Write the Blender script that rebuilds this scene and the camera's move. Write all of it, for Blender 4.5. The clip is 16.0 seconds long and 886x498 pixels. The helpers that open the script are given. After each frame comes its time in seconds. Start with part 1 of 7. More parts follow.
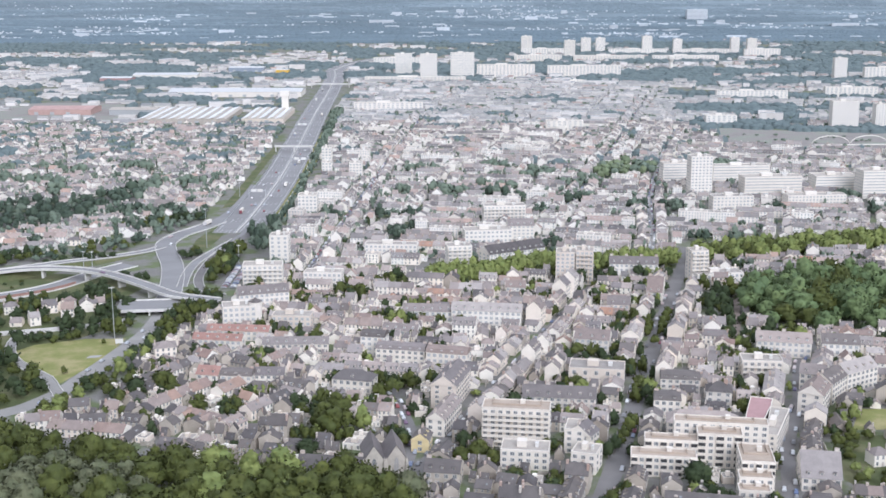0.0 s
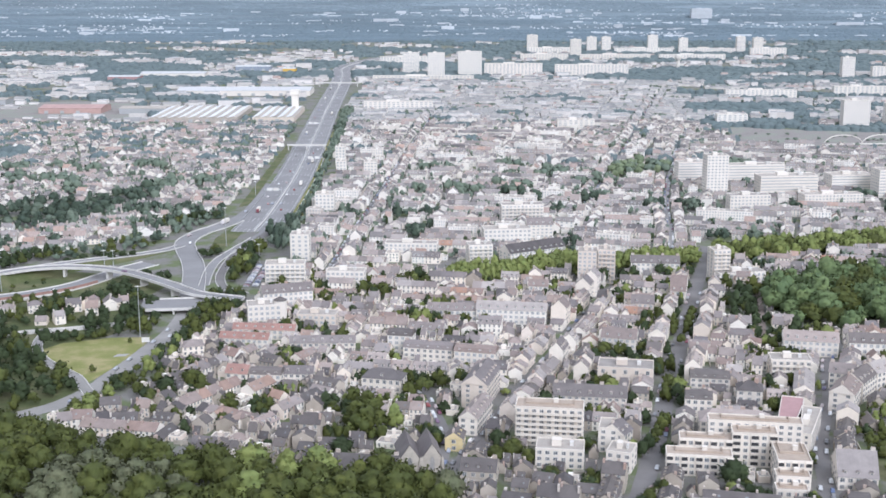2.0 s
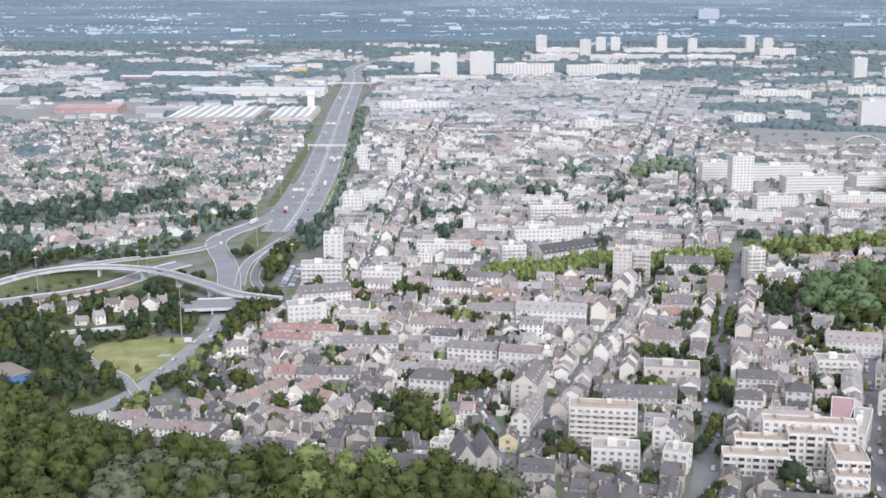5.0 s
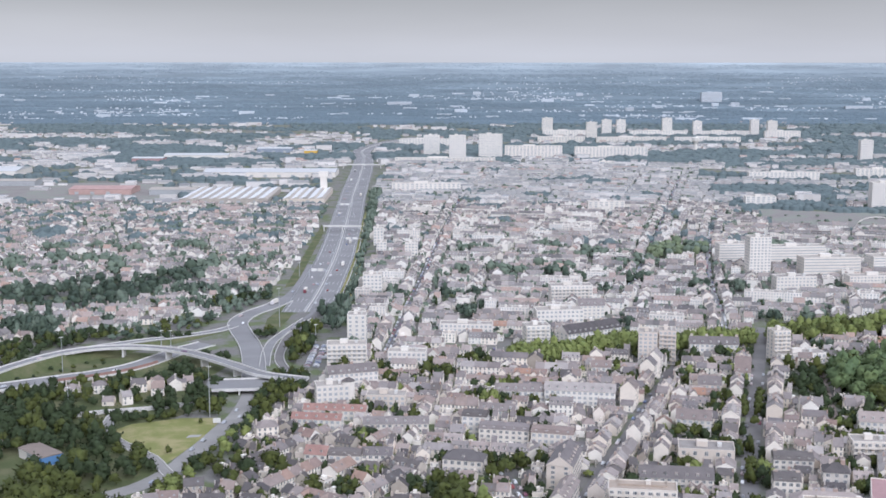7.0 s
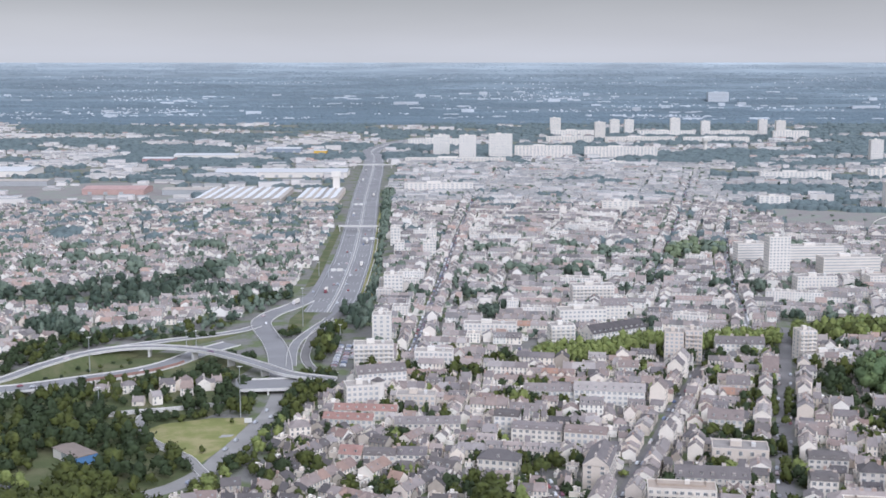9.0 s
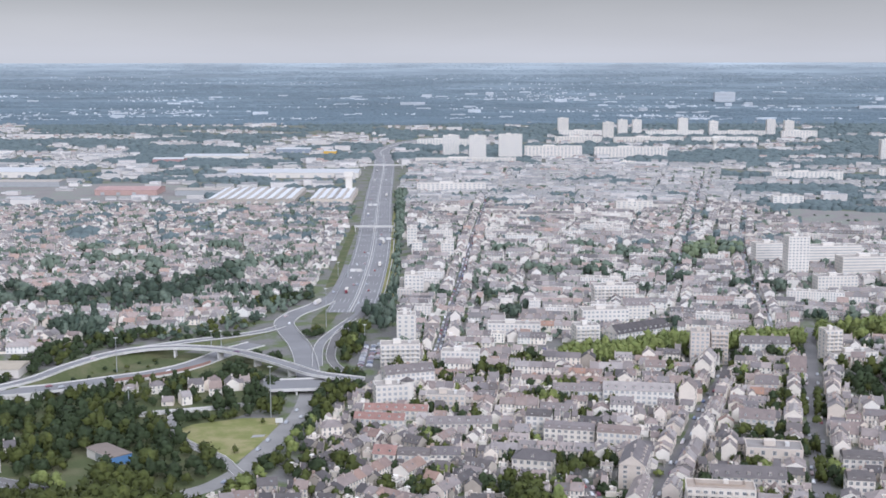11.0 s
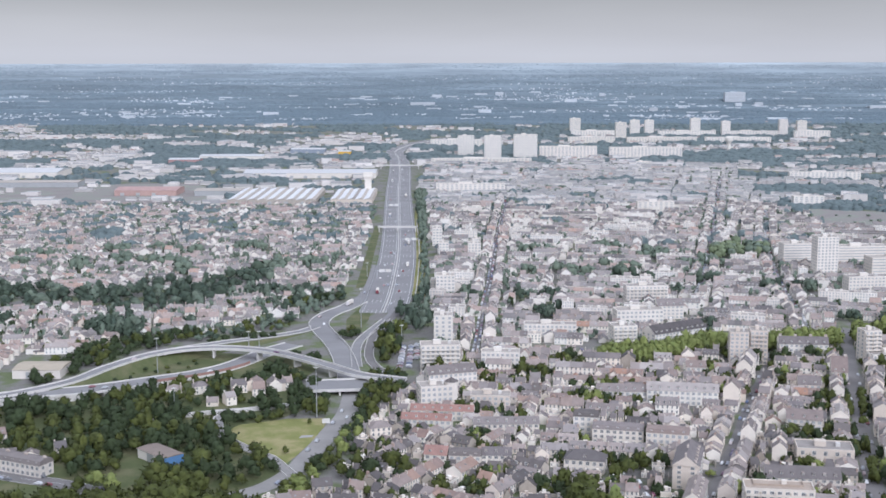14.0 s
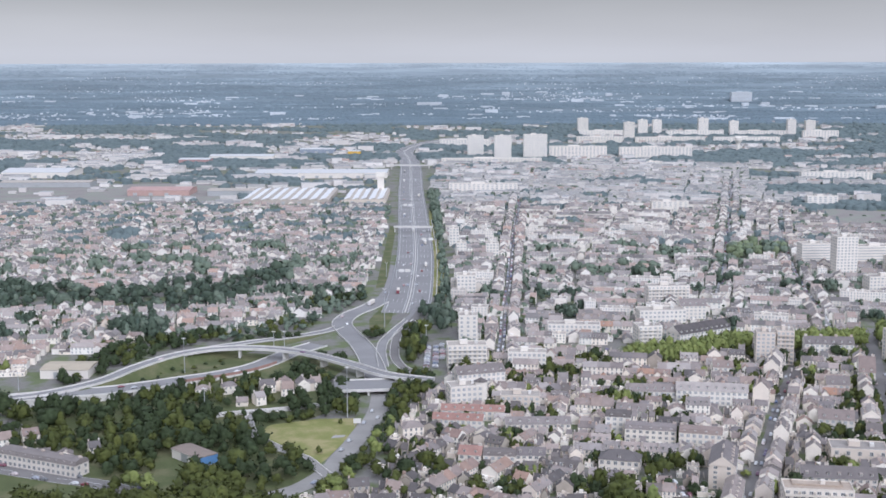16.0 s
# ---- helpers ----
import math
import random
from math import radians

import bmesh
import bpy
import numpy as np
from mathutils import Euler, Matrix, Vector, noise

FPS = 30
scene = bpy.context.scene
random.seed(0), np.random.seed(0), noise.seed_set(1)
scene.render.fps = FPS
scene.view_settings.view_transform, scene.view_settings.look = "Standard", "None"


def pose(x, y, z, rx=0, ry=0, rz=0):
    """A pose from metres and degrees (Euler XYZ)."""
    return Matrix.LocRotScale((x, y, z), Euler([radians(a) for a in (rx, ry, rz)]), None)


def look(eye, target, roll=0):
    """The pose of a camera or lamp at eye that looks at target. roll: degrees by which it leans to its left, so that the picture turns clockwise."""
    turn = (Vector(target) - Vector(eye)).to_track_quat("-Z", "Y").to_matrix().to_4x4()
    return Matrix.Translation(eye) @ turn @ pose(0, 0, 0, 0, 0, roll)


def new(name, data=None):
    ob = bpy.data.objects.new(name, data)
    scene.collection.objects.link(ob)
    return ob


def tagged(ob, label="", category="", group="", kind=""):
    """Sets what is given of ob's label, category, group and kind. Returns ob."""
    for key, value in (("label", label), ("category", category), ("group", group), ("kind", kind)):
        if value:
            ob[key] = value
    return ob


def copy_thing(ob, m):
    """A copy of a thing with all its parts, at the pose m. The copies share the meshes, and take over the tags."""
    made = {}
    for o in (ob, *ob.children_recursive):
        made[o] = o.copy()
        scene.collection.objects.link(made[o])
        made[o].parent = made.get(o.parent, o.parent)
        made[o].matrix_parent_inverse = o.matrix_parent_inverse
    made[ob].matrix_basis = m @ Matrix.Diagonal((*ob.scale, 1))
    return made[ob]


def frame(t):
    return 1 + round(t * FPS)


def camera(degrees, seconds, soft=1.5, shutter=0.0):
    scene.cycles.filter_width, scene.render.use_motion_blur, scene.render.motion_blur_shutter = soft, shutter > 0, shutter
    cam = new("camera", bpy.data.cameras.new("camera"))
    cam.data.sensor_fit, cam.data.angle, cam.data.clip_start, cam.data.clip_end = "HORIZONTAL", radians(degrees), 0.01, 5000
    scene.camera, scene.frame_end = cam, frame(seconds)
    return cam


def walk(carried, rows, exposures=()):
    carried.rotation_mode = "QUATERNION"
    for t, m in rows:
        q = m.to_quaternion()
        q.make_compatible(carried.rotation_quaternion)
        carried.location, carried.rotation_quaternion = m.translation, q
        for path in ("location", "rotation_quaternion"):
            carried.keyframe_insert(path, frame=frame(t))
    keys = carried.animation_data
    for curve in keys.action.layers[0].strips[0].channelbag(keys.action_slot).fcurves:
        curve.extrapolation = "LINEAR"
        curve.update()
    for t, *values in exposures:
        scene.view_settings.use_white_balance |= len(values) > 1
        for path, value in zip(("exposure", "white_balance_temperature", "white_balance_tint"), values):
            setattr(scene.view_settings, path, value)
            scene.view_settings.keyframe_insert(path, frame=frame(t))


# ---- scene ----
cam = camera(39.2, 16.0, soft=1.65)
METRES, EYE, TILT, LEAN, TURN = 134.0, 212.0, -12.6, 0.1, 0.0
ROWS = [
    (0.0, 0.0, 0.0, 0.0, 0.0, 0.0, -0.0),
    (0.5, -0.0262, -0.0004, 0.0001, -0.02, -0.01, -0.0),
    (1.0, -0.0567, -0.0006, 0.0003, -0.03, -0.03, -0.02),
    (1.5, -0.0856, -0.0008, 0.0003, -0.02, -0.04, -0.03),
    (2.0, -0.1149, -0.0009, -0.0, -0.01, -0.05, -0.04),
    (2.5, -0.1451, -0.0011, -0.0004, -0.03, -0.05, -0.05),
    (3.0, -0.1753, -0.0017, -0.001, -0.04, -0.05, -0.05),
    (5.3, -0.3185, -0.0060, 0.0020, -0.03, -0.04, -0.11),
    (5.5, -0.331, -0.0077, 0.0042, -0.03, 0.21, -0.11),
    (5.6, -0.3373, -0.0090, 0.0030, -0.02, 1.30, -0.12),
    (5.7, -0.3437, -0.0105, 0.0010, -0.02, 2.70, -0.12),
    (5.8, -0.3500, -0.0120, -0.0010, -0.01, 3.57, -0.13),
    (6.0, -0.3627, -0.014, -0.003, -0.01, 3.72, -0.13),
    (6.5, -0.3948, -0.0147, -0.0036, -0.0, 3.7, -0.13),
    (7.0, -0.4264, -0.016, -0.004, -0.0, 3.69, -0.13),
    (7.5, -0.458, -0.0167, -0.0041, 0.02, 3.68, -0.13),
    (8.0, -0.4895, -0.0182, -0.0039, 0.04, 3.68, -0.12),
    (8.5, -0.5212, -0.019, -0.0049, 0.06, 3.69, -0.12),
    (9.0, -0.5532, -0.0197, -0.0046, 0.08, 3.69, -0.11),
    (11.5, -0.709, -0.024, -0.0072, 0.19, 3.71, -0.05),
    (12.0, -0.74, -0.0255, -0.0076, 0.22, 3.71, -0.03),
    (12.5, -0.7723, -0.0273, -0.007, 0.24, 3.71, -0.02),
    (13.0, -0.8037, -0.0283, -0.0063, 0.25, 3.71, -0.03),
    (13.5, -0.838, -0.0299, -0.0052, 0.27, 3.72, -0.04),
    (14.0, -0.8673, -0.0314, -0.0045, 0.29, 3.71, -0.05),
    (14.5, -0.8999, -0.0327, -0.0038, 0.31, 3.71, -0.06),
    (15.0, -0.9317, -0.0337, -0.0036, 0.33, 3.7, -0.05),
    (15.5, -0.9633, -0.0349, -0.0034, 0.34, 3.7, -0.04),
    (16.0, -0.9954, -0.0363, -0.0032, 0.36, 3.7, -0.05),
]
walk(cam, [(t, pose(0, 0, EYE, TILT, LEAN, TURN) @ pose(METRES * x, METRES * y, METRES * z, 90 + pitch, roll, yaw)) for t, x, y, z, yaw, pitch, roll in ROWS],
     [(0.0, 0.36, 5670, 13), (5.3, 0.40, 5670, 13), (5.9, 0.34, 5600, 15), (7.0, 0.17, 5600, 15), (16.0, 0.14, 5600, 15)])

# ---- sky and light: a bright overcast day ----
SUN_UP, SUN_TURN = 31.0, 155.0
world = bpy.data.worlds.new("overcast_sky")
scene.world = world
world.use_nodes = True
wn, wl = world.node_tree.nodes, world.node_tree.links
wn.clear()
w_out, w_bg = wn.new("ShaderNodeOutputWorld"), wn.new("ShaderNodeBackground")
w_sky = wn.new("ShaderNodeTexSky")
w_sky.sky_type, w_sky.sun_disc = "NISHITA", False
w_sky.sun_elevation, w_sky.sun_rotation = radians(SUN_UP), radians(SUN_TURN)
w_co, w_sep = wn.new("ShaderNodeTexCoord"), wn.new("ShaderNodeSeparateXYZ")
w_ramp = wn.new("ShaderNodeValToRGB")
w_ramp.color_ramp.elements[0].position, w_ramp.color_ramp.elements[0].color = 0.0, (0.53, 0.51, 0.485, 1)
w_ramp.color_ramp.elements[1].position, w_ramp.color_ramp.elements[1].color = 1.0, (0.95, 0.965, 0.99, 1)
for w_at, w_col in ((0.045, (0.345, 0.324, 0.297, 1)), (0.2, (0.41, 0.397, 0.380, 1))):
    w_ramp.color_ramp.elements.new(w_at).color = w_col
w_cloud = wn.new("ShaderNodeTexNoise")
w_cloud.inputs["Scale"].default_value, w_cloud.inputs["Detail"].default_value = 3.0, 5.0
w_map = wn.new("ShaderNodeMapping")
w_map.inputs["Scale"].default_value = (1.0, 1.0, 7.0)
w_var = wn.new("ShaderNodeMapRange")
w_var.inputs["To Min"].default_value, w_var.inputs["To Max"].default_value = 0.86, 1.14
w_mul = wn.new("ShaderNodeVectorMath")
w_mul.operation = "SCALE"
w_thin = wn.new("ShaderNodeVectorMath")
w_thin.operation = "SCALE"
w_thin.inputs["Scale"].default_value = 0.012
w_add = wn.new("ShaderNodeVectorMath")
w_add.operation = "ADD"
wl.new(w_co.outputs["Generated"], w_sep.inputs[0])
wl.new(w_sep.outputs["Z"], w_ramp.inputs["Fac"])
wl.new(w_co.outputs["Generated"], w_map.inputs["Vector"])
wl.new(w_map.outputs["Vector"], w_cloud.inputs["Vector"])
wl.new(w_cloud.outputs["Fac"], w_var.inputs["Value"])
wl.new(w_ramp.outputs["Color"], w_mul.inputs[0])
wl.new(w_var.outputs["Result"], w_mul.inputs["Scale"])
wl.new(w_sky.outputs["Color"], w_thin.inputs[0])
wl.new(w_mul.outputs[0], w_add.inputs[0])
wl.new(w_thin.outputs[0], w_add.inputs[1])
wl.new(w_add.outputs[0], w_bg.inputs["Color"])
w_bg.inputs["Strength"].default_value = 1.0
wl.new(w_bg.outputs[0], w_out.inputs["Surface"])

sun = new("sun", bpy.data.lights.new("sun", "SUN"))
sun.data.energy, sun.data.angle, sun.data.color = 2.0, radians(40), (1.0, 0.97, 0.93)
sun.matrix_world = look((0, 0, 900), (math.sin(radians(SUN_TURN)) * -500, math.cos(radians(SUN_TURN)) * -500, 900 - 500 * math.tan(radians(SUN_UP))))


# ---- materials ----
def surface(name, stops, scale=0.5, rough=0.85, spread=0.25, bump=0.0, metal=0.0, fine=6.0, tint=None, gloss=0.3):
    """A weathered surface: colours picked per piece from stops, two scales of noise, relief."""
    m = bpy.data.materials.new(name)
    m.use_nodes = True
    n, k = m.node_tree.nodes, m.node_tree.links
    b = n["Principled BSDF"]
    b.inputs["Roughness"].default_value, b.inputs["Metallic"].default_value = rough, metal
    b.inputs["Specular IOR Level"].default_value = gloss
    geo, info = n.new("ShaderNodeNewGeometry"), n.new("ShaderNodeObjectInfo")
    s, f = n.new("ShaderNodeMath"), n.new("ShaderNodeMath")
    s.operation, f.operation = "ADD", "FRACT"
    k.new(geo.outputs["Random Per Island"], s.inputs[0])
    k.new(info.outputs["Random"], s.inputs[1])
    k.new(s.outputs[0], f.inputs[0])
    ramp = n.new("ShaderNodeValToRGB")
    e = ramp.color_ramp.elements
    while len(e) < len(stops):
        e.new(0.5)
    for i, c in enumerate(stops):
        e[i].position, e[i].color = (i / max(1, len(stops) - 1)), (*c, 1)
    k.new(f.outputs[0], ramp.inputs["Fac"])
    big, small = n.new("ShaderNodeTexNoise"), n.new("ShaderNodeTexNoise")
    for t, sc, de in ((big, scale, 4.0), (small, scale * fine, 6.0)):
        t.inputs["Scale"].default_value, t.inputs["Detail"].default_value = sc, de
        k.new(geo.outputs["Position"], t.inputs["Vector"])
    mix = n.new("ShaderNodeMath")
    mix.operation = "MULTIPLY_ADD"
    k.new(small.outputs["Fac"], mix.inputs[0])
    mix.inputs[1].default_value = 0.5
    k.new(big.outputs["Fac"], mix.inputs[2])
    rng = n.new("ShaderNodeMapRange")
    rng.inputs["From Min"].default_value, rng.inputs["From Max"].default_value = 0.4, 1.1
    rng.inputs["To Min"].default_value, rng.inputs["To Max"].default_value = 1 - spread, 1 + spread
    k.new(mix.outputs[0], rng.inputs["Value"])
    if tint:
        blend = n.new("ShaderNodeMix")
        blend.data_type = "RGBA"
        step = n.new("ShaderNodeMapRange")
        step.inputs["From Min"].default_value, step.inputs["From Max"].default_value = 0.45, 0.6
        k.new(big.outputs["Fac"], step.inputs["Value"])
        k.new(step.outputs[0], blend.inputs["Factor"])
        k.new(ramp.outputs["Color"], blend.inputs["A"])
        blend.inputs["B"].default_value = (*tint, 1)
        col = blend.outputs["Result"]
    else:
        col = ramp.outputs["Color"]
    mul = n.new("ShaderNodeVectorMath")
    mul.operation = "SCALE"
    k.new(col, mul.inputs[0])
    k.new(rng.outputs[0], mul.inputs["Scale"])
    k.new(mul.outputs[0], b.inputs["Base Color"])
    if bump:
        bu = n.new("ShaderNodeBump")
        bu.inputs["Strength"].default_value, bu.inputs["Distance"].default_value = bump, 0.1 if bump < 0.9 else 0.6
        k.new(small.outputs["Fac"], bu.inputs["Height"])
        k.new(bu.outputs["Normal"], b.inputs["Normal"])
    return m


M_WALL = surface("rendered_wall", [(0.86, 0.78, 0.684), (0.88, 0.829, 0.75), (0.76, 0.682, 0.589), (0.88, 0.839, 0.769), (0.82, 0.731, 0.627), (0.88, 0.799, 0.703), (0.7, 0.614, 0.522), (0.88, 0.819, 0.741), (0.84, 0.722, 0.627)], 0.12, 0.9, 0.10)
M_OLDWALL = surface("old_wall", [(0.424, 0.373, 0.314), (0.492, 0.439, 0.375), (0.356, 0.308, 0.26), (0.542, 0.488, 0.421)], 0.12, 0.9, 0.18)
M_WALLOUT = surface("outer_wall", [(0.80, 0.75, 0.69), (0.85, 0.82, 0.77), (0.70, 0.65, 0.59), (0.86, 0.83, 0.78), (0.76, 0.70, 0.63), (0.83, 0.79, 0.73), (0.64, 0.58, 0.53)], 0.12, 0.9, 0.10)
M_WHITE = surface("white_render", [(0.759, 0.706, 0.646), (0.8, 0.757, 0.694), (0.718, 0.667, 0.598)], 0.15, 0.85, 0.07)
M_CREAM = surface("cream_render", [(0.728, 0.671, 0.592), (0.774, 0.714, 0.641), (0.685, 0.627, 0.554)], 0.15, 0.85, 0.1)
M_BEIGE = surface("beige_render", [(0.66, 0.58, 0.50), (0.70, 0.62, 0.55)], 0.15, 0.85, 0.1)
M_TAN = surface("tan_felt_roof", [(0.46, 0.40, 0.31), (0.48, 0.42, 0.33)], 0.15, 0.9, 0.12)
M_TERRACE = surface("terrace_paving", [(0.409, 0.336, 0.272), (0.448, 0.372, 0.306)], 0.3, 0.9, 0.18)
M_STONE = surface("old_stone", [(0.42, 0.38, 0.33), (0.48, 0.44, 0.38)], 0.3, 0.9, 0.25, 0.3)
M_SLATE = surface("slate_roof", [(0.131, 0.118, 0.116), (0.229, 0.197, 0.186), (0.335, 0.282, 0.257), (0.167, 0.149, 0.149), (0.405, 0.343, 0.313), (0.269, 0.21, 0.186), (0.191, 0.168, 0.163), (0.445, 0.399, 0.37), (0.29, 0.259, 0.248), (0.151, 0.13, 0.121)], 0.25, 0.6, 0.2, 0.2, gloss=0.5)
M_OLD = surface("old_slate_roof", [(0.082, 0.072, 0.073), (0.11, 0.097, 0.093), (0.143, 0.125, 0.117), (0.094, 0.083, 0.081), (0.167, 0.14, 0.124)], 0.25, 0.6, 0.25, 0.2, gloss=0.5)
M_SLATEOUT = surface("outer_slate_roof", [(0.142, 0.132, 0.127), (0.245, 0.224, 0.216), (0.336, 0.301, 0.284), (0.176, 0.161, 0.154), (0.388, 0.342, 0.318), (0.288, 0.242, 0.218), (0.112, 0.103, 0.103)], 0.25, 0.6, 0.15, 0.2, gloss=0.5)
M_TILE = surface("clay_tile_roof", [(0.267, 0.187, 0.16), (0.31, 0.245, 0.216), (0.292, 0.241, 0.22), (0.249, 0.195, 0.176), (0.344, 0.237, 0.188), (0.31, 0.249, 0.22), (0.387, 0.228, 0.16)], 0.3, 0.85, 0.2, 0.2)
M_FLAT = surface("gravel_roof", [(0.391, 0.356, 0.320), (0.474, 0.426, 0.376), (0.319, 0.292, 0.268)], 0.2, 0.9, 0.2)
# Far walls and roofs: greyed tones with distance haze put into the colour.
M_WALLFAR = surface("hazed_wall", [(0.646, 0.608, 0.58), (0.724, 0.694, 0.673), (0.528, 0.493, 0.479), (0.763, 0.721, 0.692), (0.587, 0.551, 0.525)], 0.12, 0.9, 0.10)
M_SLATEFAR = surface("hazed_slate_roof", [(0.22, 0.218, 0.218), (0.3, 0.294, 0.284), (0.36, 0.346, 0.328), (0.27, 0.262, 0.253), (0.46, 0.431, 0.398)], 0.25, 0.6, 0.15, gloss=0.5)
M_TILEFAR = surface("hazed_tile_roof", [(0.344, 0.273, 0.245), (0.396, 0.315, 0.282), (0.335, 0.29, 0.27), (0.43, 0.302, 0.245)], 0.3, 0.85, 0.2)
M_FLATFAR = surface("hazed_gravel_roof", [(0.368, 0.363, 0.359), (0.442, 0.437, 0.423), (0.313, 0.313, 0.317), (0.515, 0.511, 0.506)], 0.2, 0.9, 0.2)
# Reflected sky is put into both glass colours; the paler serves far windows.
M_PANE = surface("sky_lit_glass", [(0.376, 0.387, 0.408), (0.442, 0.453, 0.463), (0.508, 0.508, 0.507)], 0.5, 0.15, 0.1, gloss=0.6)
M_GLASS = surface("window_glass", [(0.15, 0.165, 0.18), (0.24, 0.247, 0.255), (0.36, 0.352, 0.345)], 0.5, 0.2, 0.1, gloss=0.6)
M_LOGGIASHADE = surface("loggia_shade", [(0.05, 0.05, 0.055), (0.08, 0.08, 0.085)], 0.5, 0.2, 0.1, gloss=0.6)
M_FRAME = surface("white_joinery", [(0.74, 0.73, 0.71), (0.66, 0.64, 0.60)], 0.5, 0.6, 0.06)
M_CHIM = surface("chimney_brick", [(0.50, 0.42, 0.36), (0.60, 0.55, 0.50), (0.42, 0.30, 0.25)], 0.8, 0.9, 0.2)
M_ASPH = surface("asphalt", [(0.195, 0.184, 0.179), (0.215, 0.203, 0.197)], 0.06, 0.85, 0.16, fine=18.0)
M_MOTOR = surface("motorway_asphalt", [(0.246, 0.24, 0.24), (0.27, 0.264, 0.264)], 0.04, 0.8, 0.14, fine=18.0)
M_WORN = surface("worn_asphalt", [(0.285, 0.272, 0.258), (0.31, 0.297, 0.28)], 0.06, 0.85, 0.18, fine=18.0)
M_CONC = surface("concrete", [(0.60, 0.58, 0.55), (0.66, 0.64, 0.61)], 0.15, 0.85, 0.16)
M_PAINT = surface("road_paint", [(0.72, 0.72, 0.70), (0.66, 0.66, 0.64)], 0.5, 0.7, 0.15)
M_PAVE = surface("pavement", [(0.36, 0.35, 0.34), (0.42, 0.40, 0.38)], 0.2, 0.9, 0.15)
M_GROUND = surface("town_ground", [(0.22, 0.21, 0.195), (0.22, 0.21, 0.195)], 0.05, 0.95, 0.3, fine=9.0, tint=(0.125, 0.15, 0.075))
M_GRASS = surface("mown_grass", [(0.235, 0.245, 0.085), (0.235, 0.245, 0.085)], 0.07, 0.95, 0.3, fine=14.0, tint=(0.30, 0.27, 0.13))
M_VERGE = surface("rough_grass", [(0.104, 0.123, 0.0516), (0.104, 0.123, 0.0516)], 0.06, 0.95, 0.3, fine=12.0, tint=(0.135, 0.135, 0.07))
M_LEAF = surface("broad_leaves", [(0.0655, 0.0781, 0.0176), (0.0803, 0.0934, 0.0218), (0.057, 0.0712, 0.0185), (0.0887, 0.0992, 0.0218), (0.0665, 0.0829, 0.0218)], 0.22, 0.75, 0.46, 0.7, fine=5.0)
M_LIME = surface("lime_leaves", [(0.186, 0.221, 0.0636), (0.212, 0.24, 0.0736), (0.16, 0.201, 0.0636)], 0.22, 0.75, 0.30, 0.4, fine=5.0)
M_WILLOW = surface("willow_leaves", [(0.123, 0.13, 0.0719), (0.102, 0.115, 0.0606), (0.136, 0.141, 0.0783)], 0.22, 0.75, 0.46, 0.7, fine=5.0)
M_DARK = surface("dark_leaves", [(0.0351, 0.051, 0.022), (0.045, 0.0634, 0.025), (0.0387, 0.0567, 0.025)], 0.22, 0.8, 0.46, 0.7, fine=5.0)
M_PALELEAF = surface("pale_leaves", [(0.165, 0.205, 0.115), (0.185, 0.222, 0.125), (0.150, 0.190, 0.112)], 0.22, 0.8, 0.3, 0.4, fine=5.0)
# Haze over the park is put into this lighter, bluer green.
M_PARKLEAF = surface("park_leaves", [(0.114, 0.16, 0.0643), (0.137, 0.184, 0.075), (0.0975, 0.145, 0.0643), (0.15, 0.196, 0.075)], 0.22, 0.75, 0.40, 0.6, fine=5.0)
# Dark leaves lifted and greyed: haze beyond about 900 m is in this colour.
M_HAZEDARK = surface("hazed_dark_leaves", [(0.066, 0.092, 0.066), (0.078, 0.106, 0.073), (0.058, 0.084, 0.064)], 0.22, 0.8, 0.4, 0.5, fine=5.0)
M_BARK = surface("bark", [(0.14, 0.11, 0.08), (0.18, 0.15, 0.12)], 1.0, 0.95, 0.3)
M_BROWN = surface("brown_felt_roof", [(0.25, 0.205, 0.175), (0.28, 0.23, 0.20)], 0.15, 0.9, 0.15)
# Greyed, lifted leaf tone: distance haze put into the foliage colour.
M_HAZEDLEAF = surface("hazed_leaves", [(0.149, 0.189, 0.142), (0.167, 0.205, 0.152), (0.134, 0.174, 0.136)], 0.1, 0.9, 0.25, fine=5.0)

M_FIELD = surface("far_field", [(0.20, 0.215, 0.165), (0.24, 0.245, 0.19)], 0.02, 0.95, 0.2, fine=6.0)
# Blue-grey tone of the outer woods carries the haze in its colour.
M_FARLEAF = surface("hazed_wood_leaves", [(0.127, 0.163, 0.167), (0.146, 0.184, 0.184), (0.114, 0.147, 0.154)], 0.03, 0.9, 0.2, fine=5.0)


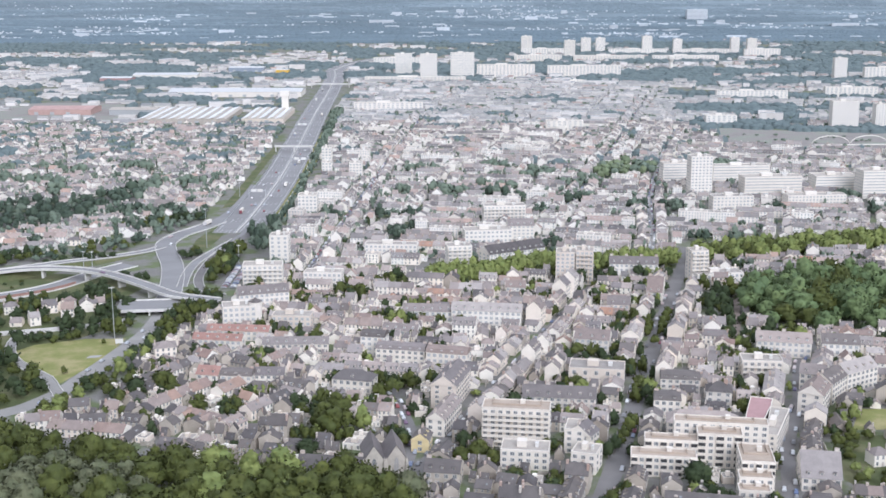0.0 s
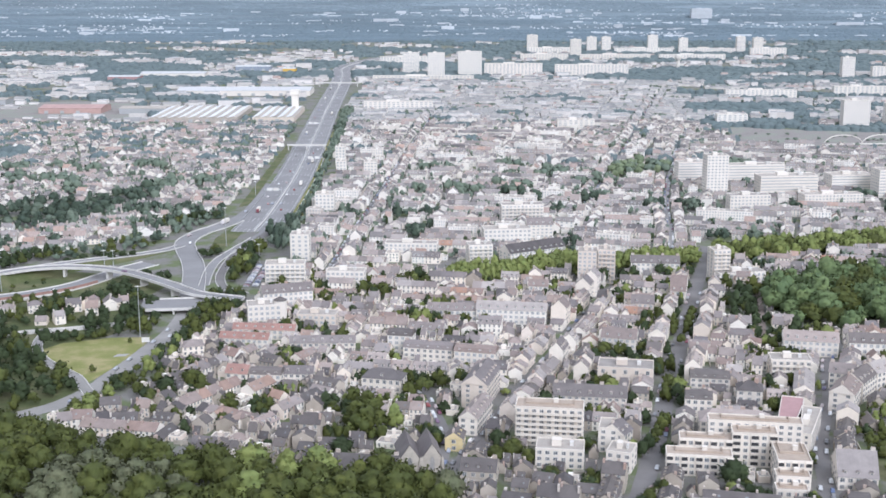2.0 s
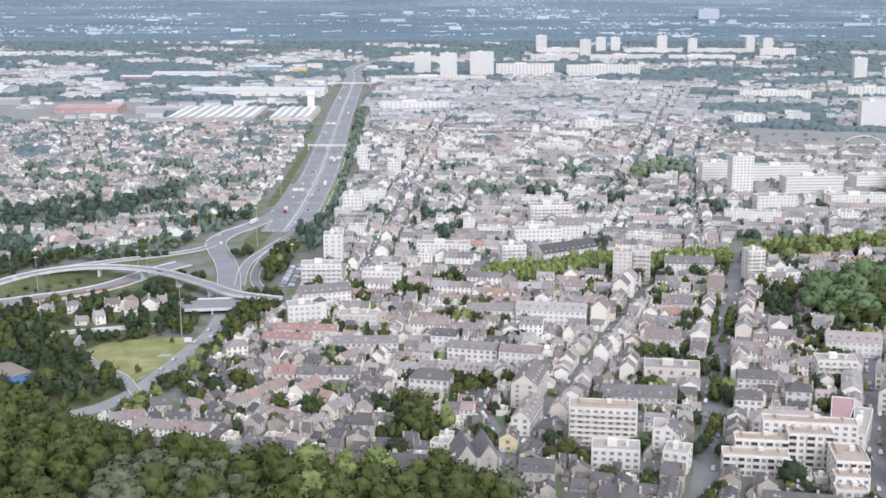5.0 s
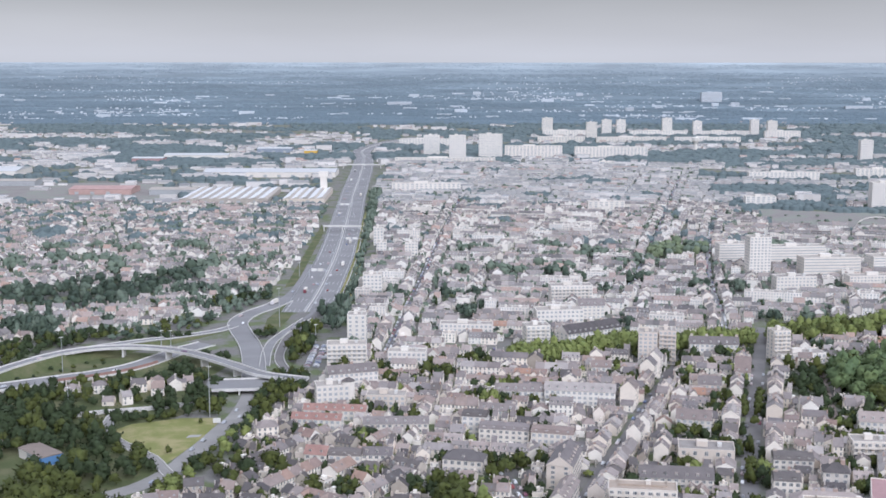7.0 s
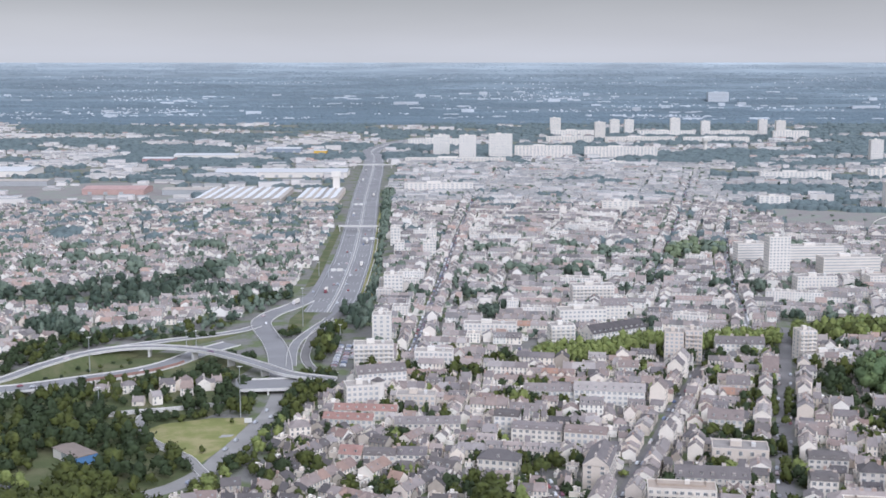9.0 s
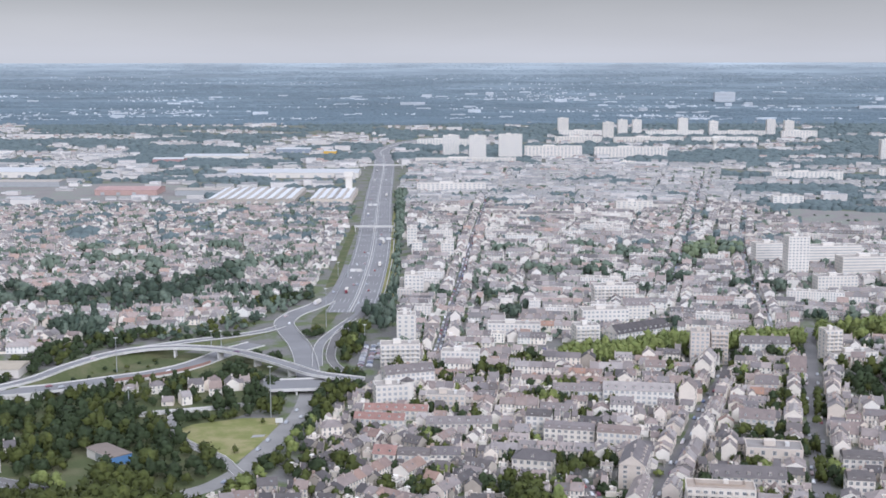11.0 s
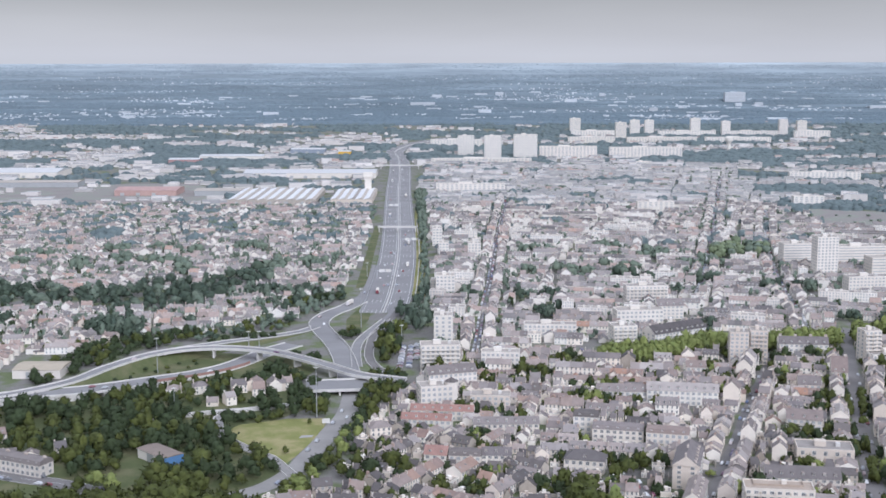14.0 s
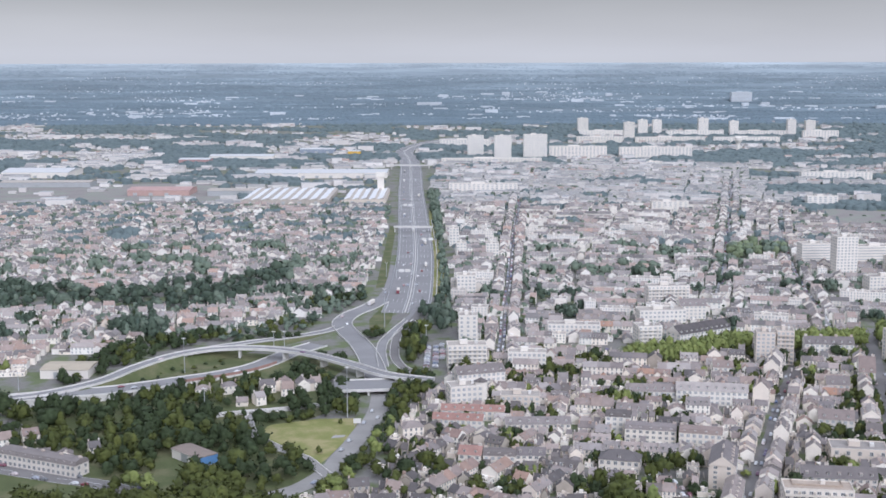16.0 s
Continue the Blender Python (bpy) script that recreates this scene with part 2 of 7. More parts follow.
def hazed(name, low, high, spread):
    """Surface of the far plateau: haze put into the colour, from low to high with height."""
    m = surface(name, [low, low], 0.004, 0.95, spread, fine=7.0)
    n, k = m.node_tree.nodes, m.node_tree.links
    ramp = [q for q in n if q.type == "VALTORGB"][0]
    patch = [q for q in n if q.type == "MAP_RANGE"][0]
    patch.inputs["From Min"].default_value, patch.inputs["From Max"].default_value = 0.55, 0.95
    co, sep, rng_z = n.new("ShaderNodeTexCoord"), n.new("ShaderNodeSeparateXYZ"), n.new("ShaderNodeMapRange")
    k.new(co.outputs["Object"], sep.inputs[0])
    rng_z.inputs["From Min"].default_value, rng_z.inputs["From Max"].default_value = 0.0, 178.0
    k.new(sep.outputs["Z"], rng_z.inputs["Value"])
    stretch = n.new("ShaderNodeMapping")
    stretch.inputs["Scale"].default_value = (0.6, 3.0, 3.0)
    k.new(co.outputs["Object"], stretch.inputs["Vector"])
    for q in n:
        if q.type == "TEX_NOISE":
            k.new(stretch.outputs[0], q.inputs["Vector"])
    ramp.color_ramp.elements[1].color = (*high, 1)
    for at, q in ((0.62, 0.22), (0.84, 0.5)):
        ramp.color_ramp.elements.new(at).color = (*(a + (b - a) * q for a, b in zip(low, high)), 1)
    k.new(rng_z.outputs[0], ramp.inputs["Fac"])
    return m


M_FARWOOD = hazed("hazed_woods", (0.147, 0.194, 0.226), (0.36, 0.41, 0.44), 0.10)
M_FARLAND = hazed("hazed_land", (0.164, 0.213, 0.243), (0.39, 0.435, 0.46), 0.22)
M_FARWALL = hazed("hazed_plateau_walls", (0.55, 0.58, 0.61), (0.46, 0.49, 0.52), 0.2)
M_SKYLIGHT = surface("white_roof_glazing", [(0.84, 0.84, 0.84), (0.80, 0.80, 0.80)], 0.1, 0.4, 0.05)
M_METAL = surface("sheet_metal_roof", [(0.57, 0.57, 0.57), (0.627, 0.627, 0.617)], 0.1, 0.5, 0.08)
M_STEEL = surface("galvanised_steel", [(0.50, 0.51, 0.52), (0.45, 0.46, 0.47)], 0.5, 0.5, 0.08, metal=0.4)
M_RED = surface("red_cladding", [(0.464, 0.312, 0.285), (0.512, 0.355, 0.315)], 0.1, 0.7, 0.15)
M_STONEWALL = surface("pale_stone_wall", [(0.62, 0.57, 0.51), (0.66, 0.61, 0.55)], 0.2, 0.9, 0.16)
M_OCHRE = surface("ochre_render", [(0.70, 0.58, 0.33), (0.73, 0.61, 0.36)], 0.15, 0.85, 0.12)
M_SALMON = surface("salmon_tile_roof", [(0.328, 0.198, 0.167), (0.352, 0.216, 0.184)], 0.3, 0.85, 0.22, 0.2)
M_ROSE = surface("rose_roof", [(0.42, 0.26, 0.26), (0.45, 0.29, 0.28)], 0.15, 0.7, 0.15)
M_YELLOW = surface("yellow_cladding", [(0.75, 0.48, 0.10), (0.75, 0.48, 0.10)], 0.2, 0.7, 0.1)
M_BLUE = surface("blue_cladding", [(0.119, 0.253, 0.486), (0.136, 0.275, 0.513)], 0.2, 0.7, 0.1)
M_YARD = surface("yard_gravel", [(0.29, 0.265, 0.25), (0.29, 0.265, 0.25)], 0.03, 0.95, 0.25, fine=12.0, tint=(0.25, 0.26, 0.22))
M_BLUEGREY = surface("blue_grey_cladding", [(0.27, 0.31, 0.38), (0.30, 0.34, 0.41)], 0.2, 0.7, 0.1)
M_CAR = surface("car_paint", [(0.75, 0.75, 0.75), (0.10, 0.10, 0.11), (0.42, 0.43, 0.45), (0.8, 0.8, 0.8), (0.25, 0.05, 0.05), (0.12, 0.16, 0.28), (0.6, 0.6, 0.6)], 0.3, 0.3, 0.04, gloss=0.6)
M_RUBBER = surface("rubber", [(0.03, 0.03, 0.03), (0.04, 0.04, 0.04)], 2.0, 0.9, 0.1)
M_WATER = surface("river_water", [(0.05, 0.07, 0.06), (0.05, 0.07, 0.06)], 0.05, 0.12, 0.2, 0.1, gloss=0.5)


# ---- mesh helpers ----
class Geo:
    """Faces gathered with one material each."""

    def __init__(self):
        self.v, self.f, self.m, self.n = [], [], [], None

    def face(self, pts, mat=0):
        i = len(self.v)
        self.v.extend(pts)
        self.f.append(tuple(range(i, i + len(pts))))
        self.m.append(mat)

    def solid(self, pts, faces, mats=0):
        i = len(self.v)
        self.v.extend(pts)
        for q, f in enumerate(faces):
            self.f.append(tuple(i + a for a in f))
            self.m.append(mats if isinstance(mats, int) else mats[q])

    def box(self, x0, x1, y0, y1, z0, z1, mat=0, top=None):
        p = [(x0, y0, z0), (x1, y0, z0), (x1, y1, z0), (x0, y1, z0), (x0, y0, z1), (x1, y0, z1), (x1, y1, z1), (x0, y1, z1)]
        f = [(0, 1, 5, 4), (1, 2, 6, 5), (2, 3, 7, 6), (3, 0, 4, 7), (4, 5, 6, 7), (3, 2, 1, 0)]
        self.solid(p, f, [mat] * 4 + [mat if top is None else top, mat])

    def merge(self, other, remap=None, move=(0, 0, 0)):
        i = len(self.v)
        self.v.extend((a + move[0], b + move[1], c + move[2]) for a, b, c in other.v)
        self.f.extend(tuple(i + a for a in f) for f in other.f)
        self.m.extend(other.m if remap is None else [remap[a] for a in other.m])

    def mesh(self, name, mats, smooth=False):
        me = bpy.data.meshes.new(name)
        me.from_pydata(self.v, [], self.f)
        for m in mats:
            me.materials.append(m)
        me.polygons.foreach_set("material_index", self.m)
        if smooth:
            me.polygons.foreach_set("use_smooth", [True] * len(self.f))
        me.update()
        if self.n:
            me.normals_split_custom_set_from_vertices(self.n)
        return me

    def arrays(self):
        tri, mat = [], []
        for f, m in zip(self.f, self.m):
            for i in range(1, len(f) - 1):
                tri.append((f[0], f[i], f[i + 1]))
                mat.append(m)
        out = np.array(self.v, dtype=np.float32), np.array(tri, dtype=np.int32), np.array(mat, dtype=np.int32)
        return (*out, np.array(self.n, dtype=np.float32)) if self.n else out


def part(name, geo, mats, parent=None, label="", at=None):
    """One mesh object of a Geo or a ready mesh, under a thing."""
    me = geo if isinstance(geo, bpy.types.Mesh) else geo.mesh(name, mats if isinstance(mats, (list, tuple)) else [mats])
    ob = new(name, me)
    ob.parent = parent
    if at is not None:
        ob.matrix_basis = at
    if label:
        ob["label"] = label
    return ob


def scatter(name, protos, places, mats, label, category, smooth=False):
    """One object of many joined pieces. places: rows of proto, x, y, z, turn, sx, sy, sz."""
    vs, ts, ms, ns, base = [], [], [], [], 0
    for i, x, y, z, a, sx, sy, sz in places:
        v, t, m, *soft = protos[int(i)]
        c, s = math.cos(a), math.sin(a)
        q = v * np.array((sx, sy, sz), dtype=np.float32)
        w = np.empty_like(q)
        w[:, 0], w[:, 1], w[:, 2] = q[:, 0] * c - q[:, 1] * s + x, q[:, 0] * s + q[:, 1] * c + y, q[:, 2] + z
        vs.append(w), ts.append(t + base), ms.append(m)
        if soft:
            n = soft[0]
            ns.append(np.stack((n[:, 0] * c - n[:, 1] * s, n[:, 0] * s + n[:, 1] * c, n[:, 2]), axis=1))
        base += len(v)
    v, t, mm = np.concatenate(vs), np.concatenate(ts), np.concatenate(ms)
    me = bpy.data.meshes.new(name)
    me.vertices.add(len(v))
    me.vertices.foreach_set("co", v.ravel())
    me.loops.add(len(t) * 3)
    me.loops.foreach_set("vertex_index", t.ravel())
    me.polygons.add(len(t))
    me.polygons.foreach_set("loop_start", np.arange(0, len(t) * 3, 3, dtype=np.int32))
    for m in mats:
        me.materials.append(m)
    me.polygons.foreach_set("material_index", mm.astype(np.int32))
    me.polygons.foreach_set("use_smooth", np.full(len(t), smooth))
    me.update(calc_edges=True)
    if ns:
        me.normals_split_custom_set_from_vertices(np.concatenate(ns))
    return tagged(new(name, me), label, category, "", "stuff")


def curve_points(pts, step=8.0):
    """A smooth line through points of any dimension (Catmull-Rom)."""
    p = [np.array(a, dtype=float) for a in pts]
    p = [2 * p[0] - p[1], *p, 2 * p[-1] - p[-2]]
    out = []
    for i in range(1, len(p) - 2):
        n = max(2, int(np.linalg.norm(p[i + 1] - p[i]) / step))
        for j in range(n):
            t = j / n
            out.append(0.5 * (2 * p[i] + (p[i + 1] - p[i - 1]) * t + (2 * p[i - 1] - 5 * p[i] + 4 * p[i + 1] - p[i + 2]) * t * t + (3 * p[i] - p[i - 1] - 3 * p[i + 1] + p[i + 2]) * t ** 3))
    out.append(p[-2])
    return out


def sides(line):
    d = np.gradient(np.array([a[:2] for a in line]), axis=0)
    d /= np.maximum(np.linalg.norm(d, axis=1), 1e-6)[:, None]
    return np.stack((d[:, 1], -d[:, 0]), axis=1)


def ribbon(line, left, right, z, thick, mat=0, geo=None):
    """A strip along a line from left to right of it (right is positive); z: added height."""
    g = geo or Geo()
    s = sides(line)
    rows = []
    for a, n in zip(line, s):
        h = (a[2] if len(a) > 2 else 0.0) + z
        l, r = a[:2] + n * left, a[:2] + n * right
        rows.append(((l[0], l[1], h), (r[0], r[1], h), (r[0], r[1], h - thick), (l[0], l[1], h - thick)))
    for a, b in zip(rows, rows[1:]):
        for i in range(4 if thick > 0.3 else 1):
            j = (i + 1) % 4
            g.face((a[i], a[j], b[j], b[i]), mat)
    if thick > 0.3:
        g.face(rows[0][::-1], mat)
        g.face(rows[-1], mat)
    return g


# ---- plan: what stands where ----
X0, Y0, CELL = -1500.0, 400.0, 2.0
PLAN = np.zeros((1500, 1900), dtype=np.uint8)  # 0 free, 1 road, 2 green, 3 built, 4 closed


def paint(poly, code, over=True):
    p = np.array(poly, dtype=float)
    i0, j0 = np.maximum(((p.min(0) - (X0, Y0)) / CELL).astype(int) - 1, 0)
    i1, j1 = ((p.max(0) - (X0, Y0)) / CELL).astype(int) + 2
    i1, j1 = min(i1, PLAN.shape[0]), min(j1, PLAN.shape[1])
    if i1 <= i0 or j1 <= j0:
        return
    gx, gy = np.meshgrid(X0 + CELL * np.arange(i0, i1), Y0 + CELL * np.arange(j0, j1), indexing="ij")
    hit = np.zeros(gx.shape, dtype=bool)
    for (ax, ay), (bx, by) in zip(p, np.roll(p, -1, axis=0)):
        if ay != by:
            hit ^= ((ay > gy) != (by > gy)) & (gx < (bx - ax) * (gy - ay) / (by - ay) + ax)
    if over:
        PLAN[i0:i1, j0:j1][hit] = code
    else:
        PLAN[i0:i1, j0:j1][hit & (PLAN[i0:i1, j0:j1] == 0)] = code


def paint_line(line, half, code, over=True):
    s = sides(line)
    for a, b, n, q in zip(line, line[1:], s, s[1:]):
        paint([a[:2] - n * half, a[:2] + n * half, b[:2] + q * half, b[:2] - q * half], code, over)


def plan_at(x, y):
    i, j = int((x - X0) / CELL + 0.5), int((y - Y0) / CELL + 0.5)
    return PLAN[i, j] if 0 <= i < PLAN.shape[0] and 0 <= j < PLAN.shape[1] else 4


def rect(x, y, w, d, a, grow=0.0):
    c, s = math.cos(a), math.sin(a)
    return [(x + u * c - v * s, y + u * s + v * c) for u, v in ((-w / 2 - grow, -d / 2 - grow), (w / 2 + grow, -d / 2 - grow), (w / 2 + grow, d / 2 + grow), (-w / 2 - grow, d / 2 + grow))]


def in_view(x, y, margin=25.0):
    return -134 - 0.372 * y - margin < x < 0.372 * y + margin


def land(x, y):
    """Height of the ground: flat, then raised to fit the camera's view of the skyline."""
    q = max(0.0, y - 3900.0) / 1050.0
    return 178.0 * q ** 1.3


# ---- ground ----
g = Geo()
xs = [-5200, -3600, -2400, -1600, -900, -400, 0, 400, 900, 1600, 2400, 3600, 5200]
ys = [-2500, -800, 0, 400, 900, 1600, 2400, 3200, 3900] + [3900 + 70 * i for i in range(1, 16)] + [5300, 6500]
for ya, yb in zip(ys, ys[1:]):
    for xa, xb in zip(xs, xs[1:]):
        za, zb = (min(178.0, land(0, v)) for v in (ya, yb))
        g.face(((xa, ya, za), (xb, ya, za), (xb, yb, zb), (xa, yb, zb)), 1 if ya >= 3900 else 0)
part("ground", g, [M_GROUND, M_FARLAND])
tagged(bpy.data.objects["ground"], "grey-green town ground rising to far wooded plateau", "ground", "", "structure")


def sheet(name, poly, mat, z, label, category, code=None):
    gg = Geo()
    gg.face([(x, y, z) for x, y in poly])
    ob = tagged(part(name, gg, mat), label, category, "", "structure")
    if code is not None:
        paint(poly, code)
    return ob


# green areas, drawn on the plan first so that nothing is built on them
WOODS = {}
WOODS["front"] = [(-330, 548), (-285, 556), (-250, 552), (-223, 545), (-185, 529), (-138, 508), (-88, 496), (-40, 484), (-10, 476), (-10, 425), (-330, 425)]
WOODS["river"] = [(-420, 712), (-351, 680), (-306, 664), (-262, 652), (-245, 660), (-240, 690), (-252, 705), (-275, 708), (-300, 722), (-335, 728), (-380, 722)]
WOODS["river_low"] = [(-312, 662), (-296, 625), (-268, 588), (-258, 577), (-228, 578), (-212, 600), (-212, 624), (-228, 644), (-248, 660), (-262, 650), (-300, 662)]
WOODS["mid_wood"] = [(-348, 690), (-300, 668), (-262, 655), (-290, 640), (-312, 646), (-338, 658), (-352, 668)]
WOODS["terrace_side"] = [(-318, 616), (-300, 604), (-292, 622), (-296, 645), (-316, 645)]
WOODS["road_front"] = [(-302, 560), (-268, 545), (-232, 552), (-234, 574), (-262, 590), (-270, 584), (-290, 568)]
WOODS["pocket_mid"] = [(-335, 732), (-262, 728), (-222, 740), (-222, 775), (-262, 792), (-310, 770)]
WOODS["ramp_low"] = [(-300, 690), (-268, 700), (-242, 716), (-246, 726), (-275, 720), (-300, 712)]
WOODS["loop_hedge"] = [(-244, 694), (-240, 708), (-226, 713), (-214, 704), (-230, 698)]
WOODS["tip_bush"] = [(-209, 600), (-197, 606), (-184, 576), (-197, 570)]
WOODS["bank"] = [(-206, 708), (-190, 712), (-192, 740), (-205, 752), (-214, 738), (-240, 726)]
WOODS["bank_up"] = [(-268, 765), (-215, 765), (-200, 780), (-222, 790), (-262, 784)]
WOODS["pocket_edge"] = [(-345, 742), (-300, 738), (-292, 752), (-305, 764), (-335, 752)]
WOODS["pocket_side"] = [(-218, 740), (-205, 748), (-203, 772), (-214, 764)]
WOODS["suburb"] = [(-560, 1060), (-500, 1120), (-455, 1085), (-432, 1105), (-397, 1130), (-372, 1112), (-341, 1120), (-352, 1165), (-325, 1180), (-300, 1215), (-286, 1150), (-311, 1096), (-333, 1025), (-392, 1012), (-430, 1040), (-470, 1033), (-510, 1010), (-560, 1020)]
WOODS["suburb_strip"] = [(-250, 1010), (-232, 1030), (-232, 1060), (-262, 1050), (-275, 1030)]
WOODS["ramp"] = [(-382, 771), (-360, 830), (-339, 876), (-306, 912), (-308, 935), (-334, 915), (-372, 897), (-384, 850), (-400, 800)]
WOODS["ramp_head"] = [(-306, 905), (-268, 925), (-244, 945), (-240, 985), (-262, 975), (-285, 950), (-308, 930)]
WOODS["slip_side"] = [(-236, 985), (-228, 1010), (-216, 1045), (-200, 1085), (-206, 1130), (-222, 1085), (-238, 1030)]
WOODS["between_ramps"] = [(-352, 772), (-340, 800), (-322, 828), (-306, 842), (-284, 846), (-290, 832), (-312, 802), (-338, 774)]
WOODS["terrace_back"] = [(-420, 700), (-352, 672), (-340, 656), (-314, 652), (-312, 630), (-322, 622), (-350, 634), (-384, 646), (-424, 664)]
WOODS["terrace_front"] = [(-314, 606), (-298, 594), (-283, 598), (-279, 620), (-292, 628)]
WOODS["lawn_front"] = [(-226, 606), (-206, 606), (-200, 618), (-212, 640), (-226, 640)]
WOODS["motorway_edge"] = [(-168, 1930), (-155, 1930), (-146, 1540), (-141, 1320), (-136, 1150), (-134, 1050), (-143, 1050), (-147, 1150), (-151, 1320), (-157, 1540)]
WOODS["conifers"] = [(-166, 1032), (-138, 1040), (-130, 935), (-142, 915), (-152, 955), (-160, 990)]
WOODS["motorway_copse"] = [(-170, 950), (-154, 944), (-152, 850), (-164, 834), (-168, 880)]
WOODS["station_edge"] = [(-168, 808), (-147, 795), (-143, 765), (-158, 725), (-166, 690), (-172, 690), (-170, 760)]
WOODS["road_edge"] = [(-171, 695), (-164, 695), (-172, 640), (-182, 600), (-193, 596), (-180, 640)]
WOODS["boulevard_west"] = [(-11, 838), (24, 838), (86, 879), (84, 898), (24, 858), (-8, 852)]
WOODS["boulevard_mid"] = [(110, 872), (168, 884), (174, 905), (112, 892)]
WOODS["boulevard_east"] = [(178, 890), (218, 900), (266, 918), (345, 940), (420, 965), (420, 990), (325, 960), (230, 930), (178, 912)]
WOODS["park"] = [(192, 752), (198, 724), (222, 716), (330, 716), (330, 818), (290, 832), (250, 838), (216, 826), (206, 800)]
WOODS["square"] = [(163, 722), (172, 720), (194, 815), (176, 822), (164, 760)]
WOODS["garden_mid"] = [(-66, 545), (-40, 549), (-36, 560), (-62, 562)]
WOODS["hospital_garden"] = [(160, 1275), (226, 1300), (240, 1370), (172, 1355)]
WOODS["yard_park"] = [(350, 1640), (430, 1640), (440, 1760), (350, 1760)]
WOODS["far_park"] = [(360, 1850), (520, 1850), (560, 1990), (370, 1990)]
sheet("grass_field", [(-246, 680), (-238, 694), (-212, 706), (-188, 707), (-189, 685), (-194, 657), (-199, 635), (-203, 622), (-212, 636), (-226, 652), (-238, 667)], M_GRASS, 0.10, "mown yellow-green meadow inside the motorway loop", "grass", 2)
sheet("verge", [(-330, 845), (-290, 872), (-240, 862), (-205, 830), (-215, 790), (-250, 770), (-300, 770), (-345, 780)], M_VERGE, 0.05, "rough green verge between the ramps", "grass", 2)
sheet("verge_slip", [(-200, 985), (-190, 1050), (-182, 1060), (-182, 985), (-188, 925), (-196, 925)], M_VERGE, 0.06, "grass wedge between slip road and motorway", "grass", 2)
sheet("verge_west", [(-203, 1120), (-194, 1130), (-202, 1540), (-210, 1540)], M_VERGE, 0.05, "grass bank along the motorway", "grass", 2)
sheet("verge_east", [(-150, 1080), (-138, 1080), (-150, 1700), (-164, 1700)], M_GRASS, 0.05, "dry grass bank along the motorway", "grass", 2)
sheet("wood_floor", [(-430, 745), (-351, 660), (-330, 600), (-292, 590), (-264, 574), (-225, 570), (-200, 610), (-212, 640), (-228, 690), (-190, 745), (-220, 770), (-300, 770), (-340, 760)], M_VERGE, 0.03, "rough grass under the riverside trees", "grass")
sheet("river_bank", [(-440, 560), (-330, 560), (-285, 574), (-300, 592), (-330, 612), (-352, 655), (-440, 700)], M_VERGE, 0.04, "rough grass bank beside the river road", "grass")
sheet("works_yard", [(-880, 1800), (-545, 1795), (-490, 1800), (-470, 1870), (-500, 1990), (-540, 2060), (-900, 2060)], M_YARD, 0.05, "grey gravel yard round the factory sheds", "yard", 4)
sheet("field", [(-980, 2960), (-520, 3010), (-500, 3110), (-900, 3160)], M_FIELD, 0.05, "pale green field beside the far road", "field")
sheet("field", [(-700, 2560), (-460, 2560), (-440, 2680), (-720, 2660)], M_FIELD, 0.05, "dry pale field between the sheds", "field")
sheet("field", [(-1500, 3700), (-1000, 3560), (-900, 3640), (-1400, 3800)], M_FIELD, 0.05, "pale green field below the wooded rise", "field")
sheet("lawn", [(193, 555), (206, 584), (240, 584), (228, 555)], M_GRASS, 0.07, "green lawn behind the curved cream building", "grass", 2)
sheet("garden", [(180, 547), (206, 548), (196, 496), (178, 478), (171, 496)], M_VERGE, 0.05, "rough green garden round a white villa", "grass", 2)
sheet("lawn", [(232, 560), (300, 560), (300, 596), (232, 596)], M_GRASS, 0.06, "green lawn among villas", "grass", 2)
sheet("river", [(-420, 430), (-230, 430), (-212, 486), (-240, 500), (-420, 560)], M_WATER, 0.06, "dark green river water by the trees", "water", 2)
for k, poly in WOODS.items():
    paint(poly, 2)
for glade in ([(-318, 736), (-295, 738), (-292, 724), (-316, 722)], [(-276, 708), (-258, 708), (-244, 684), (-262, 688)], [(-298, 612), (-268, 604), (-262, 574), (-292, 572)], [(-234, 628), (-222, 632), (-214, 612), (-226, 606)]):
    paint(glade, 4)
paint([(-215, 1075), (-150, 1075), (-150, 1320), (-170, 1900), (-160, 2330), (-238, 2330), (-214, 1540), (-206, 1320)], 4)
paint([(-270, 690), (-180, 690), (-160, 800), (-135, 790), (-125, 900), (-140, 1080), (-226, 1080), (-228, 1010), (-250, 945), (-345, 885), (-385, 800), (-415, 758), (-560, 715), (-560, 700), (-420, 690)], 4, False)

paint([(350, 1513), (456, 1500), (640, 1490), (640, 1640), (470, 1677), (372, 1722)], 3)
# ---- roads ----


def road(name, pts, width, mat, label, z=0.14, thick=0.0, grow=2.0, lanes=0, kerb=None, category="road", span=(0.0, 1.0)):
    line = curve_points(pts)
    ob = tagged(part(name, ribbon(line, -width / 2, width / 2, z, thick), mat), label, category, "", "structure")
    paint_line(line, width / 2 + grow, 1)
    if lanes > 1:
        gg = Geo()
        for q in range(1, lanes):
            off = -width / 2 + width * q / lanes
            for i in range(0, len(line) - 1, 2):
                ribbon(line[i:i + 2], off - 0.12, off + 0.12, z + 0.03, 0.0, 0, gg)
        for off in (-width / 2 + 0.4, width / 2 - 0.4):
            ribbon(line, off - 0.12, off + 0.12, z + 0.03, 0.0, 0, gg)
        part("lane_marking", gg, M_PAINT, ob)
    if kerb:
        for off in (-width / 2, width / 2):
            part("parapet", ribbon(line[int(span[0] * len(line)):int(span[1] * len(line))], off - 0.2, off + 0.2, z + kerb, kerb + 0.1), M_CONC, ob, "pale concrete parapet")
    return line


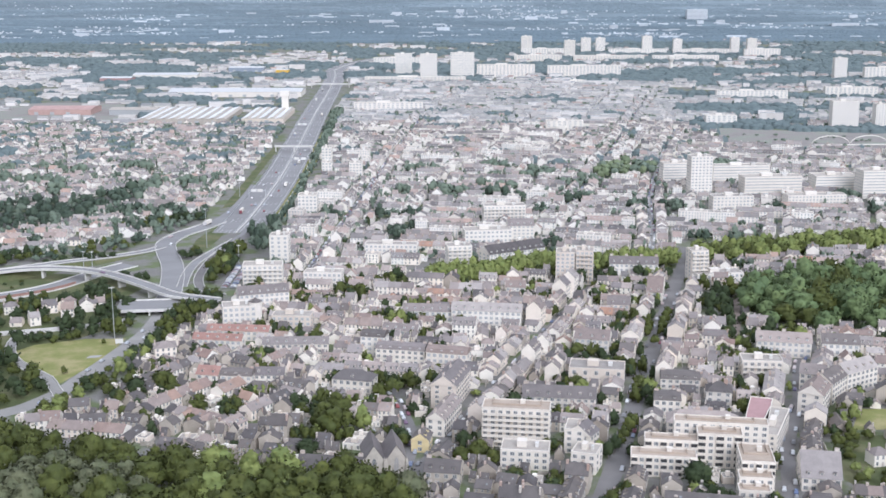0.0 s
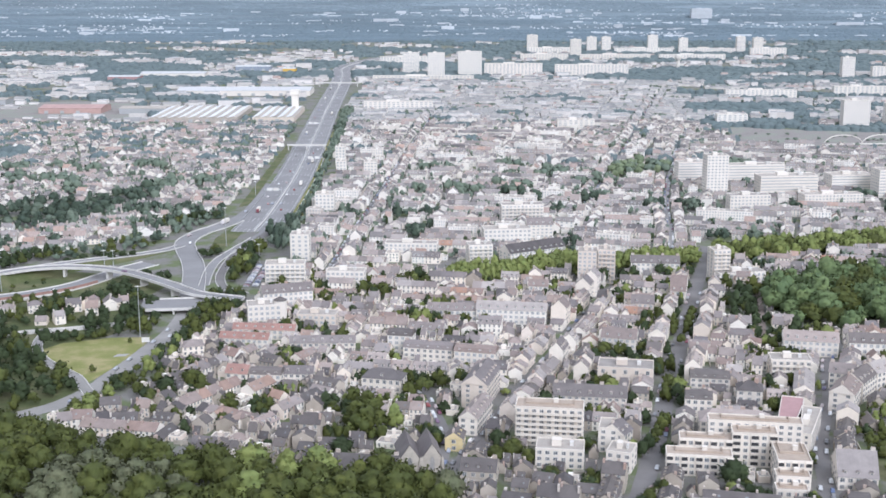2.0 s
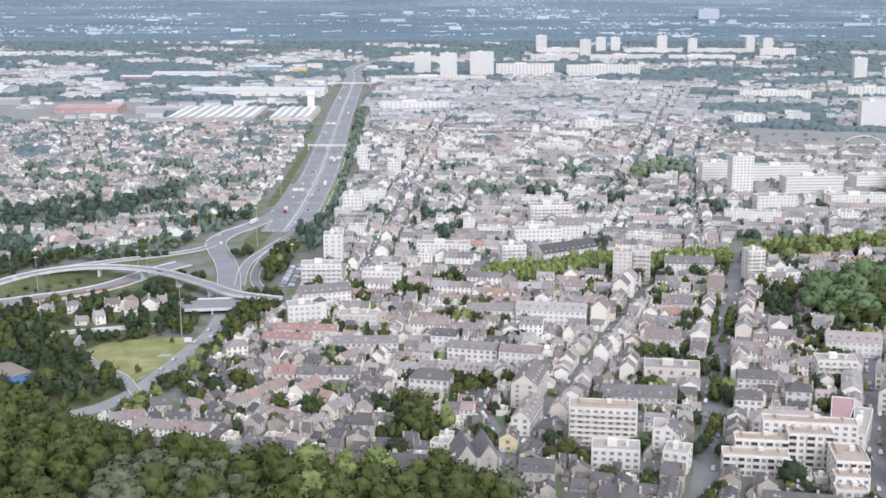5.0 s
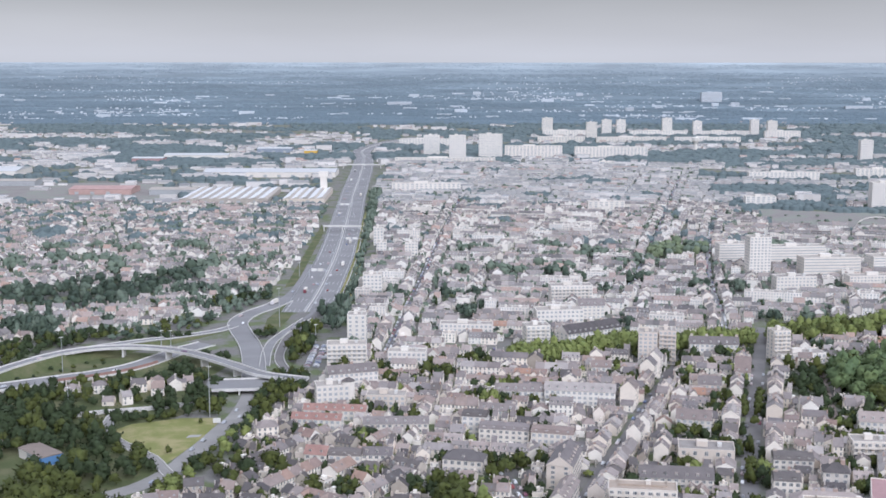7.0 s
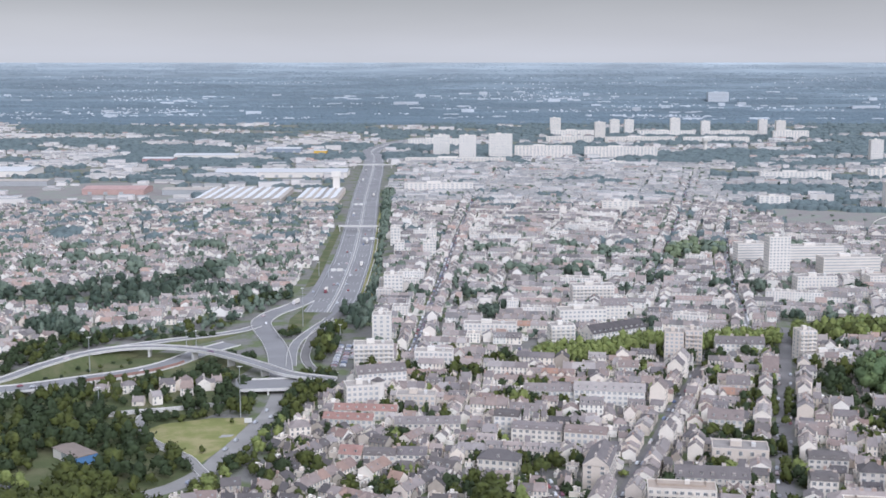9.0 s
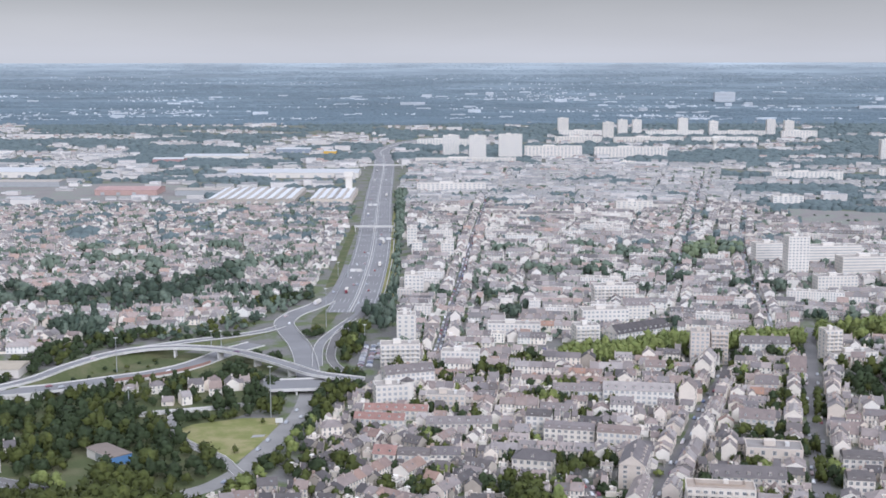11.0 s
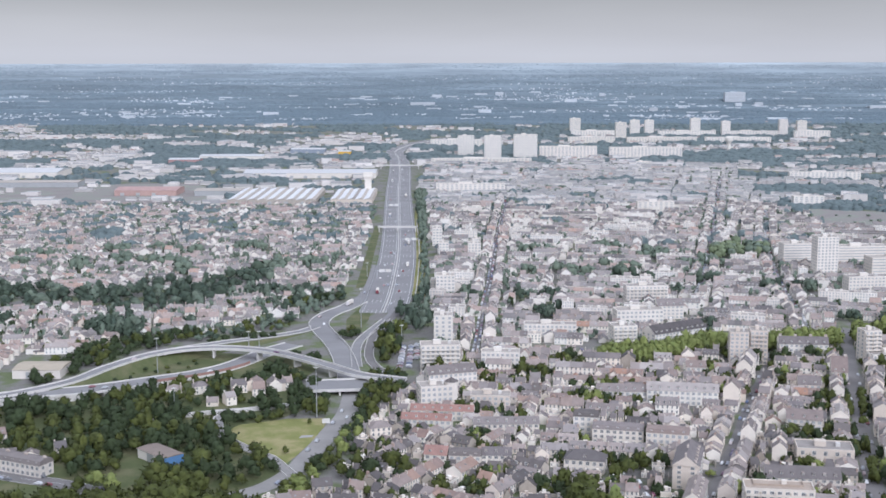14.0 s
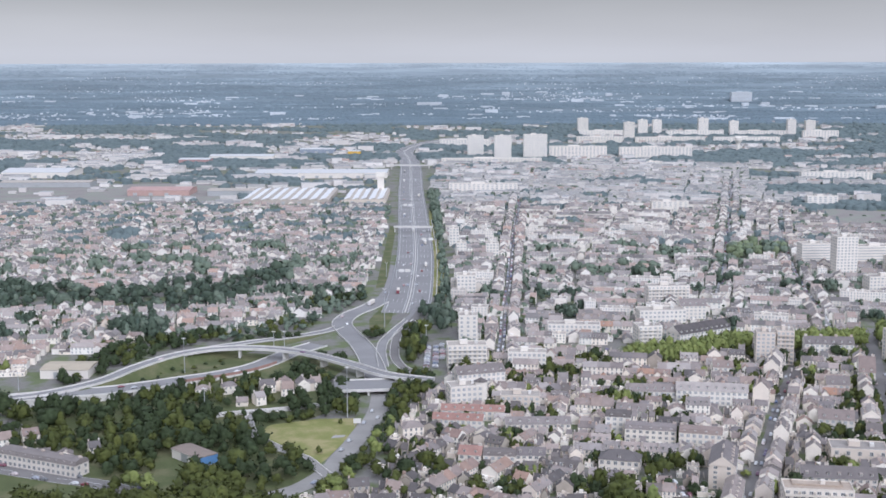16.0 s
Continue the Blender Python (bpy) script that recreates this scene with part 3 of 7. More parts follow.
# the motorway: two carriageways, median barrier, verges
MWAY = [(-172, 1010, 0), (-170, 1080, 0), (-170, 1180, 0), (-172, 1320, 0), (-180, 1543, 0), (-195, 1900, 0), (-209, 2320, 0), (-222, 2576, 0), (-236, 2760, 0), (-205, 2970, 0), (-120, 3200, 0)]
mline = curve_points(MWAY, 20.0)
m_ob = tagged(part("motorway", ribbon(mline, -19.5, 19.5, 0.12, 0.0), M_MOTOR), "wide pale grey asphalt motorway with median barrier", "road", "", "structure")
paint_line(mline, 26, 1)
gg = Geo()
for off in (-17.2, -2.2, 2.2, 17.2):
    ribbon(mline, off - 0.18, off + 0.18, 0.16, 0.0, 0, gg)
for off in (-13.4, -9.7, -6.0, 6.0, 9.7, 13.4):
    for i in range(0, len(mline) - 1, 2):
        a, b = mline[i], mline[i + 1]
        ribbon([a, a + (b - a) * 0.6], off - 0.13, off + 0.13, 0.16, 0.0, 0, gg)
part("lane_marking", gg, M_PAINT, m_ob)
part("median_barrier", ribbon(mline, -0.4, 0.4, 0.95, 0.9), M_CONC, m_ob, "low concrete median barrier")
for off in (-19.6, 19.6):
    part("guard_rail", ribbon(mline, off - 0.15, off + 0.15, 0.8, 0.45), M_STEEL, m_ob, "galvanised guard rail")

for off, z0 in ((23.0, 1.3), (27.5, 0.9)):
    k0, k1 = 3, 30
    part("noise_wall", ribbon(mline[k0:k1], off - 0.35, off + 0.35, z0, z0), M_CONC, m_ob, "pale concrete side wall")
L_slip = road("slip_road", [(-187, 1247), (-187, 1151), (-190, 1085), (-202, 1037), (-216, 1004), (-221, 970), (-213, 935), (-202, 900), (-193, 862), (-186, 821), (-181, 786)], 16, M_MOTOR, "broad asphalt slip road curving off the motorway", 0.17, kerb=0.9, span=(0.42, 1.0))
L_south = road("south_road", [(-186, 800), (-180, 770), (-178, 744), (-179, 712), (-183.5, 685), (-188, 657), (-192.5, 635), (-197, 613), (-206, 592), (-217, 579), (-250, 552)], 11.5, M_WORN, "wide asphalt road leading down to the river", 0.20)
road("loop_road", [(-197, 606), (-203, 617), (-211.5, 633), (-226, 648), (-241, 667), (-250, 688), (-253, 708), (-250, 716)], 6, M_WORN, "narrow asphalt loop round the meadow", 0.19, grow=1.0, kerb=0.5)
road("ramp_road", [(-159, 1042), (-168, 984), (-178, 938), (-184, 904), (-184, 870), (-180, 829)], 7, M_MOTOR, "asphalt ramp beside the motorway", 0.23, kerb=0.8, span=(0.3, 1.0))
road("ramp_road_inner", [(-158, 1035), (-162, 997), (-169, 959), (-174, 930), (-175, 897), (-173, 853), (-164, 821), (-148, 806)], 6.5, M_ASPH, "dark asphalt ramp in a shallow cutting", 0.26, kerb=0.7, span=(0.25, 1.0))
VIA = [(-430, 730, 4.0), (-391, 741, 5.0), (-360, 768, 6.0), (-345, 802, 6.6), (-328, 832, 7), (-311, 849, 7), (-292, 857, 7), (-265, 856, 7), (-235, 842, 7), (-201, 810, 7), (-176, 785, 6.5), (-145, 776, 5)]
L_via = curve_points(VIA)
via = tagged(new("viaduct"), "curved pale concrete motorway viaduct on piers", "bridge")
part("deck", ribbon(L_via, -4.6, 4.6, 0.0, 1.0), M_CONC, via)
part("carriageway", ribbon(L_via, -4.0, 4.0, 0.06, 0.0), M_MOTOR, via, "grey asphalt carriageway")
for off in (-4.4, 4.4):
    part("parapet", ribbon(L_via, off - 0.2, off + 0.2, 0.8, 0.9), M_CONC, via, "pale concrete parapet")
gp = Geo()
gp.box(-2.8, 2.8, -0.7, 0.7, 0, 6.2)
pier_mesh = gp.mesh("pier", [M_CONC])
for i in range(4, len(L_via) - 2, 4):
    a, b = L_via[i], L_via[i + 1]
    if a[0] < -322:
        continue
    part("pier", pier_mesh, None, via, "", Matrix.Translation((a[0], a[1], a[2] - 7.2)) @ Matrix.Rotation(math.atan2(b[1] - a[1], b[0] - a[0]) + math.pi / 2, 4, "Z"))
paint_line(L_via, 8, 1)
LOWER = [(-520, 706, 4.2), (-428, 727, 4.5), (-379, 744, 4.5), (-345, 756, 4.2), (-307, 787, 2.4), (-285, 809, 0.7), (-266, 833, 0.2), (-248, 872, 0.2), (-232, 896, 0.2)]
L_low = curve_points(LOWER)
low_ob = tagged(part("lower_road", ribbon(L_low, -9, 9, 0.0, 0.8), M_CONC), "raised concrete road deck beside the viaduct", "road", "", "structure")
part("carriageway", ribbon(L_low, -8.2, 8.2, 0.06, 0.0), M_MOTOR, low_ob, "grey asphalt carriageway")
for off in (-8.8, 8.8):
    part("parapet", ribbon(L_low, off - 0.15, off + 0.15, 0.7, 0.75), M_CONC, low_ob, "pale concrete parapet")
gap = [k for k, q in enumerate(L_low) if -352 < q[0] < -337]
for seg in (L_low[:gap[0] + 1], L_low[gap[-1]:]):
    part("retaining_wall", ribbon(seg, -8.4, 8.4, -0.8, 5.0), M_CONC, low_ob, "grey concrete retaining wall")
paint_line(L_low, 11, 1)
UPPER = [(-337, 818, 6.6), (-322, 843, 6.4), (-304, 863, 5.6), (-279, 887, 4.4), (-253, 911, 2.6), (-231, 938, 0.7), (-222, 956, 0.3)]
L_up = curve_points(UPPER)
up_ob = tagged(part("upper_ramp", ribbon(L_up, -4.4, 4.4, 0.0, 0.6), M_MOTOR), "asphalt ramp on a grass embankment joining the viaduct", "road", "", "structure")
for off in (-4.2, 4.2):
    part("parapet", ribbon(L_up, off - 0.15, off + 0.15, 0.6, 0.65), M_CONC, up_ob, "pale concrete parapet")
paint_line(L_up, 8, 1)


def embankment(line, half, spread, label):
    """Grass slopes from a raised road down to the ground."""
    gq, n = Geo(), sides(line)
    rows_ = []
    for a, q in zip(line, n):
        h = max(0.1, a[2] - 0.45)
        rows_.append([(a[0] + q[0] * o, a[1] + q[1] * o, z) for o, z in ((-half - spread * h, 0.03), (-half, h), (half, h), (half + spread * h, 0.03))])
    for a, b in zip(rows_, rows_[1:]):
        for k in range(3):
            gq.face((a[k], a[k + 1], b[k + 1], b[k]))
    return tagged(part("embankment", gq, M_VERGE), label, "embankment", "", "structure")


embankment(L_up, 4.8, 1.3, "rough grass slopes under the upper ramp")
embankment([q for q in L_via if -374 < q[0] < -318], 4.4, 1.3, "rough grass slopes under the head of the viaduct")
road("wall_road", [(-290, 700), (-268, 714), (-242, 722), (-216, 732), (-196, 745)], 5, M_ASPH, "narrow lane behind a pale wall", 0.15, kerb=1.2)
L_river = road("river_road", [(-420, 632), (-368, 615), (-334, 601), (-309, 592), (-282, 574), (-262, 548)], 12, M_ASPH, "riverside road with parked cars", 0.16, lanes=2)
AVENUE = [(52, 430), (66, 479), (87, 556), (100.5, 613), (119, 682), (146, 781), (172, 876), (192, 950)]
L_ave = road("avenue", AVENUE, 9, M_ASPH, "long straight avenue with trees down its middle", 0.10, grow=1.2)
L_s1 = road("street_west", [(-14, 500), (10, 574), (35, 643), (58.5, 712), (79, 769), (105.5, 843), (120, 900)], 4.6, M_ASPH, "straight town street lined with parked cars", 0.11, grow=0.6)
L_s2 = road("street_east", [(134, 440), (145, 487), (155, 528), (168, 567), (181, 602), (196, 655), (215, 700)], 6.5, M_ASPH, "town street with parked cars", 0.11, grow=0.8)
L_s3 = road("street_north", [(-99, 860), (-95, 915), (-89, 1020), (-79, 1151), (-69, 1319), (-53, 1542), (-30, 1850)], 5, M_ASPH, "long straight street between terraces", 0.11, grow=0.5)
L_s4 = road("street_mid", [(96, 1060), (106, 1094), (145, 1245), (214, 1539), (284, 1848), (360, 2180)], 4, M_PAVE, "long straight street between terraces", 0.11, grow=0.5)
L_s5 = road("street_hospital", [(152, 905), (155, 914), (171, 996), (189, 1120), (212, 1244), (255, 1441), (320, 1700)], 4, M_PAVE, "long street running past the hospital", 0.11, grow=0.5)
road("ring_road", [(-1700, 3640), (-1417, 3520), (-1050, 3370), (-720, 3240), (-408, 3090), (-300, 3060)], 16, M_CONC, "pale embankment road crossing the far fields", 0.3, category="road")
road("red_lane", [(172, 700), (183, 748), (196, 808), (210, 870)], 4.5, M_BROWN, "reddish-brown gravel lane beside the park", 0.12, grow=0.5)
L_sq = road("side_street", [(-21, 480), (-14, 540), (-22, 590), (-30, 620)], 5, M_ASPH, "narrow side street", 0.12, grow=0.4)

# ---- buildings: shared makers ----
MATS = [M_WALL, M_SLATE, M_TILE, M_GLASS, M_FLAT, M_CHIM, M_WHITE, M_FRAME, M_OLD, M_OLDWALL]
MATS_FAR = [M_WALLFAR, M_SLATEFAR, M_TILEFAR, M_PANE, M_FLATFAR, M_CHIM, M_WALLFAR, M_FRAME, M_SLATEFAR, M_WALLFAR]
# Outer set: cooler walls, greyed tiles and lifted panes stand for thin haze.
MATS_OUT = [M_WALLOUT, M_SLATEOUT, M_TILEFAR, M_PANE, M_FLAT, M_CHIM, M_WHITE, M_FRAME, M_SLATEOUT, M_WALLOUT]


def house_parts(w, d, storeys, roof, seed):
    """Wall, roof, chimneys and window places of a town house; its front looks to -y."""
    r = random.Random(seed)
    h = 2.7 * storeys + 0.2
    wall, top, chim, wins = Geo(), Geo(), [], []
    x, y = w / 2, d / 2
    rm = 2 if roof.endswith("tile") else 8 if roof.endswith("old") else 1
    kind = roof.split("_")[0]
    if kind in ("gable", "ell", "dormer"):
        rise = d * r.uniform(0.24, 0.36)
        p = [(-x, -y, 0), (x, -y, 0), (x, y, 0), (-x, y, 0), (-x, -y, h), (x, -y, h), (x, y, h), (-x, y, h), (-x, 0, h + rise), (x, 0, h + rise)]
        wall.solid(p, [(0, 1, 5, 4), (1, 2, 6, 9, 5), (2, 3, 7, 6), (3, 0, 4, 8, 7)])
        o, e = 0.05, 0.35
        k = rise / y
        q = [(-x - o, -y - e, h - e * k), (x + o, -y - e, h - e * k), (x + o, 0, h + rise + 0.12), (-x - o, 0, h + rise + 0.12), (x + o, y + e, h - e * k), (-x - o, y + e, h - e * k)]
        q2 = [(a, b, c + 0.2) for a, b, c in q]
        top.solid(q2 + q, [(0, 1, 2, 3), (3, 2, 4, 5), (0, 6, 7, 1), (5, 4, 10, 11), (1, 7, 8, 2), (2, 8, 10, 4), (0, 3, 9, 6), (3, 5, 11, 9)], rm)
        ridge = h + rise
        for u in ((-0.25, 0.3) if w > 9 else (0.2,)):
            for sg in (-1, 1):
                if r.random() < 0.4:
                    ya, yb = sg * y * 0.62, sg * y * 0.42
                    za, zb = h + rise * 0.38 + 0.3, h + rise * 0.58 + 0.3
                    q = [(u * w - 0.45, ya, za), (u * w + 0.45, ya, za), (u * w + 0.45, yb, zb), (u * w - 0.45, yb, zb)]
                    top.face(q if sg < 0 else q[::-1], 3)
        if kind == "ell":
            a0, a1, f = -x + 0.2, -x + w * 0.45, -y - 3.2
            am, rz = (a0 + a1) / 2, h + (a1 - a0) * 0.42
            wall.solid([(a0, f, 0), (a1, f, 0), (a1, 0, 0), (a0, 0, 0), (a0, f, h), (a1, f, h), (a1, 0, h), (a0, 0, h), (am, f, rz), (am, 0, rz)], [(0, 1, 5, 8, 4), (1, 2, 6, 5), (3, 0, 4, 7)])
            top.solid([(a0 - 0.3, f - 0.3, h - 0.15), (am, f - 0.3, rz + 0.2), (a1 + 0.3, f - 0.3, h - 0.15), (a0 - 0.3, 0, h - 0.15), (am, 0, rz + 0.2), (a1 + 0.3, 0, h - 0.15)], [(0, 1, 4, 3), (1, 2, 5, 4)], rm)
        if kind == "dormer":
            nd = max(2, int(w / 4))
            for c in range(nd):
                u = -x + w * (c + 0.5) / nd
                for sg in (-1, 1):
                    ya, yb = sorted((sg * y * 0.82, sg * y * 0.35))
                    za = h + rise * 0.15
                    wall.box(u - 0.75, u + 0.75, ya, yb, za, za + 1.5, 0)
                    top.box(u - 0.9, u + 0.9, ya - 0.1, yb + 0.1, za + 1.5, za + 1.65, rm)
                    wins.append((u, sg * y * 0.82, za + 0.15, sg))
    elif kind == "hip":
        rise = d * r.uniform(0.22, 0.32)
        wall.box(-x, x, -y, y, 0, h)
        e = 0.4
        t = max(0.3, x - y * 0.9)
        q = [(-x - e, -y - e, h - 0.1), (x + e, -y - e, h - 0.1), (x + e, y + e, h - 0.1), (-x - e, y + e, h - 0.1), (-t, 0, h + rise), (t, 0, h + rise)]
        top.solid(q, [(0, 1, 5, 4), (1, 2, 5), (2, 3, 4, 5), (3, 0, 4), (3, 2, 1, 0)], rm)
        ridge = h + rise
    elif kind == "mansard":
        wall.box(-x, x, -y, y, 0, h)
        i, k = 0.7, 2.0
        q = [(-x - 0.1, -y - 0.2, h), (x + 0.1, -y - 0.2, h), (x + 0.1, y + 0.2, h), (-x - 0.1, y + 0.2, h)]
        q += [(-x + 0.1, -y + i, h + k), (x - 0.1, -y + i, h + k), (x - 0.1, y - i, h + k), (-x + 0.1, y - i, h + k)]
        q += [(-x + 0.1, 0, h + k + 0.7), (x - 0.1, 0, h + k + 0.7)]
        top.solid(q, [(0, 1, 5, 4), (1, 2, 6, 9, 5), (2, 3, 7, 6), (3, 0, 4, 8, 7), (4, 5, 9, 8), (6, 7, 8, 9)], rm)
        ridge = h + k + 1.0
    else:
        wall.box(-x, x, -y, y, 0, h)
        for a in ((-x, x, -y, -y + 0.3), (-x, x, y - 0.3, y), (-x, -x + 0.3, -y + 0.3, y - 0.3), (x - 0.3, x, -y + 0.3, y - 0.3)):
            wall.box(*a, h, h + 0.5)
        top.box(-x + 0.3, x - 0.3, -y + 0.3, y - 0.3, h, h + 0.15, 4)
        top.box(-1.2, 1.2, -1.5, 1.5, h + 0.15, h + 2.2, 0)
        ridge = h
    if kind != "flat":
        for s in ((-1,) if r.random() < 0.5 else (-1, 1)):
            cx, cy = s * (x - 0.45), r.uniform(-0.25, 0.25) * d
            chim.append(Geo())
            chim[-1].box(cx - 0.4, cx + 0.4, cy - 0.7, cy + 0.7, h + 0.3, ridge + r.uniform(0.7, 1.4), 5)
    n = max(2, int(w / 2.7))
    for f in range(storeys):
        for c in range(n):
            u = -x + w * (c + 0.5) / n
            for s in (-1, 1):
                if f == 0 and c == n // 2 and s == -1:
                    continue
                wins.append((u, s * y, 0.9 + 2.7 * f, s))
    if kind == "mansard":
        for c in range(n - 1):
            u = -x + w * (c + 1) / n
            for s in (-1, 1):
                wins.append((u, s * (y - 0.25), h + 0.45, s))
    if rm == 8:
        wall.m = [9 if q == 0 else q for q in wall.m]
    return wall, top, chim, wins


def window_geo(w=1.05, t=1.6):
    """A casement: raised frame with two dark panes; its outside looks to -y."""
    gw = Geo()
    gw.box(-w / 2 - 0.12, w / 2 + 0.12, -0.10, 0.05, -0.12, t + 0.12, 7)
    gw.box(-w / 2, -0.04, -0.13, -0.08, 0.02, t, 3)
    gw.box(0.04, w / 2, -0.13, -0.08, 0.02, t, 3)
    return gw


WINDOW = window_geo().mesh("window", MATS)
DOORG = Geo()
DOORG.box(-0.6, 0.6, -0.08, 0.05, 0, 2.3, 7)
DOORG.box(-0.48, 0.48, -0.12, -0.07, 0.02, 2.15, 5)
DOOR = DOORG.mesh("door", MATS)

KINDS = [(7, 10, 2, "gable_slate"), (8.5, 10, 2, "gable_slate"), (10, 10, 3, "gable_slate"), (7, 9.5, 3, "gable_slate"), (9, 10, 2, "gable_tile"),
         (11, 11, 3, "mansard_slate"), (9, 11, 3, "mansard_slate"), (10, 10, 2, "hip_slate"), (8, 9, 1, "gable_slate"), (12, 11, 3, "hip_slate"),
         (10, 9, 2, "gable_tile"), (12, 11, 3, "flat_gravel"), (14, 12, 4, "flat_gravel"), (9, 8, 1, "flat_gravel"), (8, 10, 2, "gable_slate"), (13, 12, 4, "gable_slate"),
         (11, 9, 2, "ell_slate"), (12, 9, 2, "ell_tile"), (12, 10, 2, "dormer_slate"), (16, 10, 3, "dormer_slate"), (18, 9, 2, "gable_slate"), (20, 10, 1, "gable_slate"),
         (7, 10, 2, "gable_old"), (8.5, 10, 2, "gable_old"), (8, 9.5, 3, "gable_old"), (11, 9, 2, "ell_old"), (13, 10, 2, "dormer_old"), (9, 10, 2, "mansard_old"), (8, 9, 1, "gable_old")]
OLD = {0: 22, 14: 22, 1: 23, 2: 24, 3: 24, 16: 25, 18: 26, 19: 26, 6: 27, 5: 27, 8: 28, 21: 28, 7: 23, 20: 26}
HOUSES, PROTOS, PLAIN = [], [], []
for i, (w, d, st, rf) in enumerate(KINDS):
    wall, top, chim, wins = house_parts(w, d, st, rf, 100 + i)
    HOUSES.append((wall, top, chim, wins))
    whole, bare = Geo(), Geo()
    for gq in (wall, top, *chim):
        whole.merge(gq), bare.merge(gq)
    for u, v, z, s in wins:
        b = v + 0.03 * s
        q = ((u - 0.55, b, z), (u + 0.55, b, z), (u + 0.55, b, z + 1.6), (u - 0.55, b, z + 1.6))
        whole.face(q if s < 0 else q[::-1], 3)
    PROTOS.append(whole.arrays()), PLAIN.append(bare.arrays())

# plain bodies for the outermost houses: walls and roof alone
CRUDE = []
for w, d, st, rf in KINDS:
    gq, x, y, h = Geo(), w / 2, d / 2, 2.7 * st
    if rf.startswith("flat"):
        gq.box(-x, x, -y, y, 0, h + 0.3, 0)
        gq.box(-x + 0.4, x - 0.4, -y + 0.4, y - 0.4, h + 0.3, h + 0.6, 4)
    else:
        t = h + d * 0.3
        gq.solid([(-x, -y, 0), (x, -y, 0), (x, y, 0), (-x, y, 0), (-x, -y, h), (x, -y, h), (x, y, h), (-x, y, h), (-x, 0, t), (x, 0, t)], [(0, 1, 5, 4), (1, 2, 6, 9, 5), (2, 3, 7, 6), (3, 0, 4, 8, 7)])
        e = 0.3
        k = 2 if rf.endswith("tile") else 1
        gq.solid([(-x - e, -y - e, h - 0.1), (x + e, -y - e, h - 0.1), (x + e, 0, t + 0.15), (-x - e, 0, t + 0.15), (x + e, y + e, h - 0.1), (-x - e, y + e, h - 0.1)], [(0, 1, 2, 3), (3, 2, 4, 5)], k)
    CRUDE.append(gq.arrays())

HOUSE_MASTER = {}


def copy_at(ob, m):
    """A copy whose whole scale is that of m."""
    return copy_thing(ob, m @ Matrix.Diagonal((1 / ob.scale[0], 1 / ob.scale[1], 1 / ob.scale[2], 1)))


HOUSE_WORDS = {"gable_slate": "cream rendered town house with grey slate gable roof", "gable_tile": "cream town house with reddish clay tile roof", "mansard_slate": "pale stone town house with slate mansard roof",
               "ell_slate": "white L-shaped house with steep slate roofs", "ell_tile": "cream L-shaped house with clay tile roofs", "dormer_slate": "white town house with dormers in slate roof",
               "gable_old": "old stone house with steep dark slate roof", "ell_old": "old L-shaped house with dark slate roofs", "dormer_old": "old house with dormers in dark slate roof", "mansard_old": "old house with dark slate mansard roof",
               "hip_slate": "pale villa with hipped slate roof", "flat_gravel": "white flat-roofed block with gravel roof"}


def house_thing(i, m):
    """A house with its parts, built once a kind and copied from then on."""
    if i in HOUSE_MASTER:
        return copy_at(HOUSE_MASTER[i], m)
    wall, top, chim, wins = HOUSES[i]
    ob = tagged(new("house"), HOUSE_WORDS[KINDS[i][3]], "house", "houses of the near quarter")
    part("wall", wall, MATS, ob)
    part("roof", top, MATS, ob)
    for gq in chim:
        part("chimney", gq, MATS, ob)
    for u, v, z, s in wins:
        if s < 0:
            part("window", WINDOW, None, ob, "", pose(u, v, z))
    part("door", DOOR, None, ob, "", pose(0, -KINDS[i][1] / 2, 0))
    ob.matrix_basis = m
    HOUSE_MASTER[i] = ob
    return ob


PANES = {}


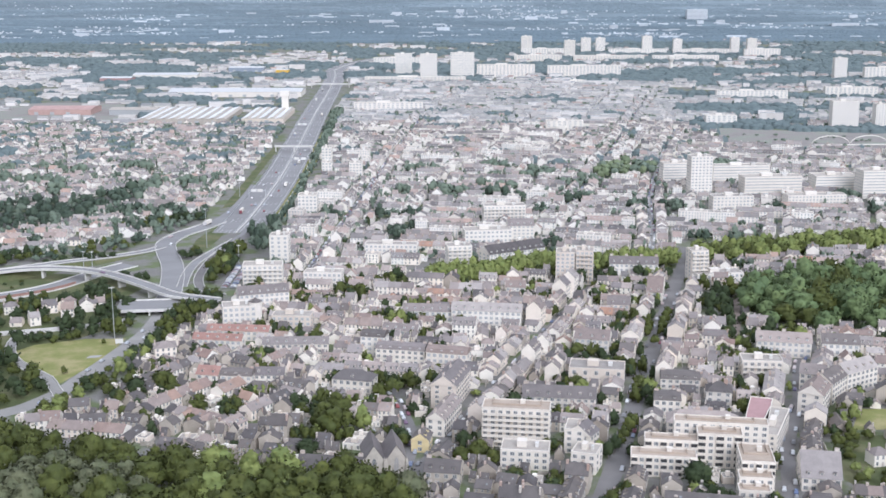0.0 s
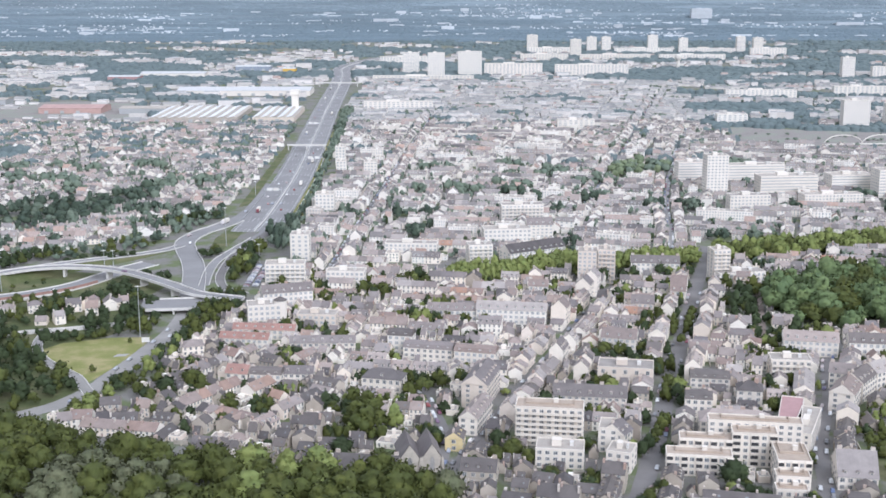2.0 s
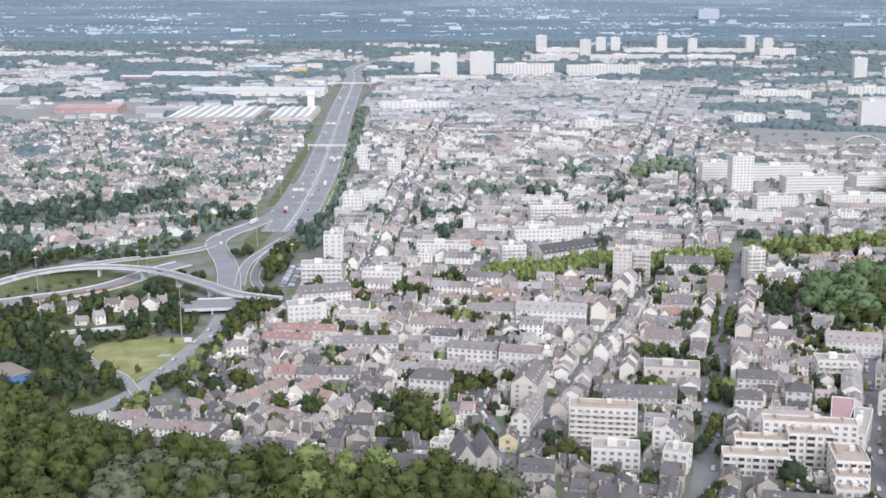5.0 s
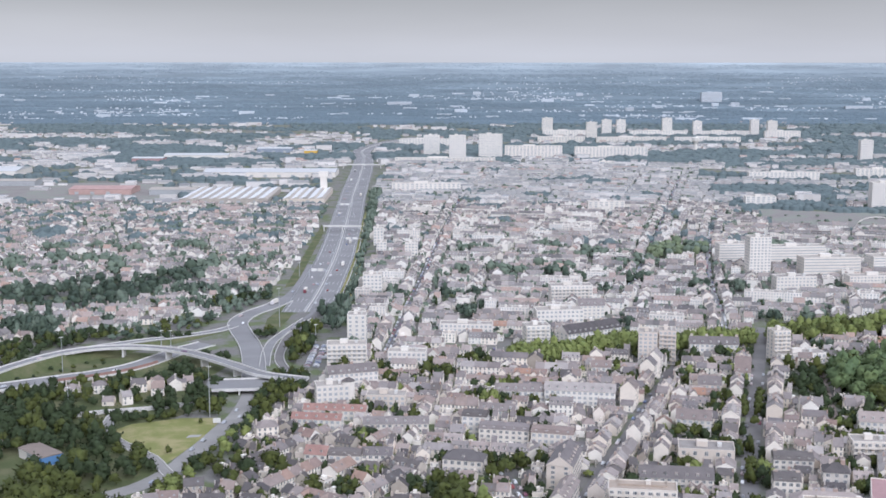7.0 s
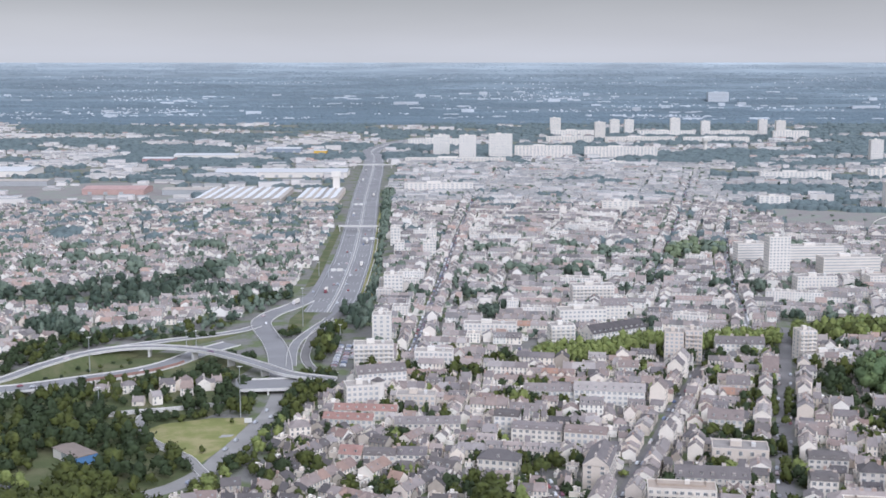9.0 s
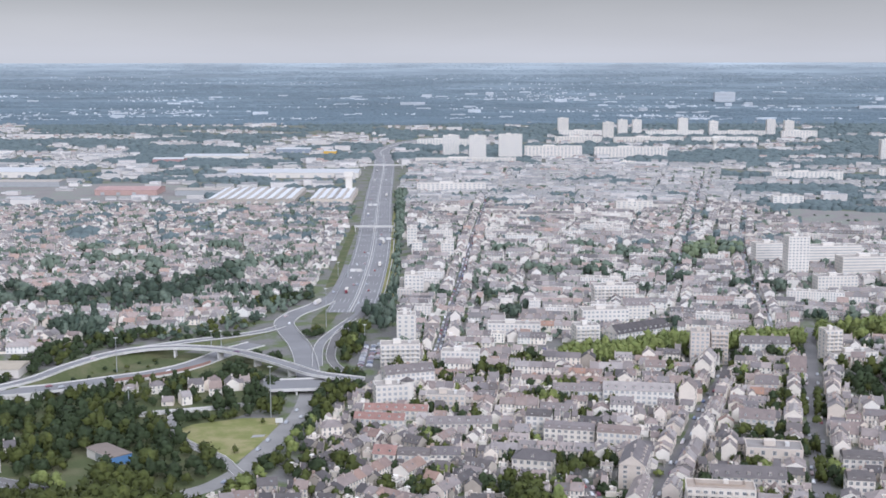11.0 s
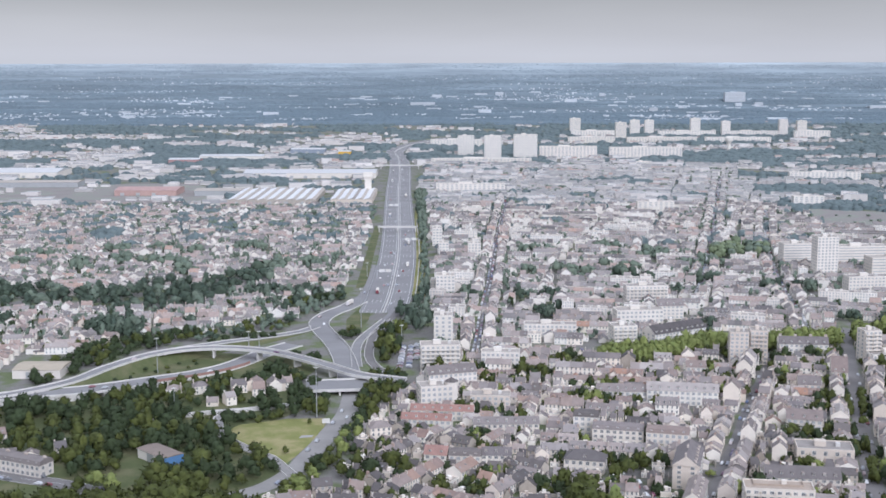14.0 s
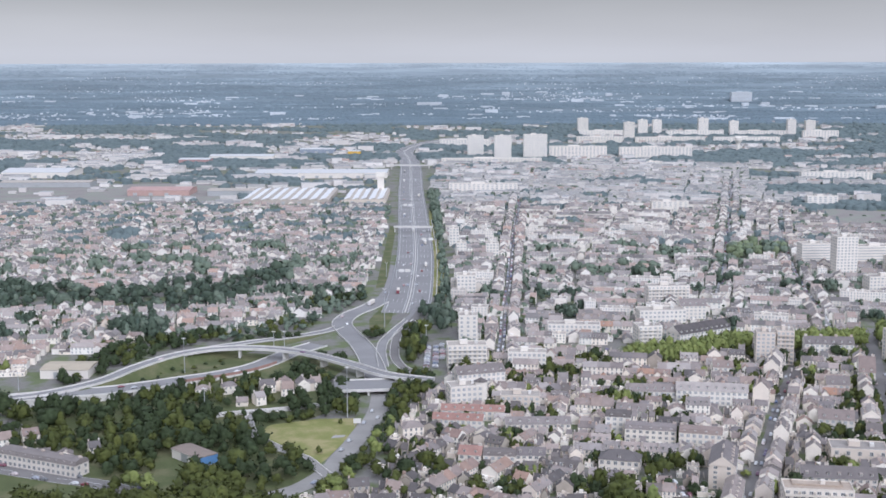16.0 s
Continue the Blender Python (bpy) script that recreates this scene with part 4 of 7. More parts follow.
def block(name, label, x, y, w, d, h, turn=0.0, storeys=None, wallmat=M_WHITE, style="windows", roofmat=M_FLAT, near=True, category="apartment block", cols=None, faces="fl", group=""):
    """A block of flats: body, parapet roof, lift house, windows or bands, balconies. x, y: middle of its front edge."""
    if wallmat is M_WHITE and y < 640:
        wallmat = M_CREAM
    a = radians(turn)
    cx, cy = x - math.sin(a) * d / 2, y + math.cos(a) * d / 2
    paint(rect(cx, cy, w, d, a, 2.5), 3)
    n = storeys or max(2, round(h / 2.9))
    fh = h / n
    ob = tagged(new(name), label, category, group)
    ob.matrix_basis = pose(x, y, 0, 0, 0, turn)
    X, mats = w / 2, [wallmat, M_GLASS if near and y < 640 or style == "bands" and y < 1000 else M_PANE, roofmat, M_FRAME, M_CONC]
    gb = Geo()
    gb.box(-X, X, 0, d, 0, h)
    part("wall", gb, mats, ob)
    gr = Geo()
    mats = mats + [M_CHIM]
    if style in ("gable", "hip", "mansard"):
        rise = {"gable": d * 0.38, "hip": d * 0.34, "mansard": 2.6}[style]
        t = {"gable": 0.0, "hip": d * 0.48, "mansard": 0.0}[style]
        if style == "mansard":
            k = 0.9
            q = [(-X - 0.2, -0.3, h), (X + 0.2, -0.3, h), (X + 0.2, d + 0.3, h), (-X - 0.2, d + 0.3, h), (-X, k, h + 2.1), (X, k, h + 2.1), (X, d - k, h + 2.1), (-X, d - k, h + 2.1), (-X, d / 2, h + 3.0), (X, d / 2, h + 3.0)]
            gr.solid(q, [(0, 1, 5, 4), (1, 2, 6, 9, 5), (2, 3, 7, 6), (3, 0, 4, 8, 7), (4, 5, 9, 8), (6, 7, 8, 9), (3, 2, 1, 0)], 2)
        else:
            q = [(-X - 0.4, -0.4, h - 0.1), (X + 0.4, -0.4, h - 0.1), (X + 0.4, d + 0.4, h - 0.1), (-X - 0.4, d + 0.4, h - 0.1), (-X - 0.4 + t, d / 2, h + rise), (X + 0.4 - t, d / 2, h + rise)]
            side = 0 if style == "gable" else 2
            gr.solid(q, [(0, 1, 5, 4), (2, 3, 4, 5), (1, 2, 5), (3, 0, 4), (3, 2, 1, 0)], [2, 2, side, side, 2])
        slope = rise / (d / 2) if style != "mansard" else 2.0
        for c in range(int((w - 2 * t) / 5)):
            u = -X + t + (w - 2 * t) * (c + 0.5) / max(1, int((w - 2 * t) / 5))
            v = 0.35 if style == "mansard" else 1.3
            zb = h + 0.2 + (0.0 if style == "mansard" else v * slope * 0.6)
            gd = Geo()
            gd.box(u - 0.62, u + 0.62, v, v + 2.0, zb, zb + 1.45, 0)
            gd.box(u - 0.75, u + 0.75, v - 0.12, v + 2.2, zb + 1.45, zb + 1.6, 2)
            gd.box(u - 0.42, u + 0.42, v - 0.05, v + 0.1, zb + 0.25, zb + 1.3, 1)
            part("dormer", gd, mats, ob)
        for c in range(max(1, int(w / 11)) + 1):
            u = -X + 0.2 + (w - 2.4) * c / max(1, int(w / 11))
            if style == "hip":
                u *= 0.55
            stack(ob, mats, u, u + 2.0, d / 2 + 0.3, h + rise + 1.1)
    else:
        for q in ((-X, X, 0, 0.35), (-X, X, d - 0.35, d), (-X, -X + 0.35, 0.35, d - 0.35), (X - 0.35, X, 0.35, d - 0.35)):
            gr.box(*q, h, h + 0.7, 0)
        gr.box(-X + 0.35, X - 0.35, 0.35, d - 0.35, h, h + 0.2, 2)
    part("roof", gr, mats, ob)
    if style not in ("gable", "hip", "mansard") and w > 9 and roofmat not in (M_TERRACE, M_ROSE):
        gl = Geo()
        gl.box(-X * 0.35, X * 0.05, d * 0.35, d * 0.65, h + 0.2, h + 3.0, 0)
        part("lift_house", gl, mats, ob)
        gl = Geo()
        gl.box(X * 0.4, X * 0.55, d * 0.4, d * 0.6, h + 0.2, h + 2.0, 4)
        part("roof_vent", gl, mats, ob)
    if roofmat is M_TERRACE:
        gl = Geo()
        for q in ((-X * 0.72, X * 0.72, d * 0.42, d * 0.42 + 0.25), (-X * 0.72, -X * 0.72 + 0.25, d * 0.42 + 0.25, d - 0.35), (X * 0.72 - 0.25, X * 0.72, d * 0.42 + 0.25, d - 0.35)):
            gl.box(*q, h + 0.2, h + 1.1, 2)
        part("terrace_wall", gl, mats, ob, "low beige terrace wall")
        gl = Geo()
        gl.box(X * 0.1, X * 0.1 + 2.2, d * 0.6, d * 0.6 + 2.0, h + 0.2, h + 2.2, 0)
        part("roof_hatch", gl, mats, ob)
    n_c = cols or max(2, int(w / 3.2))
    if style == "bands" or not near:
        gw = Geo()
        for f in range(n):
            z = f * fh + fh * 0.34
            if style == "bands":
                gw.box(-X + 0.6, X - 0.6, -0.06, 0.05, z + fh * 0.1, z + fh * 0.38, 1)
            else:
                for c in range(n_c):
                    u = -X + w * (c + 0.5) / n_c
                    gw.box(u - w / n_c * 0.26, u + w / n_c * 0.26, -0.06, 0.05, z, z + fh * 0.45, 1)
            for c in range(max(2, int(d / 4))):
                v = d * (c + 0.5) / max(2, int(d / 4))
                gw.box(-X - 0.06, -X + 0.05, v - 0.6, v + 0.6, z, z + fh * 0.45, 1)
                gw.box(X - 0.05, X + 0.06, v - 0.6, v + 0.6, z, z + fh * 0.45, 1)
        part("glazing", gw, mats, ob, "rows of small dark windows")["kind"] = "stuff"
    else:
        key = (round(w / n_c, 1), round(fh, 1), wallmat.name)
        if key not in PANES:
            gw, ww, wh = Geo(), min(1.7, w / n_c * 0.55), fh * 0.52
            gw.box(-ww / 2 - 0.1, ww / 2 + 0.1, -0.07, 0.05, -0.1, wh + 0.1, 3)
            gw.box(-ww / 2, -0.04, -0.10, -0.05, 0.02, wh, 1)
            gw.box(0.04, ww / 2, -0.10, -0.05, 0.02, wh, 1)
            PANES[key] = gw.mesh("window", mats)
        for f in range(n):
            for c in range(n_c):
                part("window", PANES[key], None, ob, "", pose(-X + w * (c + 0.5) / n_c, 0, f * fh + fh * 0.28))
            nd = max(1, int(d / 4.5))
            for c in range(nd):
                v = d * (c + 0.5) / nd
                part("window", PANES[key], None, ob, "", pose(-X, v, f * fh + fh * 0.28, 0, 0, -90))
                part("window", PANES[key], None, ob, "", pose(X, v, f * fh + fh * 0.28, 0, 0, 90))
    if style == "loggia":
        for f in range(n):
            for c in range(0, n_c, 2):
                u, hw = -X + w * (c + 0.5) / n_c, w / n_c * 0.42
                gk, gf = Geo(), Geo()
                # The dark pane stands in for the shade inside the loggia.
                gk.box(u - hw, u + hw, -0.16, -0.11, f * fh + 0.9, f * fh + fh * 0.86, 1)
                gk.box(u - hw - 0.15, u - hw, -0.5, 0, f * fh + 0.1, f * fh + fh * 0.95, 0)
                gk.box(u + hw, u + hw + 0.15, -0.5, 0, f * fh + 0.1, f * fh + fh * 0.95, 0)
                gk.box(u - hw - 0.15, u + hw + 0.15, -0.5, 0, f * fh + fh * 0.86, f * fh + fh * 0.97, 0)
                gf.box(u - hw, u + hw, -0.5, -0.4, f * fh + 0.1, f * fh + 0.95, 0)
                bal = part("loggia", gk, [wallmat, M_LOGGIASHADE], ob, "shallow loggia with recess shade as a dark pane")
                part("loggia_front", gf, mats, bal, "solid white loggia front")
    if style == "balcony":
        for f in range(1, n):
            gk, gf = Geo(), Geo()
            gk.box(-X + 0.5, X - 0.5, -1.5, 0, f * fh - 0.12, f * fh + 0.06, 0)
            gf.box(-X + 0.5, X - 0.5, -1.5, -1.38, f * fh + 0.06, f * fh + 1.0, 0)
            for c in range(0, n_c + 1, 2):
                u = -X + 0.5 + (w - 1.0) * c / n_c
                gk.box(u - 0.08, u + 0.08, -1.38, 0, f * fh + 0.06, f * fh + 1.9, 0)
            bal = part("balcony", gk, mats, ob, "white balcony slab with dividers")
            part("balcony_front", gf, mats, bal, "solid white balcony front")
    return ob


def stack(ob, mats, x0, x1, y, z):
    """A brick chimney stack with pots."""
    gq = Geo()
    gq.box(x0, x1, y - 0.45, y + 0.45, z - 2.5, z, 5)
    for k in range(int((x1 - x0) / 0.5)):
        gq.box(x0 + 0.12 + 0.5 * k, x0 + 0.38 + 0.5 * k, y - 0.14, y + 0.14, z, z + 0.45, 5)
    part("chimney", gq, mats, ob)


def hall(name, label, x, y, w, d, h, roofmat, wallmat, saw=0, turn=0.0):
    """An industrial hall: walls, low or saw-tooth roof, door band."""
    a = radians(turn)
    paint(rect(x - math.sin(a) * d / 2, y + math.cos(a) * d / 2, w, d, a, 5), 3)
    ob = tagged(new(name), label, "warehouse")
    ob.matrix_basis = pose(x, y, 0, 0, 0, turn)
    gb = Geo()
    gb.box(-w / 2, w / 2, 0, d, 0, h)
    part("wall", gb, wallmat, ob)
    for i in range(max(1, saw)):
        gr = Geo()
        n = max(1, saw)
        a0, a1 = -w / 2 + w * i / n, -w / 2 + w * (i + 1) / n
        if saw:
            am = a0 + (a1 - a0) * 0.7
            gr.solid([(a0, 0, h), (am, 0, h + 2.2), (a1, 0, h), (a0, d, h), (am, d, h + 2.2), (a1, d, h)], [(0, 1, 4, 3), (1, 2, 5, 4), (0, 2, 1), (3, 4, 5)], [0, 1, 1, 1])
        else:
            gr.solid([(a0 - 0.5, -0.5, h), (a1 + 0.5, -0.5, h), (a1 + 0.5, d / 2, h + d * 0.05), (a0 - 0.5, d / 2, h + d * 0.05), (a1 + 0.5, d + 0.5, h), (a0 - 0.5, d + 0.5, h)], [(0, 1, 2, 3), (3, 2, 4, 5), (1, 4, 2), (0, 3, 5), (0, 5, 4, 1)])
        part("roof_bay" if saw else "roof", gr, [M_SKYLIGHT, M_FLAT] if saw else [roofmat, M_FLAT], ob)
    for i in range(int(w / 24)):
        u = -w / 2 + 24 * (i + 0.5)
        gd = Geo()
        gd.box(u - 3, u + 3, -0.1, 0.1, 0.2, min(4.5, h - 0.5))
        part("loading_door", gd, M_STEEL, ob, "grey loading door")
    return ob


# ---- landmarks ----
block("apartment_tower", "white slab tower of flats beside the motorway", -121, 893, 14, 14, 22, 0, 7, cols=3)
block("apartment_block", "cream block of flats with continuous balconies", -122.5, 818, 27, 14, 17.5, 4, 6, M_WHITE, "balcony")
block("office_block", "white four-storey corner building with flat roof", -124, 729, 20, 14, 13, 12, 4)
block("office_block", "white angled building with grey roof", -114, 766, 32, 12, 12, 18, 4, M_WHITE, "gable", M_SLATE)
block("office_block", "long white flat-roofed office building", -82, 818, 26, 12, 12.5, -4, 4)
block("office_block", "low grey-white flat-roofed building", -92, 722, 24, 13, 9, -4, 3, M_BEIGE)
block("apartment_tower", "white block of flats by the street", -120, 1079, 17, 15, 19, 0, 6, near=False)
block("apartment_tower", "white block of flats beside the motorway", -90.5, 1271, 13.5, 13, 18.5, 0, 6, near=False)
block("apartment_tower", "white block of flats beside the motorway", -122.5, 1293, 10.5, 13, 16, 0, 5, near=False)
block("apartment_tower", "white block of flats beside the motorway", -130, 1375, 11, 13, 20, 0, 6, near=False)
block("apartment_block", "long white building with steep slate roof and dormers", 55, 897, 50, 15, 10, 32, 4, M_WHITE, "gable", M_OLD)
block("apartment_block", "white block of flats beside plane trees", 12, 884, 18, 14, 16, 8, 6, M_WHITE, "balcony")
block("apartment_block", "cream block of flats with loggias", 52, 1038, 36, 14, 17, 4, 6, M_WHITE, "balcony", near=False)
block("apartment_block", "low white building with terrace roof", 36, 970, 38, 16, 10, 6, 3, near=False)
block("apartment_block", "white building with slate roof", 63, 985, 21, 13, 11, 4, 4, M_WHITE, "gable", M_SLATE, near=False)
block("apartment_tower", "beige tower of flats on the boulevard", 84, 836, 13, 14, 22, -8, 8, M_BEIGE, cols=4)
block("apartment_tower", "beige tower of flats on the boulevard", 97, 834.5, 12, 14, 23.5, -8, 8, M_BEIGE, "balcony", cols=4)
block("apartment_tower", "slender white tower with rooftop aerials", 178.5, 843, 12.5, 12, 21.5, 8, 8, M_CREAM, "balcony", cols=4)
# hospital
for hx, hy, hw, hd, hh, hs in ((237, 1243, 30, 16, 22, "bands"), (248, 1180, 21, 16, 38, "windows"), (300, 1238, 58, 16, 20, "bands"), (314, 1168, 56, 20, 20, "bands"), (384, 1198, 42, 22, 16, "bands"),
                               (416, 1166, 36, 20, 26, "bands"), (259, 1093, 37, 14, 15, "windows"), (342, 1120, 55, 14, 11, "windows"), (460, 1200, 40, 20, 18, "bands")):
    block("hospital_block", "white hospital block with bands of windows", hx, hy, hw, hd, hh, 5, None, M_WHITE, hs, near=False, category="hospital", group="hospital blocks")
# far estate
for hx, hy, hw, hh in ((-82, 2600, 34, 44), (-29, 2500, 34, 50), (39, 2540, 48, 50)):
    block("apartment_tower", "tall white tower of the far estate", hx, hy, hw, 18, hh, 0, 15, M_WHITE, near=False, group="estate towers")
for hx, hy, hw, hh in ((225, 3387, 29, 40), (318, 3156, 27, 41), (376, 3310, 25, 39), (414, 3309, 24, 39), (540, 3329, 26, 42), (616, 3303, 23, 36), (755, 3253, 22, 42), (772, 3143, 24, 45), (783, 2467, 25, 43), (985, 2700, 30, 34), (547, 1690, 36, 38), (604, 1710, 18, 32)):
    block("apartment_tower", "white tower of flats before far woods", hx, hy, hw, 16, hh, 0, 13, M_WHITE, near=False, group="estate towers")
for hx, hy, hw, hh in ((128, 2556, 118, 25), (289, 2566, 150, 22), (-54, 2427, 196, 11), (265, 3268, 124, 14), (505, 3262, 150, 13), (670, 3255, 150, 13), (228, 3015, 114, 14), (400, 3030, 170, 12), (585, 3026, 160, 12),
                       (798, 3142, 90, 20), (-84, 1906, 106, 15), (880, 2480, 90, 24), (-100, 2900, 120, 16), (389, 1736, 43, 14), (164, 1676, 50, 14), (252, 2372, 32, 9), (520, 2100, 120, 14), (700, 2140, 90, 16)):
    block("slab_block", "long white slab block of flats", hx, hy, hw, 13, hh, 0, None, M_WHITE, "windows", near=False, group="slab blocks", cols=max(6, int(hw / 7)))
tower_g = Geo()
for i in range(12):
    a, b = 2 * math.pi * i / 12, 2 * math.pi * (i + 1) / 12
    for (r0, z0), (r1, z1) in (((4, 0), (4, 18)), ((4, 18), (8, 25)), ((8, 25), (8, 31)), ((8, 31), (0.1, 33))):
        tower_g.face(((r0 * math.cos(a), r0 * math.sin(a), z0), (r0 * math.cos(b), r0 * math.sin(b), z0), (r1 * math.cos(b), r1 * math.sin(b), z1), (r1 * math.cos(a), r1 * math.sin(a), z1)))
tagged(part("water_tower", tower_g, M_WHITE, None, "", pose(496, 2730, 0)), "pale concrete water tower with flared tank", "water tower")
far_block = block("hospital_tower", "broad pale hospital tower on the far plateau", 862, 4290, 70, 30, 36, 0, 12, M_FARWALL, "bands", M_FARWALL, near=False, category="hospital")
far_block.location.z = 46
# works and warehouses
hall("warehouse", "long factory hall with white saw-tooth roof", -372, 1768, 126, 150, 7, M_METAL, M_FLAT, 9)
hall("warehouse", "factory hall with white saw-tooth roof", -258, 1772, 60, 140, 7, M_METAL, M_BEIGE, 5)
hall("warehouse", "low factory hall with red-brown roof", -581, 1884, 95, 60, 8, M_RED, M_RED)
hall("warehouse", "very long white flat-roofed warehouse", -360, 2152, 230, 75, 9, M_METAL, M_WHITE)
hall("warehouse", "long white warehouse beside the rail yard", -862, 2160, 118, 90, 10, M_METAL, M_WHITE)
hall("warehouse", "long grey warehouse with flat roof", -795, 2009, 148, 40, 8, M_FLAT, M_STEEL)
hall("warehouse", "grey works shed with low roof", -470, 1880, 70, 40, 8, M_FLAT, M_STEEL)
hall("warehouse", "retail shed with bright yellow front", -340, 2640, 26, 30, 9, M_METAL, M_YELLOW)
hall("warehouse", "wide retail shed with blue-grey front", -425, 2700, 75, 40, 9, M_METAL, M_BLUEGREY)
hall("warehouse", "long pale retail shed among trees", -560, 2520, 130, 50, 9, M_METAL, M_WHITE)
hall("warehouse", "pale retail shed with rose sign", -640, 2440, 60, 40, 9, M_METAL, M_ROSE)
hall("warehouse", "white sports hall with tan roof", -391, 798, 32, 24, 6.0, M_TAN, M_WHITE)
blue_end = hall("warehouse", "low white building with brown roof and blue end", -274, 626, 25, 12, 5.2, M_BROWN, M_WHITE, 0, -44)
paint(rect(-283, 619, 34, 12, radians(-44)), 3)
ge = Geo()
ge.box(12.5, 12.65, 0, 12, 0.3, 5.1)
ge.box(6.5, 12.65, -0.15, 0.0, 0.3, 5.1)
part("end_cladding", ge, M_BLUE, blue_end, "bright blue cladding")
silo = Geo()
silo.box(-5, 5, 0, 10, 0, 26)
silo.box(-7, 7, -2, 12, 26, 33)
part("cap", silo, M_WHITE, tagged(new("silo"), "white concrete silo tower by the motorway", "tower"))
bpy.data.objects["silo"].matrix_basis = pose(-242, 1905, 0)

block("town_hall", "long white building with slate roof near the boulevard", 135, 858, 34, 12, 9, -6, 3, M_WHITE, "gable", M_SLATE, category="building")
block("town_house", "red-tiled house beside the avenue", 137, 783, 10, 22, 8, -14, 2, M_CREAM, "gable", M_TILE, category="house")
block("office_block", "low white flat-roofed wing beside the slender tower", 192, 836, 34, 14, 7, 12, 2, M_WHITE)
drum = Geo()
for i in range(14):
    a, b = 2 * math.pi * i / 14, 2 * math.pi * (i + 1) / 14
    drum.face(((4 * math.cos(a), 4 * math.sin(a), 0), (4 * math.cos(b), 4 * math.sin(b), 0), (4 * math.cos(b), 4 * math.sin(b), 15), (4 * math.cos(a), 4 * math.sin(a), 15)))
    drum.face(((4.3 * math.cos(a), 4.3 * math.sin(a), 15), (4.3 * math.cos(b), 4.3 * math.sin(b), 15), (0, 0, 17.5)), 1)
part("corner_tower", drum, [M_WHITE, M_OLD], bpy.data.objects["office_block"], "round white corner tower", pose(10, 5, 0))
# foreground blocks
block("apartment_block", "seven-storey white block of flats with continuous balconies", 32.5, 533.5, 31, 13, 18, -8, 7, M_WHITE, "balcony", M_TERRACE, cols=9)
block("apartment_block", "white three-storey annexe with flat roof", 35, 507.5, 21, 13, 8.5, -8, 3, M_WHITE)
block("apartment_block", "pale block of flats with balconies and blind gable", 10, 597, 30, 13, 12.5, 75, 5, M_BEIGE, "gable", M_SLATE)
block("apartment_block", "long low house with dormers in its slate roof", 4.5, 560, 29, 9, 8.5, 73, 3, M_CREAM, "gable", M_SLATE)
block("apartment_block", "stepped white flats, front wing with beige terraces", 94, 499, 28, 10, 9, -8, 3, M_WHITE, "loggia", M_TERRACE, cols=9)
block("apartment_block", "stepped white flats, second tier with beige terraces", 99, 510, 23, 9, 12, -8, 4, M_WHITE, "loggia", M_TERRACE, cols=7)
block("apartment_block", "stepped white flats, tall middle with dark loggias", 120, 509, 19.5, 10, 15, -8, 5, M_WHITE, "loggia", M_TERRACE, cols=5)
block("apartment_block", "stepped white flats, top tier with long terrace", 122.5, 519, 41, 9, 16.5, -9, 6, M_WHITE, "windows", M_TERRACE, cols=11)
block("apartment_block", "white wing with beige roof terrace", 131, 485.5, 14, 21, 12, -7, 4, M_WHITE, "loggia", M_TERRACE, cols=5)
block("apartment_block", "low white wing with beige roof terrace", 128.3, 477, 14, 8.5, 8.5, -7, 3, M_WHITE, "windows", M_TERRACE, cols=4)
block("apartment_block", "white ground-floor wing with beige roof terrace", 126, 469.5, 13, 7.5, 6, -7, 2, M_WHITE, "windows", M_TERRACE, cols=4)
block("apartment_block", "long building under a dark hipped slate roof", 119.5, 541, 33, 13, 8.5, -8, 3, M_WHITE, "hip", M_SLATE)
block("apartment_block", "long white office with rose-coloured roof", 143.5, 540, 10.5, 33, 10, -18, 3, M_WHITE, "bands", M_ROSE, cols=4)
block("apartment_block", "white slanting office wing with deep window bands", 155.5, 538, 38, 9, 10, 67, 4, M_WHITE, "bands", M_FLAT, cols=9)
block("apartment_block", "white block of flats with roof terraces", 167, 622.5, 21, 13, 12, -6, 4, M_WHITE, "balcony", cols=6)
block("apartment_block", "long white building with slate roof", 190.5, 668, 30, 12, 9, -12, 3, M_WHITE, "gable", M_SLATE)
block("apartment_block", "white three-storey building with slate roof", 220, 660.5, 20, 12, 10, -9, 3, M_WHITE, "gable", M_SLATE)
block("apartment_block", "cream curved building, end under slate roof", 188, 580, 19, 12, 11, 62, 4, M_CREAM, "gable", M_SLATE)
block("apartment_block", "cream curved building, middle under slate roof", 199.7, 597, 20, 12, 11, 52, 4, M_CREAM, "gable", M_SLATE)
block("apartment_block", "cream curved building, far arm under slate roof", 216, 611.5, 24, 12, 11, 34, 4, M_CREAM, "gable", M_SLATE)
block("apartment_block", "white gabled house block with slate roof", 190, 611, 13, 11, 9, -20, 3, M_WHITE, "gable", M_SLATE)
block("apartment_block", "white four-storey block with slate mansard", -40, 671, 14, 10, 11.5, -12, 4, M_WHITE, "mansard", M_OLD)
block("apartment_block", "white villa with wide hipped slate roof", -47.5, 609, 21, 12, 7, -14, 2, M_WHITE, "hip", M_SLATE)
block("apartment_block", "white hall with slate roof", 83.5, 674, 19.5, 12, 9, -14, 3, M_STONEWALL, "gable", M_SLATE)
block("apartment_block", "long white terrace with slate roof", 26, 734, 43, 11, 9, -9, 3, M_WHITE, "gable", M_SLATE)
block("apartment_block", "long low white house with slate roof", -10, 741, 31, 10, 7, -5, 2, M_WHITE, "gable", M_SLATE)
